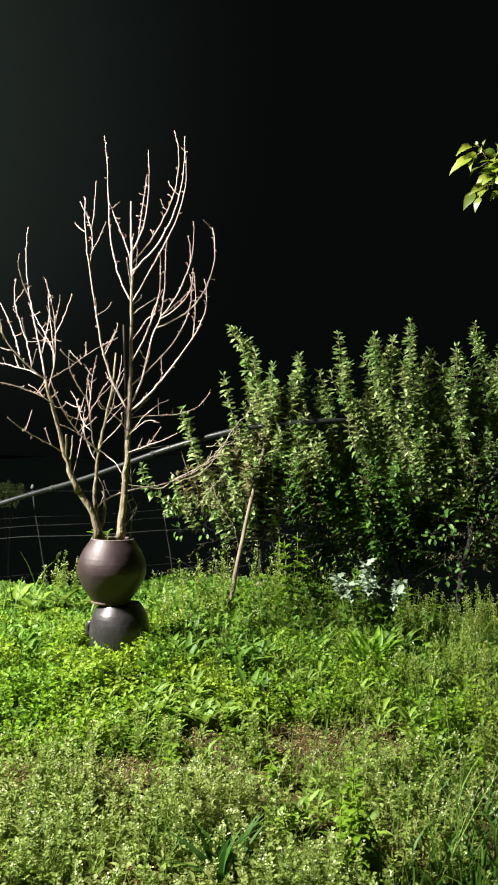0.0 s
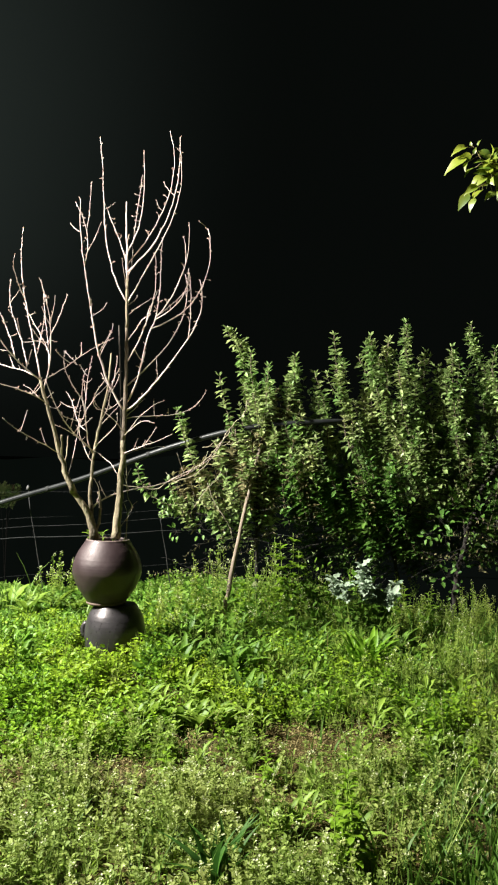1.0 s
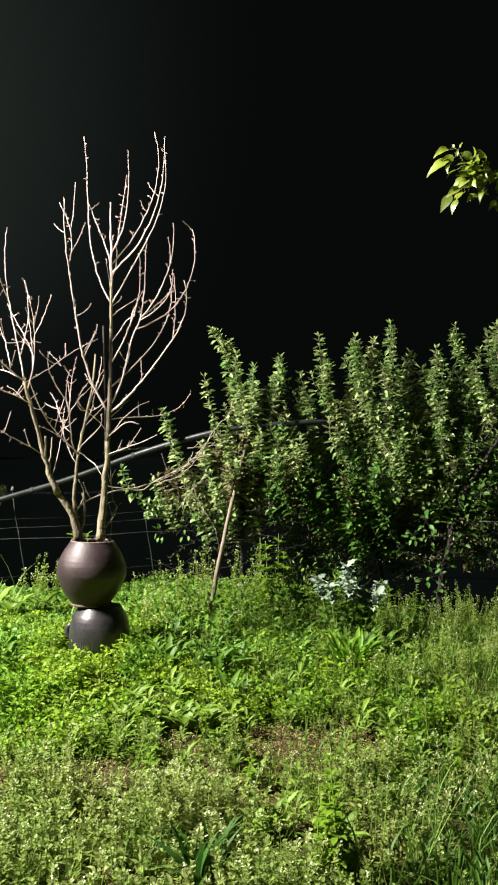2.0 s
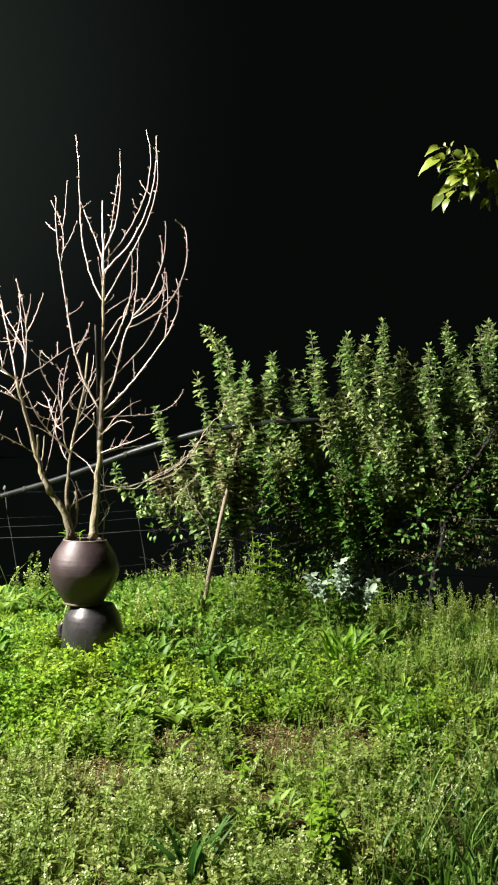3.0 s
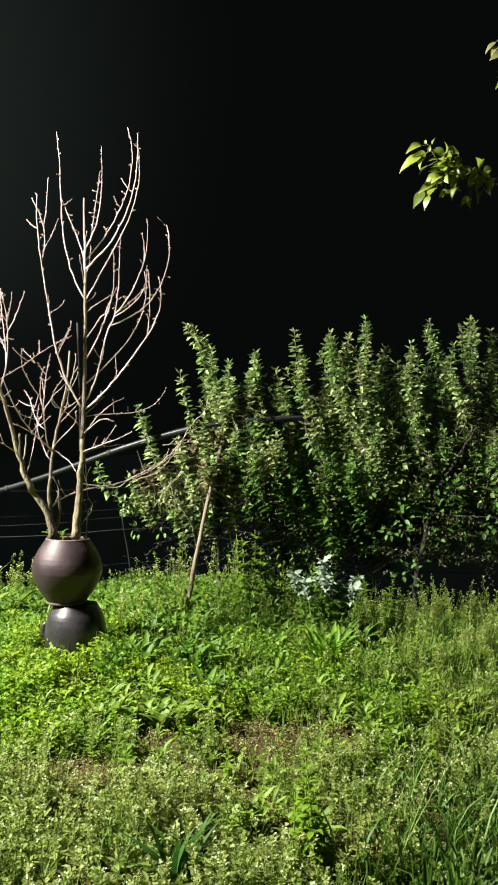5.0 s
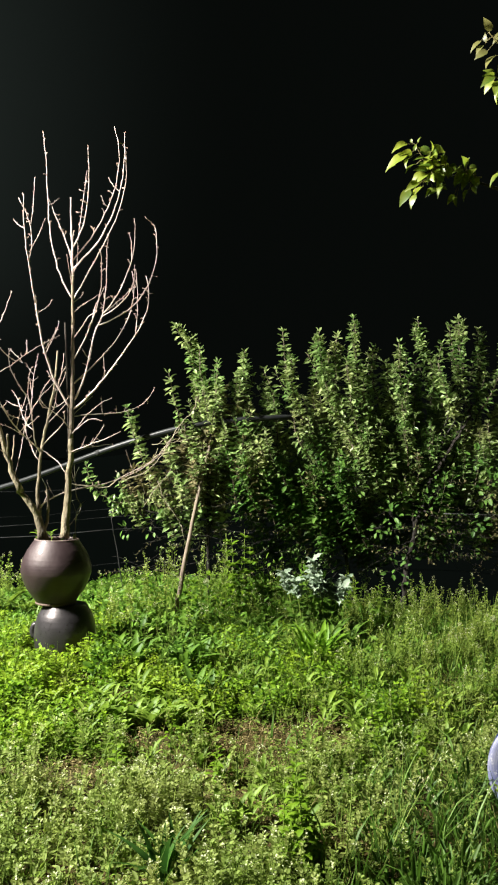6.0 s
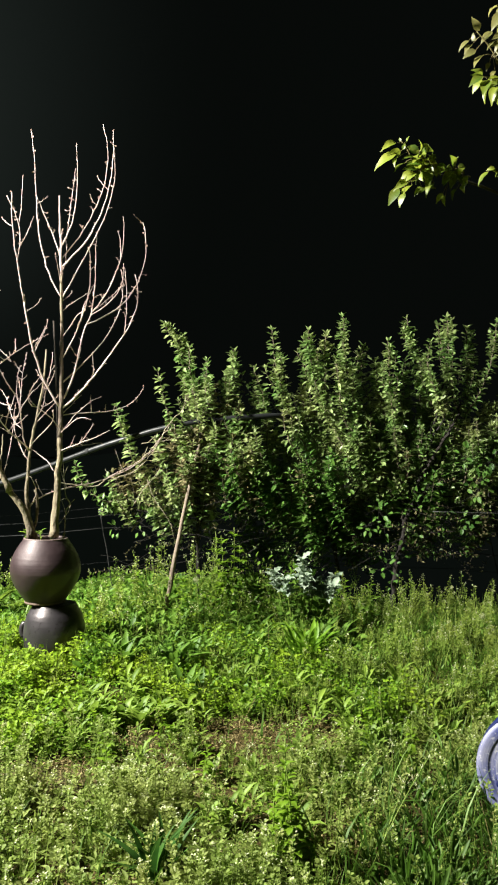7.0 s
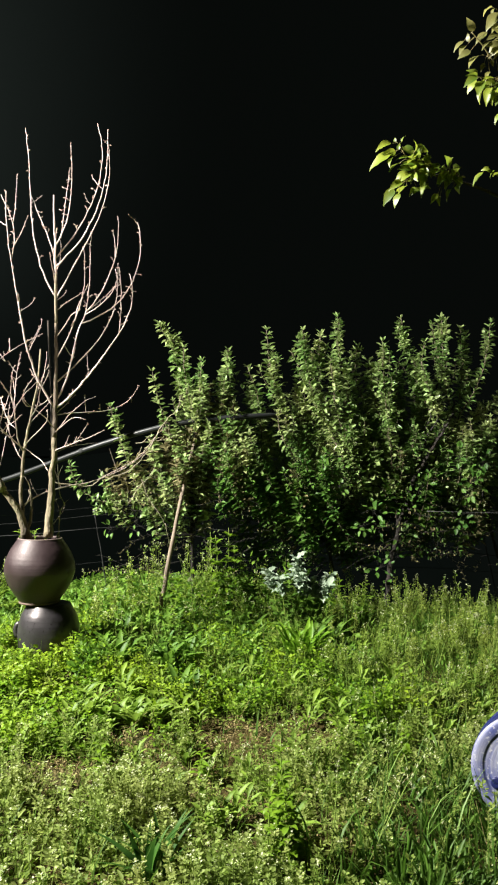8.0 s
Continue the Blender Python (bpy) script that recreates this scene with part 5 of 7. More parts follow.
    for start, end, count, sag in (((1.74, 4.3, 3.68), (1.68, 4.24, 3.82), 14, 0.2), ((1.76, 4.3, 3.66), (1.68, 4.23, 3.55), 14, 0.5), ((1.72, 4.3, 3.7), (1.63, 4.23, 3.68), 14, 0.3), ((1.8, 4.3, 3.66), (1.72, 4.26, 3.96), 14, 0.1), ((1.66, 4.28, 3.55), (1.58, 4.24, 3.46), 8, 0.5)):
        spur(high, start, end, count, young if end[2] > 3.5 else blades, sag, 0.82)
    fol = Foliage()
    for q in ((3.3, 4.8, 3.6), (3.6, 5.2, 3.0), (2.9, 4.2, 4.0), (3.0, 5.2, 3.9), (2.4, 4.5, 3.9)):
        ob, path = limb((2.77, 4.73, 1.95), (2.85, 4.75, 2.6), tuple(np.array(q) * 0.6 + np.array((2.8, 4.7, 2.9)) * 0.4), q, 0.028)
        for j in range(10):
            c = path[rng.integers(12, 26)]
            d = unit(rng.normal(size=3) + (0, 0, 0.4)) * rng.uniform(0.15, 0.4)
            shoot_leaves(fol, rng, bezier(c, c + d * 0.4, c + d * 0.7, c + d, 8), 0.075, 0.016)
    m = leaf_material("crown_leaf", (0.06, 0.14, 0.02), (0.17, 0.27, 0.035), (0.28, 0.30, 0.05), 0.35, 0.4)
    tagged(part("crown", fol.mesh("crown", [m]), None, tree), kind="stuff")


build_fruit_tree()


# ---- blue drum lying in the grass ----
def build_drum():
    m, n, l, bsdf = material("scuffed_blue_plastic")
    scuff = noisy(n, l, 9.0, 12.0, 0.26, 0.62)
    chip = noisy(n, l, 60.0, 6.0, 0.58, 0.70)
    co = n.new("ShaderNodeTexCoord")
    flat = n.new("ShaderNodeVectorMath")
    flat.operation = "MULTIPLY"
    flat.inputs[1].default_value = (1, 1, 0)
    far = n.new("ShaderNodeVectorMath")
    far.operation = "LENGTH"
    ring = n.new("ShaderNodeTexNoise")
    ring.noise_dimensions = "1D"
    ring.inputs["Scale"].default_value, ring.inputs["Detail"].default_value = 95.0, 3.0
    l.new(co.outputs["Object"], flat.inputs[0])
    l.new(flat.outputs[0], far.inputs[0])
    l.new(far.outputs["Value"], ring.inputs["W"])
    streak = ring.outputs["Fac"]
    pale = mixed(n, l, streak, (0.09, 0.10, 0.19), (0.27, 0.27, 0.32))
    col = mixed(n, l, scuff, (0.02, 0.033, 0.17), pale)
    col = mixed(n, l, chip, col, (0.33, 0.33, 0.37))
    l.new(col, bsdf.inputs["Base Color"])
    bsdf.inputs["Roughness"].default_value = 0.5
    bumped(n, l, bsdf, streak, 0.3, 0.004)
    drum = tagged(new("blue_drum"), "scuffed blue plastic drum lying on its side in long grass", "drum")
    end = lathe([(0.002, 0.0), (0.06, 0.0), (0.09, 0.001), (0.098, 0.005), (0.106, 0.006), (0.114, 0.002), (0.16, 0.0), (0.172, 0.001), (0.182, 0.006), (0.195, 0.008), (0.215, 0.008), (0.232, 0.0)], 72, 4)
    part("end_face", end, m, drum, "worn whitish blue ringed end")
    body = lathe([(0.2325, -0.001), (0.236, -0.03), (0.232, -0.06), (0.236, -0.16), (0.244, -0.19), (0.244, -0.21), (0.236, -0.24), (0.238, -0.42), (0.246, -0.45), (0.238, -0.48), (0.232, -0.66), (0.2, -0.70), (0.002, -0.70)], 72, 4)
    part("body", body, BLUE, drum)
    for ang in (0.6, 3.6):
        plug = lathe([(0.002, 0.014), (0.02, 0.014), (0.024, 0.010), (0.025, -0.004)], 24, 2)
        ob = part("bung", plug, BLUE, drum)
        ob.location = (0.14 * math.cos(ang), 0.14 * math.sin(ang), 0)
    z = Vector((-0.47, -0.86, 0.17)).normalized()
    x = Vector((1, 0, 0)).cross(z).cross(z).normalized() * -1
    y = z.cross(x)
    r = Matrix((x, y, z)).transposed().to_4x4()
    drum.matrix_world = Matrix.Translation((1.648, 3.98, 0.236)) @ r @ Matrix.Scale(1.035, 4)


build_drum()


# ---- weeds one can count: dock, silver plant, grass tufts ----
DOCK_LEAVES = [broad_leaf("leaf", 0.13, 0.037, 0.45, 0.35, 1.3, 10, 0.11), broad_leaf("leaf", 0.11, 0.038, 0.4, 0.6, 1.25, 10, 0.13), broad_leaf("leaf", 0.15, 0.034, 0.5, 0.45, 1.35, 10, 0.11)]
for b in DOCK_LEAVES:
    b.materials.append(DOCK)


def dock(x, y, count, size, seed, upright=1.3):
    rng = np.random.default_rng(seed)
    plant = tagged(new("dock_weed"), "broad-leaved green dock weed rooted in the soil", "weed", "dock weeds")
    plant.location = (x, y, float(ground_z(x, y)) - 0.005)
    for k in range(count):
        a = k * 2.4 + rng.uniform(-0.4, 0.4)
        lift = upright * rng.uniform(0.7, 2.2)
        d = (math.cos(a), math.sin(a), lift)
        up = (-math.cos(a) * lift, -math.sin(a) * lift, 1.0)
        leaf_part(DOCK_LEAVES[k % 3], plant, (0.012 * math.cos(a), 0.012 * math.sin(a), 0.0), d, up, size * rng.uniform(0.7, 1.15))
    return plant


for i, (x, y, count, size) in enumerate([(-0.53, 5.3, 7, 1.25), (-0.43, 5.34, 8, 1.45), (-0.35, 5.3, 8, 1.35), (-0.25, 5.32, 8, 1.5), (-0.16, 5.38, 8, 1.4), (-0.3, 5.16, 6, 1.0), (0.18, 5.52, 7, 1.2), (0.27, 5.58, 6, 1.2), (1.06, 5.16, 8, 1.2), (1.14, 5.2, 8, 1.25), (1.23, 5.27, 8, 1.25), (1.33, 5.18, 9, 1.3),
                                           (1.43, 5.22, 8, 1.2), (1.55, 5.3, 9, 1.25), (1.65, 5.2, 9, 1.3), (1.76, 5.27, 9, 1.35), (0.84, 4.93, 6, 0.9), (0.92, 4.9, 7, 1.0), (1.86, 5.55, 8, 1.3), (1.61, 5.6, 8, 1.2), (1.86, 5.2, 8, 1.3), (1.0, 4.86, 7, 1.1), (1.35, 5.02, 8, 1.1), (1.6, 5.0, 8, 1.1), (1.2, 5.02, 7, 1.1)]):
    dock(x, y, count + 2, size * (0.86 if x < 0.9 else 0.7), 100 + i, 3.6)
for i, (x, y, count, size) in enumerate([(-0.30, 4.57, 7, 1.0), (-0.22, 4.55, 7, 1.1), (0.13, 4.71, 6, 1.15), (-0.07, 4.12, 5, 1.1), (0.08, 4.5, 7, 1.2), (0.99, 4.7, 7, 1.0), (-0.6, 5.1, 6, 0.9), (-0.85, 5.3, 6, 0.9), (0.35, 6.5, 9, 1.0), (-0.1, 6.9, 9, 1.1), (0.6, 6.6, 9, 1.1), (0.75, 6.45, 9, 1.0), (0.55, 5.7, 7, 1.1), (0.42, 5.95, 7, 1.1), (0.0, 5.9, 7, 1.1), (-1.3, 6.2, 8, 1.1), (-1.1, 5.75, 7, 1.0), (-1.4, 6.9, 8, 1.2), (-1.15, 6.7, 8, 1.1)]):
    dock(x, y, count, size * (0.62 if y < 4.9 else 1.0), 130 + i, 2.6)


picker = np.random.default_rng(61)
for i in range(42):
    dock(picker.uniform(1.12, 2.05), picker.uniform(4.85, 5.75), int(picker.integers(5, 9)), picker.uniform(0.75, 1.15), 170 + i, 4.5)
for i in range(22):
    dock(picker.uniform(-0.62, 0.15), picker.uniform(5.2, 5.75), int(picker.integers(5, 8)), picker.uniform(0.85, 1.3), 220 + i, 3.0)
for i, (x, y) in enumerate([(-2.1, 7.9), (-1.92, 8.1), (-1.5, 8.0), (-1.3, 7.9), (-2.35, 8.0), (-1.7, 7.7), (-1.1, 7.8)]):
    dock(x, y, 9, 2.0, 250 + i, 1.8)


LANCE_LEAVES = [broad_leaf("leaf", 0.28, 0.056, 0.35, 0.15, 1.1, 9, 0.06, 0.2), broad_leaf("leaf", 0.24, 0.062, 0.3, 0.3, 1.15, 9, 0.07, 0.2), broad_leaf("leaf", 0.31, 0.052, 0.4, 0.38, 1.1, 9, 0.06, 0.2)]
for b in LANCE_LEAVES:
    b.materials.append(LANCE)


BRIGHT_LEAVES = [broad_leaf("leaf", 0.24, 0.040, 0.45, 0.15, 1.2, 10, 0.10), broad_leaf("leaf", 0.20, 0.044, 0.4, 0.35, 1.2, 10, 0.12), broad_leaf("leaf", 0.27, 0.038, 0.5, 0.28, 1.25, 10, 0.10)]
for b in BRIGHT_LEAVES:
    b.materials.append(BRIGHT_LANCE)
MAIZE_LEAVES = [broad_leaf("leaf", 0.34, 0.044, 0.35, 0.25, 0.9, 12, 0.02, 0.5), broad_leaf("leaf", 0.30, 0.048, 0.3, 0.7, 0.9, 12, 0.03, 0.5), broad_leaf("leaf", 0.36, 0.042, 0.35, 0.4, 0.9, 12, 0.02, 0.5)]
for b in MAIZE_LEAVES:
    b.materials.append(BLUISH)


def lance_weed(x, y, count, size, seed, blades=LANCE_LEAVES, label="tall weed with long dark green pointed leaves", steep=(0.9, 3.2)):
    rng = np.random.default_rng(seed)
    plant = tagged(new("lance_leaved_weed"), label, "weed", "lance-leaved weeds")
    plant.location = (x, y, float(ground_z(x, y)) - 0.005)
    for k in range(count):
        a = k * 2.4 + rng.uniform(-0.4, 0.4)
        lift = rng.uniform(*steep)
        c = np.array((math.cos(a), math.sin(a)))
        leaf_part(blades[k % 3], plant, (*(c * rng.uniform(0.01, 0.04)), rng.uniform(0, 0.06)), (*c, lift), (*(-c * lift), 1.0), size * rng.uniform(0.7, 1.1))


for i, (x, y, count, size) in enumerate([(-0.42, 6.2, 13, 0.82), (-0.28, 6.12, 15, 0.9), (-0.1, 6.2, 14, 0.9), (0.06, 6.1, 13, 0.86), (0.2, 6.25, 12, 0.8), (-0.35, 6.4, 12, 0.95), (-0.05, 6.45, 12, 0.95), (0.13, 5.66, 12, 0.72), (0.22, 5.6, 10, 0.72), (0.5, 7.2, 11, 0.75), (0.75, 7.2, 11, 0.75), (-0.1, 6.95, 12, 0.95), (0.08, 7.0, 11, 0.9), (-0.3, 7.05, 10, 0.9), (0.25, 6.9, 10, 0.8), (0.9, 6.75, 12, 0.8), (1.2, 6.7, 12, 0.8), (0.75, 6.7, 12, 0.75), (0.85, 6.55, 11, 0.7), (1.3, 6.6, 12, 0.75), (1.15, 6.5, 11, 0.7), (0.7, 6.9, 11, 0.8), (1.35, 6.8, 11, 0.8), (1.0, 6.9, 12, 0.8), (0.6, 6.6, 10, 0.7), (1.05, 6.6, 10, 0.75)]):
    lance_weed(x, y, count, size, 420 + i)
for i, (x, y, count, size) in enumerate([(0.95, 6.2, 18, 1.05), (1.02, 6.15, 17, 1.1), (0.91, 6.27, 14, 0.95), (1.07, 6.25, 13, 0.95)]):
    lance_weed(x, y, count, size, 450 + i, BRIGHT_LEAVES, "lush bright green clump of upright broad leaves", (2.0, 6.0))
for i, (x, y, count, size) in enumerate([(-0.05, 3.50, 10, 0.86), (0.0, 3.53, 9, 0.82)]):
    lance_weed(x, y, count, size, 460 + i, MAIZE_LEAVES, "clump of broad bluish-green arching blades", (3.0, 9.0))


leafy = np.random.default_rng(83)
for i in range(34):
    lance_weed(leafy.uniform(-0.5, 1.45), leafy.uniform(6.65, 7.45), int(leafy.integers(9, 14)), leafy.uniform(0.5, 0.8), 470 + i, BRIGHT_LEAVES if i % 3 == 0 else LANCE_LEAVES)


ROSETTE_LEAVES = [broad_leaf("leaf", 0.08, 0.022, 0.4, 0.4, 1.3, 8, 0.12), broad_leaf("leaf", 0.068, 0.023, 0.35, 0.6, 1.25, 8, 0.14), broad_leaf("leaf", 0.09, 0.021, 0.45, 0.3, 1.35, 8, 0.12)]
for b in ROSETTE_LEAVES:
    b.materials.append(DOCK)


def rosette(x, y, seed):
    rng = np.random.default_rng(seed)
    plant = tagged(new("leafy_weed"), "small oblong-leaved weed among finer plants", "weed", "leafy weeds")
    plant.location = (x, y, float(ground_z(x, y)) - 0.005)
    size = rng.uniform(0.7, 1.45)
    for k in range(rng.integers(8, 14)):
        a = k * 2.4 + rng.uniform(-0.4, 0.4)
        lift = rng.uniform(0.6, 2.6)
        leaf_part(ROSETTE_LEAVES[k % 3], plant, (0.01 * math.cos(a), 0.01 * math.sin(a), 0.02 * k * size * 0.4), (math.cos(a), math.sin(a), lift), (-math.cos(a) * lift, -math.sin(a) * lift, 1.0), size * rng.uniform(0.7, 1.15))


def jar_weed():
    """A few soft leaves sprouting at the back of the jar."""
    rng = np.random.default_rng(31)
    weed = tagged(new("jar_weed"), "small green weed sprouting beside the stems in the jar", "weed")
    weed.location = (-0.86, 6.5, 0.985)
    for cx, cy, count, big in ((-0.13, 0.05, 16, 1.5), (-0.05, 0.10, 8, 1.1), (0.03, 0.05, 9, 1.0), (0.11, 0.02, 4, 0.8)):
        stem = part("stem", tube(bezier((cx, cy, 0.0), (cx, cy, 0.03), (cx * 1.05, cy, 0.05), (cx * 1.1, cy, 0.08), 6), 0.003, 5), STALK, weed)
        for k in range(count):
            a, lift = rng.uniform(0, 6.28), rng.uniform(0.2, 1.8)
            leaf_part(ROSETTE_LEAVES[k % 3], stem, (cx * 1.03, cy, rng.uniform(0.01, 0.08)), (math.cos(a), math.sin(a), lift), (-math.cos(a) * lift, -math.sin(a) * lift, 1.0), big * rng.uniform(0.4, 0.7))


jar_weed()
picker = np.random.default_rng(77)
for i in range(290):
    y = picker.uniform(3.5, 7.2)
    x = picker.uniform(-0.22, 0.3) * y + 0.05
    if (y > 4.7 or 0.15 < x < 0.5 + 0.5 * (y - 3.5)) and (x + 0.75) ** 2 + (y - 6.1) ** 2 > 0.3 and abs(x - 0.55) + abs(y - 4.95) > 0.35:
        rosette(x, y, 500 + i)


def silver_plant():
    rng = np.random.default_rng(9)
    base = (1.06, 6.85)
    plant = tagged(new("silver_plant"), "pale silvery-leaved plant among green weeds", "plant")
    g = float(ground_z(*base))
    plant.location = (*base, g)
    blades = [broad_leaf("leaf", 0.088, 0.046, 0.3, 0.25, 0.95, 10, 0.14), broad_leaf("leaf", 0.072, 0.040, 0.4, 0.4, 1.0, 10, 0.16)]
    for me in blades:
        me.materials.append(SILVER)
    under = [broad_leaf("leaf", 0.1, 0.045, 0.2, 0.3, 1.1, 8, 0.05), broad_leaf("leaf", 0.08, 0.04, 0.3, 0.4, 1.1, 8, 0.05)]
    for me in under:
        me.materials.append(LANCE)
    for sx, sz in ((-0.21, 0.54), (-0.13, 0.50), (0.01, 0.66), (0.03, 0.53), (0.20, 0.46), (0.29, 0.50), (0.25, 0.46), (0.12, 0.47)):
        top = np.array((sx, rng.uniform(-0.1, 0.06), sz))
        path = bezier((sx * 0.2, 0, -0.01), (sx * 0.5, 0, 0.1), top * 0.8, top, 8)
        stem = part("stem", tube(path, 0.005, 5), STALK, plant)
        for k in range(52):
            a = k * 2.4 + rng.uniform(0, 1)
            lift = rng.uniform(0.2, 1.6)
            f = 1 - 0.6 * k / 34 if k < 34 else rng.uniform(0.15, 0.75)
            leaf_part((blades if k < 34 else under)[k % 2], stem, path[int(f * 7)] if k >= 34 else path[7] * f + path[4] * (1 - f), (math.cos(a), math.sin(a) - 0.2, lift), (-math.cos(a) * 0.6, -math.sin(a) - 0.5, 1.0), rng.uniform(0.6, 1.1))


silver_plant()


def one_blade(bend, turn, mat):
    """A single grass blade 0.3 m long, standing at the origin."""
    fol = Foliage()
    fol.blades(np.zeros((1, 3)), np.array([(math.cos(turn), math.sin(turn), 0.0)]), np.array([0.3]), np.array([0.011]), np.array([bend]))
    return fol.mesh("blade", [mat])


BLADES = {}


def grass_tuft(x, y, count, length, seed, width=0.011, mat=GRASS):
    rng = np.random.default_rng(seed)
    if mat.name not in BLADES:
        BLADES[mat.name] = [one_blade(b, 0.0, mat) for b in (0.2, 0.3, 0.4, 0.5, 0.6, 0.7)]
    tuft = tagged(new("grass_tuft"), "tuft of long arching green grass", "grass", "grass tufts")
    tuft.location = (x, y, float(ground_z(x, y)))
    for _ in range(count):
        ob = new("blade", BLADES[mat.name][rng.integers(6)])
        ob.parent = tuft
        k = length * rng.uniform(0.5, 1.1) / 0.3
        w = width * rng.uniform(0.6, 1.2) / 0.011
        ob.matrix_local = pose(rng.normal(0, 0.06), rng.normal(0, 0.06), -0.01, 0, 0, rng.uniform(0, 360)) @ Matrix.Diagonal((k, w, k, 1))


for i, (x, y, count, length) in enumerate([(1.1, 3.77, 9, 0.46), (0.97, 3.54, 9, 0.4), (1.3, 4.1, 9, 0.42), (0.69, 3.68, 6, 0.38), (0.75, 3.46, 7, 0.38), (1.42, 3.8, 9, 0.36), (1.25, 3.5, 9, 0.34), (1.5, 3.6, 9, 0.34), (1.5, 4.5, 9, 0.4), (0.62, 5.0, 8, 0.22), (-0.3, 7.4, 14, 0.32)]):
    grass_tuft(x, y, count, length, 300 + i, 0.013)


for i, (x, y, count, length) in enumerate([(-1.95, 7.9, 16, 0.5), (-1.72, 7.9, 16, 0.55), (-1.45, 7.9, 12, 0.4), (-1.2, 7.5, 10, 0.4), (-2.3, 7.7, 14, 0.45), (-2.6, 8.0, 12, 0.4)]):
    grass_tuft(x, y, count, length, 340 + i, 0.017, PALE_GRASS)


for i, (x, y, count, length) in enumerate([(1.25, 4.6, 4, 0.38), (1.5, 4.5, 4, 0.4), (1.0, 4.2, 4, 0.42), (1.2, 3.8, 5, 0.42), (0.95, 3.6, 4, 0.4), (1.45, 4.15, 4, 0.36), (0.75, 4.75, 5, 0.26), (1.75, 5.1, 5, 0.3)]):
    grass_tuft(x, y, count, length, 380 + i, 0.009, PALE_GRASS)


def sprig(x, y, height, seed, big=1.0):
    """A single upright leafy stem."""
    rng = np.random.default_rng(seed)
    plant = tagged(new("leafy_sprig"), "upright lime-green leafy weed stem", "weed", "leafy sprigs")
    plant.location = (x, y, float(ground_z(x, y)) - 0.005)
    top = np.array((rng.uniform(-0.04, 0.04), rng.uniform(-0.03, 0.03), height))
    path = bezier((0, 0, 0), (0, 0, height * 0.3), top * 0.7 + (0.01, 0, 0), top, 10)
    part("stem", tube(path, np.linspace(0.004, 0.0022, 10), 6), STALK, plant)
    count = int(height * 110 / big)
    for k in range(count):
        f = 0.12 + 0.86 * k / count
        a, lift = k * 2.4 + rng.uniform(-0.4, 0.4), rng.uniform(-0.1, 0.8) + 1.2 * f ** 6
        leaf_part(SPRIG_LEAVES[k % 2], plant, path[int(f * 9)], (math.cos(a), math.sin(a), lift), (-math.cos(a) * lift, -math.sin(a) * lift, 1.0), big * rng.uniform(0.7, 1.35) * (1.2 - 0.55 * f))


SPRIG_LEAVES = [broad_leaf("leaf", 0.06, 0.026, 0.25, 0.3, 1.2, 7, 0.05), broad_leaf("leaf", 0.05, 0.024, 0.3, 0.5, 1.2, 7, 0.05)]
for b in SPRIG_LEAVES:
    b.materials.append(CLOVER)
for i, (x, y, h) in enumerate([(0.50, 7.35, 0.78), (0.58, 7.42, 0.84), (0.43, 7.4, 0.8), (0.66, 7.38, 0.62), (0.54, 7.3, 0.6), (0.47, 7.3, 0.68), (0.62, 7.33, 0.7), (0.30, 7.4, 0.48), (-0.2, 7.35, 0.5), (-0.35, 7.3, 0.42), (0.12, 7.3, 0.45), (0.80, 7.45, 0.5), (0.9, 7.4, 0.42), (1.5, 7.4, 0.45), (1.75, 7.45, 0.4)]):
    sprig(x, y, h, 680 + i, 1.55)
for i, (x, y, h) in enumerate([(0.46, 3.60, 0.52), (0.50, 3.56, 0.42), (0.42, 3.62, 0.36), (0.53, 3.62, 0.33), (0.48, 3.7, 0.28), (0.2, 4.55, 0.2), (0.95, 4.75, 0.22), (-0.3, 4.6, 0.18), (1.1, 4.85, 0.24), (1.3, 4.7, 0.22)]):
    sprig(x, y, h, 640 + i)


def grass_stem(foot, tip, seed):
    """A long bare stem of gone-over grass with a thin seed head."""
    rng = np.random.default_rng(seed)
    base = np.array((foot[0], foot[1], float(ground_z(*foot)) - 0.01))
    top = np.array(tip)
    bow = np.array((0, 0, 0.05)) + rng.normal(0, 0.015, 3)
    path = bezier((0, 0, 0), (top - base) * 0.33 + bow, (top - base) * 0.7 + bow, top - base, 14)
    stem = tagged(new("tall_grass"), "long thin pale stem of gone-over grass", "grass", "grass stems")
    stem.location = base
    part("stem", tube(path, np.linspace(0.0026, 0.0012, 14), 5), STALK, stem)
    fol = Foliage()
    p = np.repeat(path[9:], 5, axis=0) + rng.normal(0, 0.003, (25, 3))
    fol.leaves(p, around(rng, 25) + np.array([0, 0, 1.4]), around(rng, 25), rng.uniform(0.01, 0.02, 25), np.full(25, 0.004), 0.1, 0.0, 0)
    part("seed_head", fol.mesh("seed_head", [PETAL]), None, stem)


for i, (foot, tip) in enumerate([((0.75, 3.48), (1.13, 3.72, 0.46)), ((0.98, 3.95), (1.0, 4.0, 0.42)), ((0.69, 3.7), (0.74, 3.8, 0.36)), ((0.8, 3.55), (1.02, 3.75, 0.34)), ((1.2, 3.6), (0.95, 3.5, 0.4)), ((1.66, 5.1), (1.7, 5.15, 0.40)), ((1.24, 4.9), (1.2, 4.95, 0.36)), ((0.3, 4.1), (0.38, 4.2, 0.3)), ((0.15, 4.0), (0.24, 4.1, 0.28)), ((0.72, 4.6), (0.7, 4.7, 0.3))]):
    grass_stem(foot, tip, 720 + i)


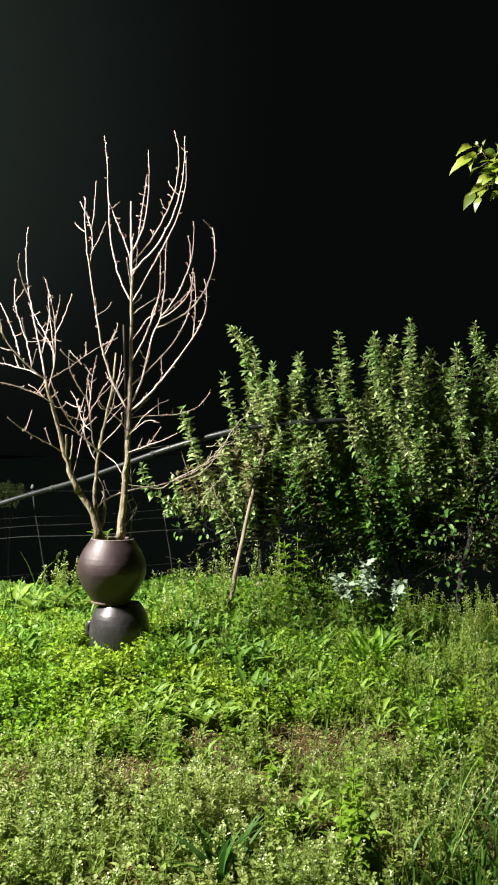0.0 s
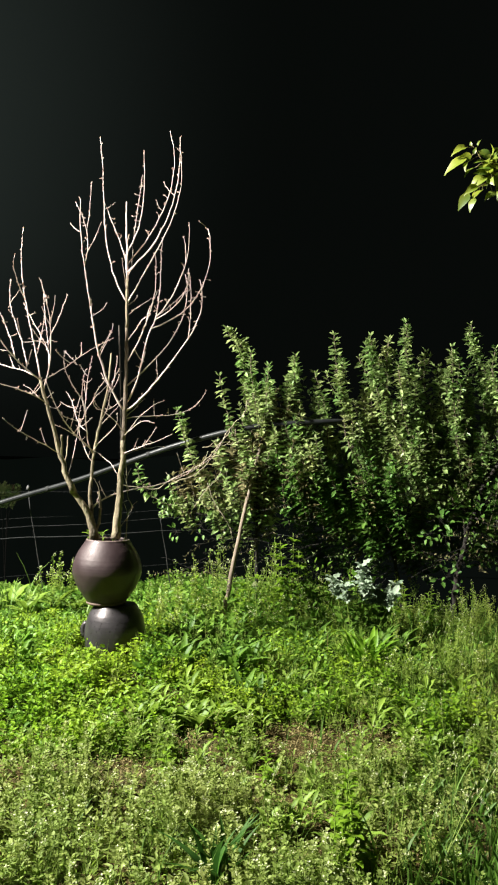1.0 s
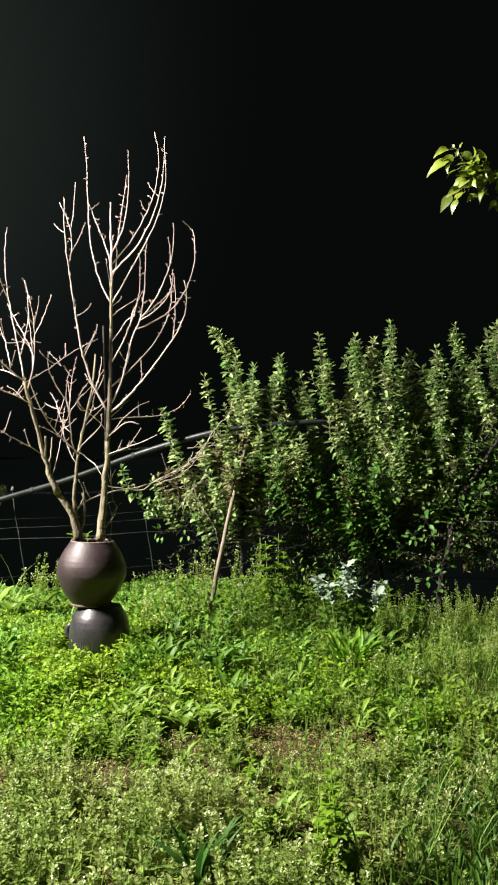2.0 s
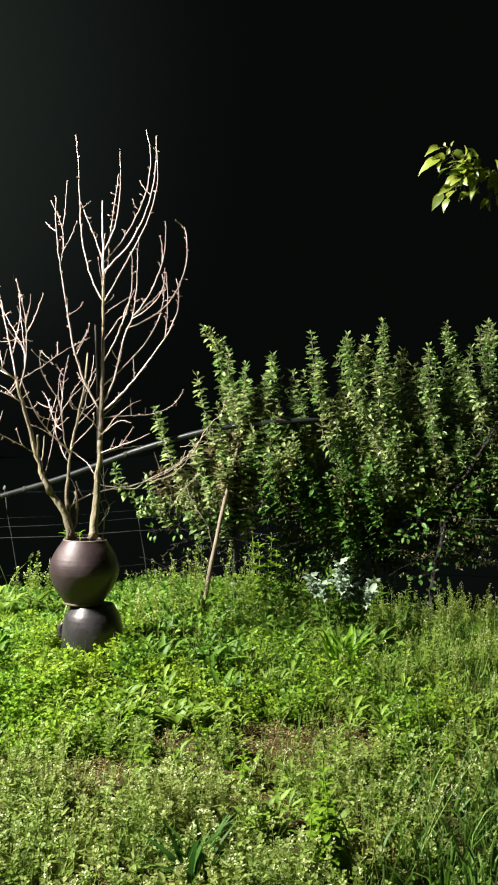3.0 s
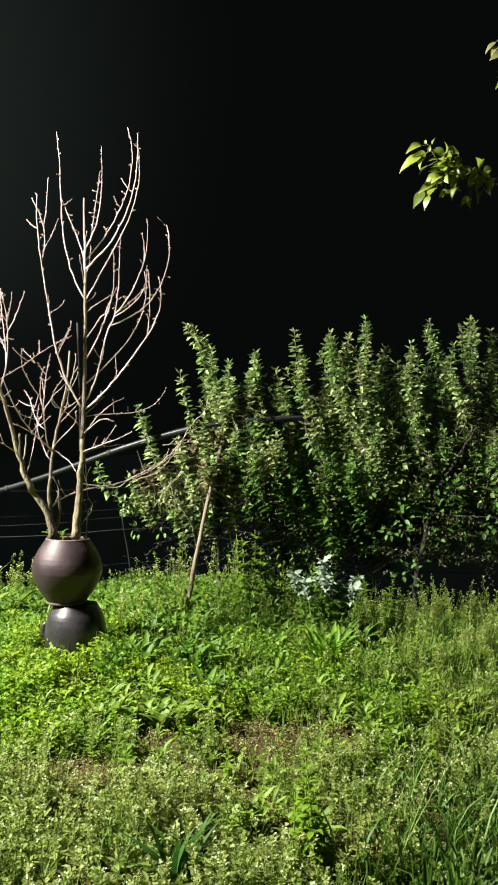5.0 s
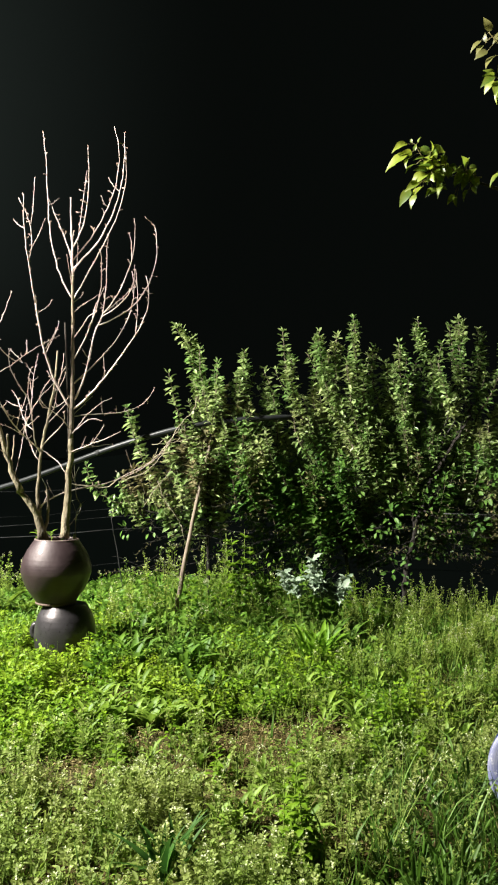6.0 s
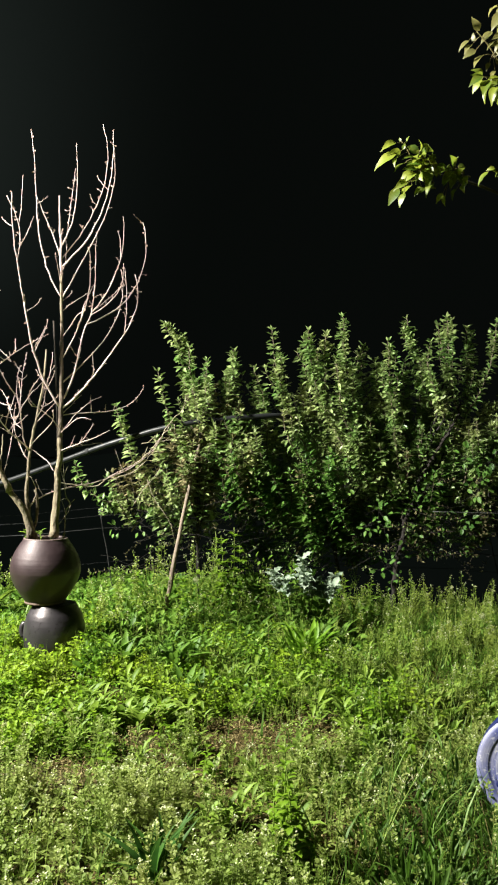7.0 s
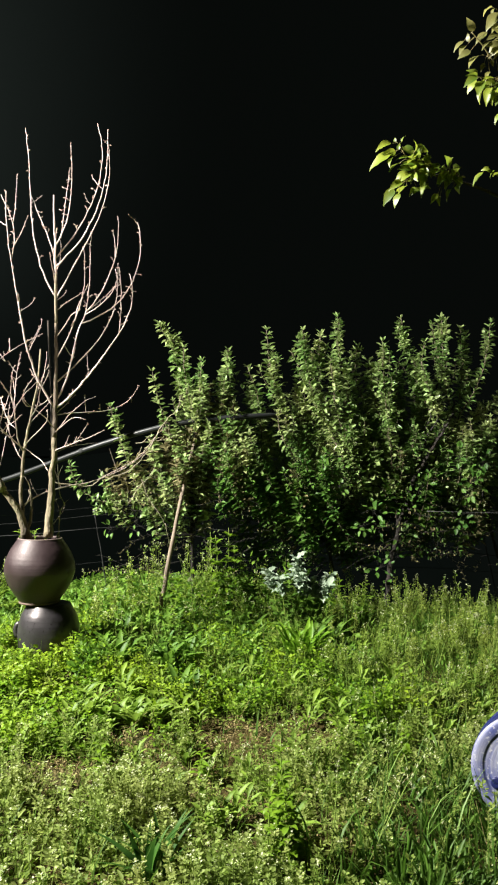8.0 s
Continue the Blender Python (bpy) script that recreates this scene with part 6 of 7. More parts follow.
def dandelion_clock(x, y, top, seed):
    """A round white seed head on a bare stalk."""
    rng = np.random.default_rng(seed)
    g = float(ground_z(x, y)) - 0.01
    plant = tagged(new("dandelion_clock"), "white fluffy dandelion seed head on a thin stalk", "weed", "dandelion clocks")
    plant.location = (x, y, g)
    head = np.array((0.0, 0.0, top - g))
    part("stalk", tube(bezier((0.03, 0.02, 0), (0.035, 0.02, head[2] * 0.4), head * 0.8, head, 10), 0.0022, 6), STALK, plant)
    fol = Foliage()
    d = unit(rng.normal(size=(110, 3)))
    r = rng.uniform(0.018, 0.026, (110, 1))
    fol.stalks(head + d * 0.003, head + d * r, 0.0004, 0)
    for turn in range(3):
        out = unit(np.cross(d, rng.normal(size=(110, 3))))
        fol.leaves(head + d * r - out * 0.005, out + d * 0.2, d, np.full(110, 0.011), np.full(110, 0.003), 0.1, 0.0, 0)
    part("seed_head", fol.mesh("seed_head", [PETAL]), None, plant, "fluffy white seed head")


for i, (x, y, top) in enumerate([(0.25, 7.1, 0.63), (2.57, 6.7, 0.28), (2.56, 6.9, 0.36)]):
    dandelion_clock(x, y, top, 760 + i)


def dry_vine():
    """A thin dead vine twisting up the pole."""
    path = catmull([(-0.737, 6.55, 0.99), (-0.731, 6.545, 1.15), (-0.721, 6.55, 1.234), (-0.697, 6.545, 1.272), (-0.728, 6.54, 1.338), (-0.739, 6.55, 1.421), (-0.746, 6.545, 1.525), (-0.753, 6.55, 1.621)], 6)
    vine = tagged(part("dry_vine", tube(path, np.linspace(0.004, 0.002, len(path)), 6, 0.2, 2), STRAW_STEM), "thin dry pale vine climbing the pole in the jar", "vine")
    for k, d in ((14, (0.05, 0.0, 0.06)), (22, (-0.07, 0.01, -0.03)), (9, (-0.03, -0.01, 0.10)), (33, (0.03, 0, 0.08))):
        a = path[k]
        part("tendril", tube(bezier(a, a + np.array(d) * 0.4 + (0, 0, 0.02), a + np.array(d) * 0.8, a + np.array(d), 7), 0.0018, 5), STRAW_STEM, vine)


dry_vine()


# ---- ground cover that nobody could count ----
def spread(rng, x0, x1, y0, y1, count):
    return rng.uniform(x0, x1, count), rng.uniform(y0, y1, count)


def dark_corner(x, y):
    """Where long grass crowds out the fine weeds."""
    return ease(0.72, 1.12, x + 0.15 * np.sin(4 * y)) * ease(4.65, 4.15, y + 0.15 * np.sin(5 * x))


def bare(x, y):
    """How bare the soil lies: 1 on the dug patch and the dry strip, 0 elsewhere."""
    patch = 0.8 * np.exp(-(((x - 0.86) / 0.27) ** 2 + ((y - 5.2) / 0.30) ** 2))
    strip = 1.0 * np.exp(-(((x + 0.78) / 0.62) ** 4 + ((y - 4.70 - 0.05 * np.sin(5 * x)) / 0.17) ** 2))
    band = 1.1 * np.exp(-(((x - 0.22) / 0.52) ** 4 + ((y - 5.17 - 0.05 * np.sin(7 * x)) / 0.13) ** 2))
    litter = 0.95 * np.exp(-(((x - 0.5) / 0.42) ** 2 + ((y - 4.93) / 0.25) ** 2))
    sparse = 0.72 * np.exp(-(((x - 0.45) / 0.42) ** 2 + ((y - 4.1) / 0.55) ** 2))
    return np.clip(patch + strip + band + litter + sparse, 0, 1)


def wavy(x, y, s=1.0):
    return 0.5 + 0.25 * np.sin(4.1 * s * x + 2.3 * s * y) + 0.25 * np.sin(3.3 * s * y - 5.2 * s * x + 1.3)


def clump(x, y):
    """Uneven growth in patches a hand or two wide, 0 to 1."""
    a = np.sin(9.1 * x + 3.7 * y + 0.8 * np.sin(5.3 * y)) + np.sin(7.7 * y - 6.1 * x + 1.9 + np.sin(4.1 * x)) + 0.7 * np.sin(15.3 * x - 11.9 * y + 0.5)
    return np.clip(0.5 + 0.24 * a, 0, 1)


def tussock(x, y):
    """Broad unevenness, half a metre across: thick tussocks and thin hollows, 0 to 1."""
    a = np.sin(5.1 * x + 2.3 * y + 1.1 * np.sin(3.1 * y)) + np.sin(6.3 * y - 3.7 * x + 0.7 + 1.2 * np.sin(2.9 * x)) + 0.7 * np.sin(10.7 * x + 7.3 * y + 2.0)
    return ease(0.1, 0.9, 0.5 + 0.27 * a)


def low_bank(x, y):
    """Shorter growth on the open bank towards the fence."""
    return 1 - 0.7 * ease(7.0, 8.2, y) * ease(-0.4, -1.0, x)


def floor_of(x, y):
    return np.stack([x, y, ground_z(x, y)], axis=1)


def off_jar(x, y):
    return (x - JAR[0]) ** 2 + (y - JAR[1]) ** 2 > 0.235 ** 2


def low_leaves(fol, rng, p, per, reach, height, size, mat=0, wide=0.75):
    """Low mats: round leaves at mixed heights on short stalks."""
    n = len(p) * per
    b = np.repeat(p, per, axis=0)
    h = np.repeat(height, per) * rng.uniform(0.25, 1.0, n)
    q = b + around(rng, n) * rng.uniform(0, reach, (n, 1))
    q[:, 2] += h
    d = around(rng, n) + np.stack([np.zeros(n), np.zeros(n), rng.uniform(-0.3, 0.7, n)], axis=1)
    up = np.array([0, 0, 1.0]) + rng.normal(0, 0.35, (n, 3))
    ln = size * rng.uniform(0.6, 1.25, n)
    fol.leaves(q, d, up, ln, ln * wide * rng.uniform(0.85, 1.15, n), 0.12, 0.2, mat)


def spires(fol, rng, p, height, pods=26, leaf=0.05, flower=0.6, pod=0.022):
    """Thin upright weeds: a few leaves at the foot, tiny pods up the stalk and white flowers on top."""
    n = len(p)
    lean = around(rng, n) * rng.uniform(0.02, 0.28, (n, 1))
    top = p + (lean + np.array([0, 0, 1.0])) * height[:, None]
    mid = p + (lean * 0.3 + np.array([0, 0, 0.5])) * height[:, None]
    fol.stalks(p, mid, 0.0022, 1)
    fol.stalks(mid, top, 0.0016, 1)
    k = n * pods
    t = rng.uniform(0.0, 1.0, k) ** 0.6
    b = np.repeat(mid, pods, axis=0) * (1 - t)[:, None] + np.repeat(top, pods, axis=0) * t[:, None]
    d = around(rng, k) + np.array([0, 0, 0.55])
    ln = pod * rng.uniform(0.6, 1.3, k)
    fol.leaves(b + unit(d) * 0.006, d, np.array([0, 0, 1.0]) + rng.normal(0, 0.5, (k, 3)), ln, ln * 0.8, 0.1, 0.0, 0)
    c = n * 7
    b = np.repeat(p, 7, axis=0)
    b[:, 2] += np.repeat(height, 7) * rng.uniform(0.0, 0.45, c)
    d = around(rng, c) + np.stack([np.zeros(c), np.zeros(c), rng.uniform(0.2, 1.2, c)], axis=1)
    ln = leaf * rng.uniform(0.5, 1.2, c)
    fol.leaves(b, d, np.array([0, 0, 1.0]) + rng.normal(0, 0.3, (c, 3)), ln, ln * 0.4, 0.2, 0.3, 0)
    pick = rng.random(n) < flower
    m = int(pick.sum()) * 9
    b = np.repeat(top[pick], 9, axis=0) + rng.normal(0, 0.008, (m, 3))
    ln = rng.uniform(0.006, 0.011, m)
    fol.leaves(b, around(rng, m) + np.array([0, 0, 0.4]), np.array([0, 0, 1.0]) + rng.normal(0, 0.5, (m, 3)), ln, ln * 0.9, 0.1, 0.0, 2)


def purses(fol, rng, p, height, pods=40, flower=0.8, pod=0.011):
    """Tall seeding weeds: a bare wiry stalk, small heart pods on fine threads all round it, a white tuft on top and a few side stalks."""
    n = len(p)
    lean = around(rng, n) * rng.uniform(0.02, 0.16, (n, 1))
    mid = p + (lean * 0.3 + np.array([0, 0, 0.45])) * height[:, None]
    top = p + (lean + np.array([0, 0, 1.0])) * height[:, None]
    fork = np.repeat(mid, 2, axis=0)
    tip = fork + (around(rng, 2 * n) * rng.uniform(0.15, 0.4, (2 * n, 1)) + np.array([0, 0, 1.0])) * (np.repeat(height, 2) * rng.uniform(0.2, 0.42, 2 * n))[:, None]
    fol.stalks(p, mid, 0.0026, 1)
    for a, b, count in ((mid, top, pods), (fork, tip, pods // 2)):
        fol.stalks(a, b, 0.0017, 1)
        k = len(a) * count
        t = np.tile(np.linspace(0.0, 0.97, count), len(a)) + rng.normal(0, 0.01, k)
        c = np.repeat(a, count, axis=0) * (1 - t)[:, None] + np.repeat(b, count, axis=0) * t[:, None]
        d = unit(around(rng, k) + np.array([0, 0, 0.45]))
        e = c + d * (0.022 * (1 - 0.6 * t) * rng.uniform(0.6, 1.2, k))[:, None]
        ln = pod * rng.uniform(0.7, 1.3, k)
        fol.leaves(e, d, around(rng, k) + np.array([0, 0, 0.6]), ln, ln * 0.95, 0.1, 0.0, 0)
        pick = np.repeat(b[rng.random(len(b)) < flower], 10, axis=0)
        pick = pick + rng.normal(0, 0.009, pick.shape)
        ln = rng.uniform(0.006, 0.012, len(pick))
        fol.leaves(pick, around(rng, len(pick)) + np.array([0, 0, 0.5]), np.array([0, 0, 1.0]) + rng.normal(0, 0.5, pick.shape), ln, ln * 0.9, 0.1, 0.0, 2)
    c = n * 6
    b = np.repeat(p, 6, axis=0)
    b[:, 2] += np.repeat(height, 6) * rng.uniform(0.0, 0.5, c)
    d = around(rng, c) + np.stack([np.zeros(c), np.zeros(c), rng.uniform(0.3, 1.5, c)], axis=1)
    ln = 0.065 * rng.uniform(0.5, 1.2, c)
    fol.leaves(b, d, np.array([0, 0, 1.0]) + rng.normal(0, 0.3, (c, 3)), ln, ln * 0.32, 0.2, 0.3, 0)


def mounds(fol, rng, x, y, radius, height, per, size, wide, lift=(-0.2, 1.0)):
    """Small leafy plants: domes of leaves that face outwards, with dark gaps between."""
    n = len(x) * per
    p = np.repeat(floor_of(x, y), per, axis=0)
    big, tall = np.repeat(radius, per), np.repeat(height, per)
    f = np.sqrt(rng.uniform(0, 1, n))
    out = around(rng, n)
    q = p + out * (f * big)[:, None]
    q[:, 2] += tall * (1 - 0.75 * f * f) * rng.uniform(0.35, 1.0, n)
    d = out * (0.4 + f)[:, None] + around(rng, n) * 0.6
    d[:, 2] += rng.uniform(lift[0], lift[1], n)
    up = np.array([0, 0, 1.0]) + out * 0.3 + rng.normal(0, 0.35, (n, 3))
    ln = np.repeat(size * rng.uniform(0.75, 1.25, len(x)), per) * rng.uniform(0.65, 1.2, n)
    fol.leaves(q, d, up, ln, ln * wide * rng.uniform(0.85, 1.15, n), 0.14, 0.25, 0)
    k = max(3, per // 5)
    b = np.repeat(floor_of(x, y), k, axis=0)
    t = b + around(rng, len(b)) * (np.repeat(radius, k) * rng.uniform(0.1, 0.9, len(b)))[:, None]
    t[:, 2] += np.repeat(height, k) * rng.uniform(0.4, 0.95, len(b))
    fol.stalks(b, t, 0.0016, 1)


def sown(rng, x0, x1, y0, y1, count, chance):
    x, y = spread(rng, x0, x1, y0, y1, count)
    w = 0.25 * np.sin(3.7 * x + 1.1 * y) + 0.2 * np.sin(5.1 * y - 2.3 * x)
    rim = ease(x0, x0 + 0.7, x + w) * ease(x1, x1 - 0.7, x + w)
    if y0 < 3.5:
        rim = rim * ease(y0, y0 + 0.7, y + w)
    keep = (rng.random(count) < chance(x, y) * rim) & off_jar(x, y)
    return x[keep], y[keep]


def build_cover():
    rng = np.random.default_rng(5)
    # clover mat round the jars
    x, y = sown(rng, -3.5, 1.7, 4.85, 7.7, 5200, lambda x, y: (1 - 1.3 * bare(x, y)) * ease(4.7, 5.1, y + 0.5 * (clump(x, y) - 0.5) - 0.25 * ease(-0.4, 0.0, x)) * ease(1.45, 0.6, x + 0.5 * wavy(x, y) - 0.25 - 0.35 * ease(6.4, 5.9, y)) * (0.3 + 0.7 * tussock(x + 0.3, y)))
    fol = Foliage()
    n = len(x)
    foot = 0.11 * np.exp(-((x - JAR[0]) ** 2 + (y - JAR[1]) ** 2) / 0.2)
    mounds(fol, rng, x, y, rng.uniform(0.04, 0.09, n), (0.03 + foot + 0.08 * clump(x, y) + 0.09 * tussock(x + 0.3, y)) * rng.uniform(0.7, 1.5, n) * low_bank(x, y), 34, 0.030, 0.75)
    a = rng.uniform(0, 2 * np.pi, 170)
    r = rng.uniform(0.25, 0.44, 170)
    x, y = JAR[0] + 0.03 + r * np.cos(a), JAR[1] + r * np.sin(a)
    mounds(fol, rng, x, y, rng.uniform(0.04, 0.08, 170), rng.uniform(0.08, 0.165, 170), 34, 0.029, 0.7)
    stuff("clover_mat", fol, [CLOVER, STALK], "bright green low clover covering the soil", "clover")
    # darker, lusher plants: behind the jar, along the hedge and at the far edge
    x, y = sown(rng, -4.2, 4.6, 5.2, 9.6, 5300, lambda x, y: np.clip(ease(-0.9, -1.7, x) * ease(5.0, 6.0, y) + ease(6.6, 7.3, y) * 0.8 + 0.75 * ease(-0.7, -0.4, x) * ease(5.9, 6.3, y) * ease(1.6, 1.2, x), 0, 1) * (1 - ease(7.5, 7.9, y) * ease(0.9, 1.5, x)))
    fol = Foliage()
    n = len(x)
    mounds(fol, rng, x, y, rng.uniform(0.05, 0.12, n), (0.10 + 0.05 * ease(6.4, 8.0, y) * ease(-1.2, 0.0, x) - 0.075 * ease(-0.6, -1.1, x) * ease(6.9, 8.0, y) + 0.17 * np.exp(-((x + 0.15) / 0.5) ** 2 - ((y - 6.3) / 0.35) ** 2) + 0.27 * np.exp(-((x - 0.8) / 0.8) ** 2 - ((y - 7.5) / 0.4) ** 2)) * (1 - 0.7 * ease(1.6, 2.1, x)) * rng.uniform(0.6, 1.7, n), 26, 0.058, 0.55, (0.0, 1.5))
    x, y = sown(rng, 0.2, 3.4, 2.6, 7.4, 2600, lambda x, y: 0.35 * ease(1.0, 1.6, x) * ease(4.8, 5.4, y))
    n = len(x)
    mounds(fol, rng, x, y, rng.uniform(0.05, 0.10, n), rng.uniform(0.04, 0.15, n) * (0.5 + clump(x, y)), 18, 0.042, 0.42, (0.3, 2.0))
    stuff("lush_weeds", fol, [LUSH, STALK], "dark green leafy weeds crowding below the hedge", "weeds")
    # small weeds everywhere
    x, y = sown(rng, -3.2, 3.9, 1.9, 8.2, 11800, lambda x, y: (1 - 0.93 * bare(x, y)) * (0.25 + 0.75 * clump(x, y)) * (0.25 + 0.75 * tussock(x, y)) * (1 - 0.75 * ease(0.9, 0.2, x + 0.4 * wavy(x, y, 1.2)) * ease(4.8, 5.2, y)) * (1 - 0.93 * dark_corner(x, y)) * (1 - 0.75 * ease(6.5, 6.9, y) * ease(1.5, 1.1, x)) * (1 - 0.5 * ease(4.8, 4.4, y) * ease(0.8, 0.3, x)))
    fol = Foliage()
    n = len(x)
    mounds(fol, rng, x, y, rng.uniform(0.03, 0.08, n), (0.02 + 0.07 * clump(x, y) + 0.09 * tussock(x, y)) * rng.uniform(0.6, 1.5, n) * low_bank(x, y), 20, 0.029, 0.45, (0.1, 1.8))
    stuff("small_weeds", fol, [WEED, STALK], "fine olive green weeds over the plot", "weeds")
    # seedlings between them
    x, y = sown(rng, -3.2, 3.6, 2.0, 8.0, 20500, lambda x, y: (1 - 0.86 * bare(x, y)) * (0.35 + 0.65 * tussock(x, y)) * (1 - 0.93 * dark_corner(x, y)))
    fol = Foliage()
    low_leaves(fol, rng, floor_of(x, y), 7, 0.05, 0.02 + 0.035 * wavy(x, y, 2.6), 0.024, 0, 0.55)
    stuff("seedlings", fol, [WEED], "tiny green seedlings over the soil", "weeds")
    # fine upright grass
    x, y = sown(rng, -2.8, 3.4, 2.0, 7.6, 23500, lambda x, y: (1 - 1.1 * bare(x, y)) * (1 - 0.75 * ease(6.5, 6.9, y) * ease(1.5, 1.1, x)) * (1 - 0.9 * dark_corner(x, y)) * (1 - 0.85 * ease(0.9, 0.1, x) * ease(4.8, 5.2, y)) * (0.2 + 0.8 * clump(x, y)) * (0.4 + 0.6 * tussock(x, y)))
    fol = Foliage()
    n = len(x)
    fol.blades(floor_of(x, y), around(rng, n), (0.06 + 0.10 * ease(5.0, 7.0, y) + 0.12 * clump(x, y)) * rng.uniform(0.6, 1.5, n), rng.uniform(0.0025, 0.0055, n), rng.uniform(0.01, 0.22, n))
    stuff("fine_grass", fol, [STALK], "fine pale green upright grass", "grass")
    # thin flowering weeds in front
    x, y = sown(rng, -2.5, 2.9, 2.0, 4.95, 12500, lambda x, y: (1 - 1.3 * bare(x, y)) * (1 - 0.85 * dark_corner(x, y)) * (0.15 + 0.85 * clump(x, y)) * (0.3 + 0.7 * tussock(x, y)))
    fol = Foliage()
    spires(fol, rng, floor_of(x, y), (0.06 + 0.11 * clump(x, y) + 0.09 * tussock(x, y)) * rng.uniform(0.6, 1.35, len(x)), 24, 0.055, 0.5, 0.017)
    stuff("flowering_weeds", fol, [HAZE, STALK, PETAL], "thin weeds with tiny white flowers and seed pods", "weeds")
    # taller stand before the hedge
    x, y = sown(rng, -0.1, 4.2, 5.0, 7.75, 1250, lambda x, y: (1 - 1.2 * bare(x, y)) * (0.04 + 0.96 * ease(0.75, 1.5, x + 0.35 * wavy(x, y))) * (1 - 0.85 * np.exp(-((x - 1.55) / 0.55) ** 2 - ((y - 5.2) / 0.3) ** 2)) * (1 - 0.95 * np.exp(-((x - 1.0) / 0.25) ** 2 - ((y - 6.15) / 0.3) ** 2)) * (0.35 + 0.65 * clump(x, y)) * (0.3 + 0.7 * tussock(x, y)) * (1 - 0.45 * ease(6.6, 7.2, y)) * (1 - 0.9 * np.exp(-((x - 1.0) / 0.4) ** 2 - ((y - 6.75) / 0.4) ** 2)))
    fol = Foliage()
    h = (0.15 + 0.15 * ease(5.2, 7.4, y)) * (0.7 + 0.5 * clump(x, y)) * rng.uniform(0.65, 1.3, len(x)) * np.where(rng.random(len(x)) < 0.10, 1.5, 1.0)
    purses(fol, rng, floor_of(x, y), h, 38, 0.6, 0.013)
    stuff("tall_weeds", fol, [PURSE, STALK, PETAL], "tall seeding weeds standing before the hedge", "weeds")
    x, y = sown(rng, -1.0, 1.5, 7.1, 7.8, 120, lambda x, y: ease(-0.9, -0.35, x) * ease(1.2, 0.7, x) * (0.2 + 0.8 * clump(1.3 * x, y)))
    fol = Foliage()
    purses(fol, rng, floor_of(x, y), (0.40 + 0.32 * ease(-0.6, -0.1, x) * ease(0.9, 0.5, x)) * rng.uniform(0.4, 1.2, len(x)), 26, 0.9, 0.015)
    x, y = sown(rng, -1.0, 1.0, 6.95, 7.3, 70, lambda x, y: 0.6 + 0 * x)
    purses(fol, rng, floor_of(x, y), rng.uniform(0.15, 0.36, len(x)), 34, 0.9, 0.013)
    x, y = sown(rng, -3.2, 4.0, 6.9, 8.1, 210, lambda x, y: 0.1 + 0.22 * ease(-0.75, -0.1, x) + 0.5 * ease(1.2, 1.8, x) * ease(7.8, 7.4, y))
    purses(fol, rng, floor_of(x, y), rng.uniform(0.2, 0.5, len(x)), 36, 0.8, 0.013)
    x, y = spread(rng, -1.7, -1.15, 7.6, 8.1, 9)
    purses(fol, rng, floor_of(x, y), rng.uniform(0.3, 0.55, 9), 30, 0.9, 0.016)
    stuff("hedge_foot_weeds", fol, [PURSE, STALK, PETAL], "wiry upright seeding weeds at the foot of the hedge", "weeds")
    # grass blades all over
    x, y = sown(rng, -3.6, 4.2, 2.0, 8.6, 14000, lambda x, y: (1 - 0.85 * bare(x, y)) * (1 - 0.6 * dark_corner(x, y)) * (0.22 + 0.78 * ease(0.0, 1.2, x)))
    fol = Foliage()
    n = len(x)
    fol.blades(floor_of(x, y), around(rng, n), rng.uniform(0.08, 0.27, n) * low_bank(x, y), rng.uniform(0.003, 0.007, n), rng.uniform(0.05, 0.4, n))
    x, y = sown(rng, 0.3, 2.8, 2.2, 5.0, 1900, lambda x, y: dark_corner(x, y))
    n = len(x)
    fol.blades(floor_of(x, y), around(rng, n), rng.uniform(0.12, 0.34, n), rng.uniform(0.004, 0.009, n), rng.uniform(0.15, 0.5, n))
    x, y = sown(rng, 0.2, 3.0, 2.2, 5.0, 1100, lambda x, y: dark_corner(x, y) * (0.3 + 0.7 * clump(x, y)))
    n = len(x)
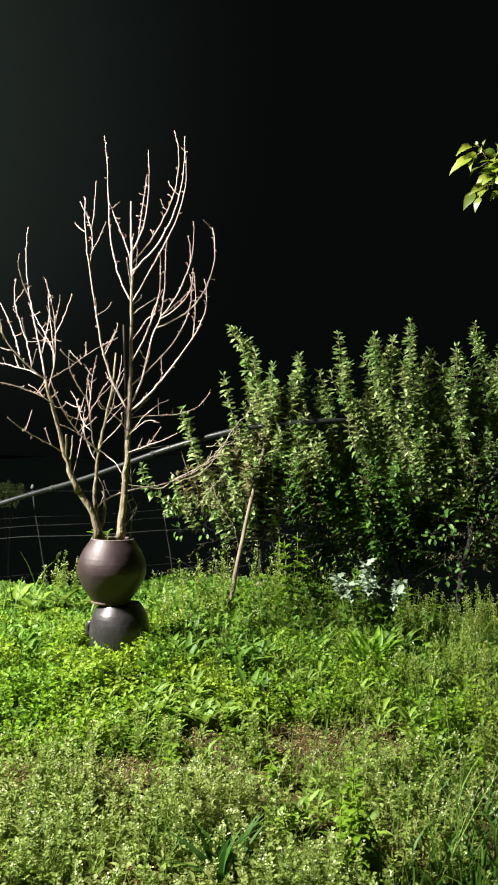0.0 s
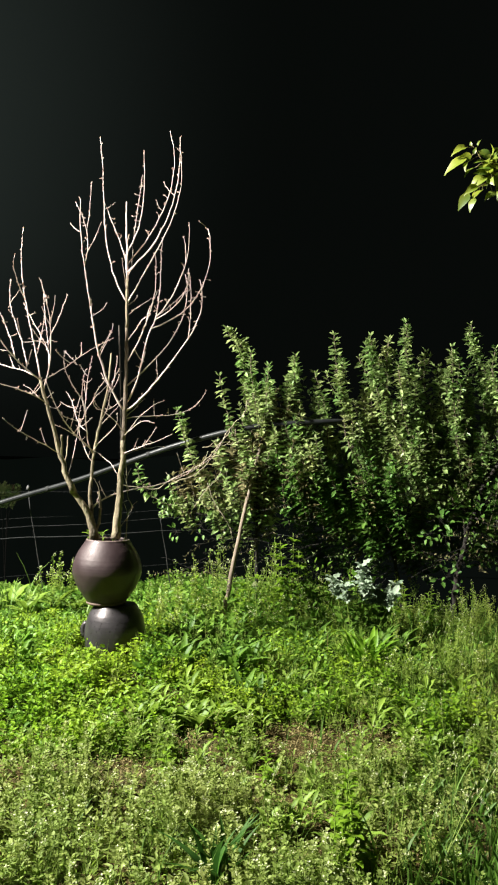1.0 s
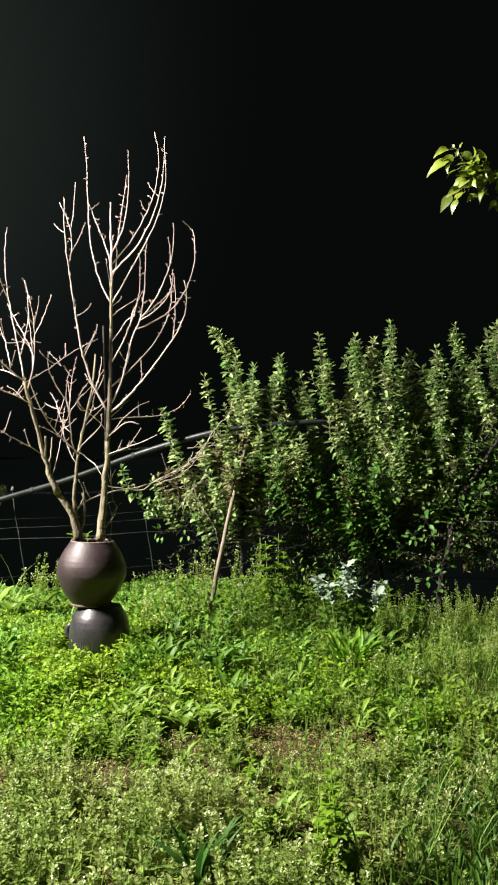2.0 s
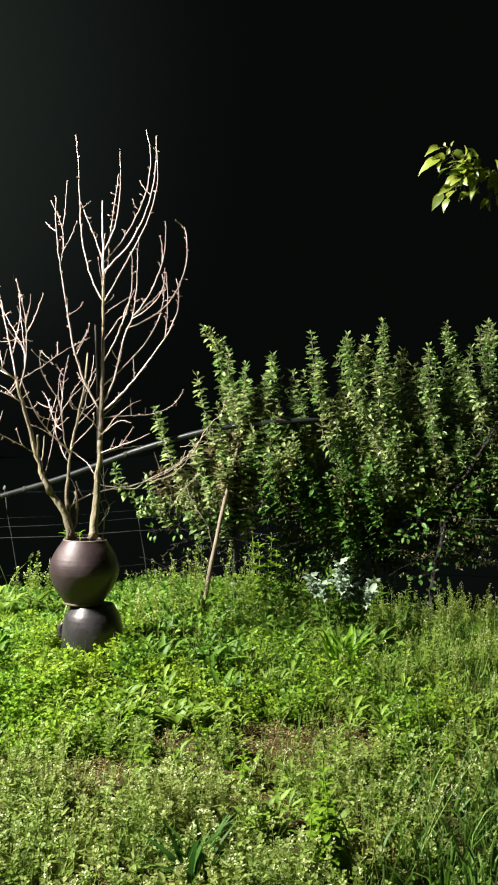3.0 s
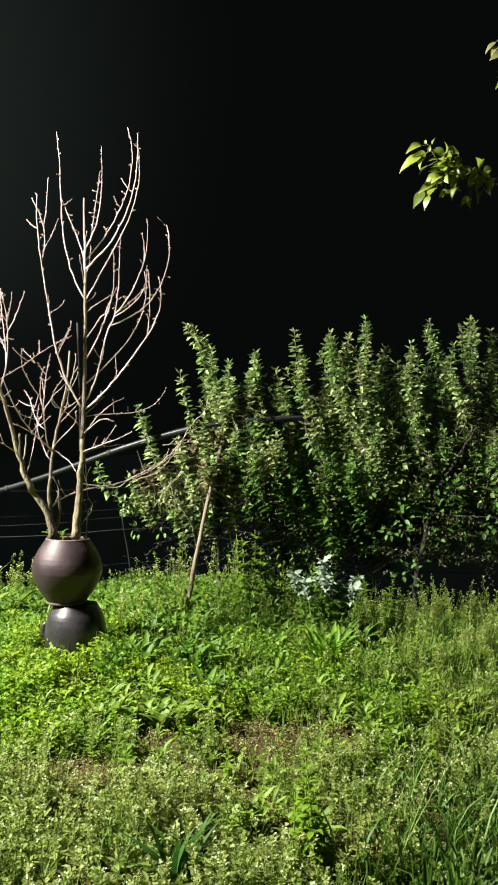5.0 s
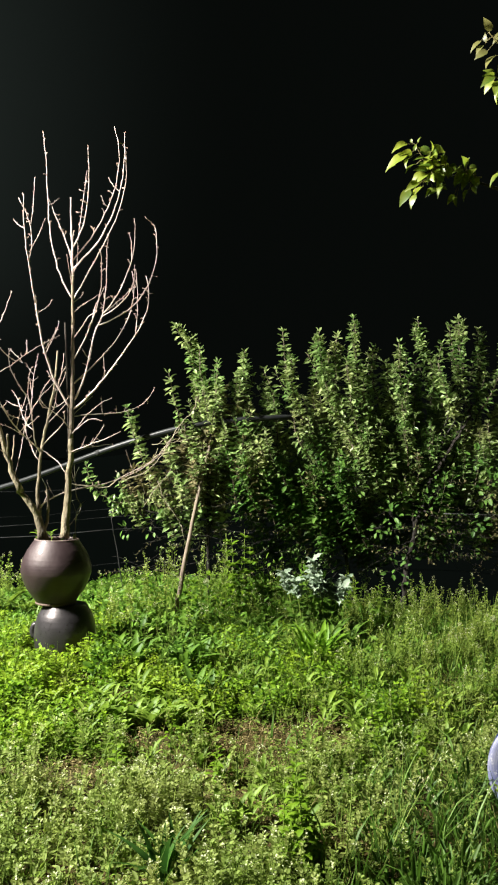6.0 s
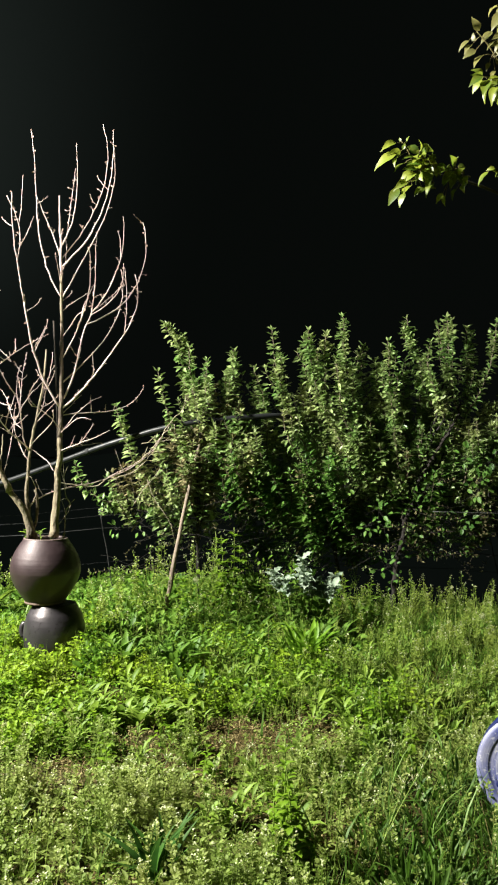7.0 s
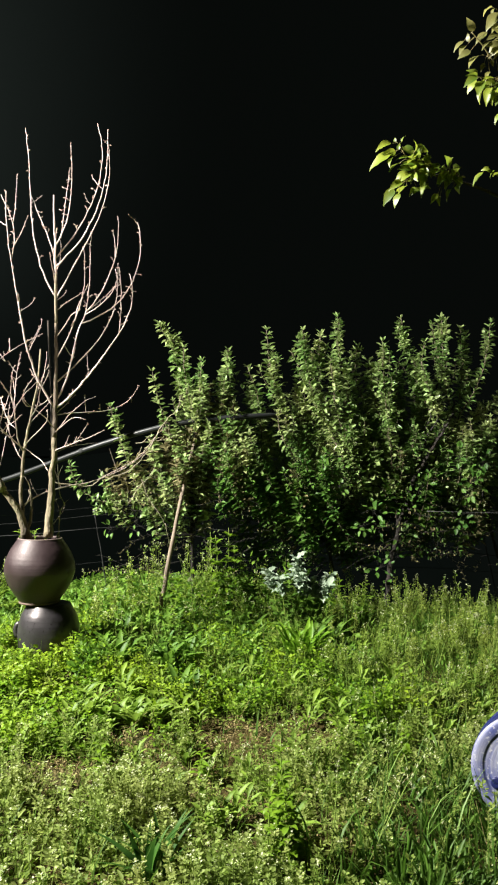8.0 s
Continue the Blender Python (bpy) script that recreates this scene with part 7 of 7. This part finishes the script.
    mounds(fol, rng, x, y, rng.uniform(0.05, 0.11, n), rng.uniform(0.05, 0.2, n) * (0.4 + clump(x, y)), 12, 0.075, 0.26, (0.8, 3.5))
    stuff("grass", fol, [GRASS, GRASS], "loose green grass blades among the weeds", "grass")
    # rough grass outside the plot
    x, y = spread(rng, -9, 9, -5, 9.6, 70000)
    w = rng.normal(0, 0.3, len(x))
    keep = ((x + w < -2.1 + 0.5 * wavy(x, y)) | (x + w > 2.9) | (y + w < 3.0)) & ((x < 1.0) | (y < 7.2))
    x, y = x[keep], y[keep]
    fol = Foliage()
    n = len(x)
    fol.blades(floor_of(x, y), around(rng, n), rng.uniform(0.1, 0.3, n) * low_bank(x, y), rng.uniform(0.008, 0.016, n), rng.uniform(0.1, 0.5, n))
    stuff("rough_grass", fol, [GRASS], "rough short grass around the plot", "grass")
    # dry stalks and litter on the bare soil
    x, y = sown(rng, -2.4, 2.7, 2.7, 6.2, 9800, lambda x, y: 0.12 + 0.88 * bare(x, y) + 0.2 * ease(4.8, 4.4, y) * clump(y, x))
    n = len(x)
    fol = Foliage()
    fol.blades(floor_of(x, y) + np.array([0, 0, 0.006]), around(rng, n), rng.uniform(0.02, 0.09, n), rng.uniform(0.002, 0.005, n), rng.uniform(0.4, 0.9, n))
    low_leaves(fol, rng, floor_of(x, y), 4, 0.05, np.full(n, 0.03), 0.013)
    x, y = sown(rng, -2.0, 2.4, 2.9, 7.0, 150, lambda x, y: 0.6 + 0.4 * bare(x, y))
    foot = floor_of(x, y)
    h = rng.uniform(0.1, 0.3, len(x))[:, None]
    lean = around(rng, len(x)) * rng.uniform(0.2, 1.4, (len(x), 1)) + np.array([0, 0, 1.0])
    mid = foot + unit(lean) * h * 0.5
    fol.stalks(foot, mid, 0.0022, 0)
    fol.stalks(mid, mid + unit(lean + around(rng, len(x)) * 0.15) * h * 0.5, 0.0016, 0)
    stuff("dry_litter", fol, [STRAW], "dry straw and dead leaves on bare soil", "litter")


build_cover()
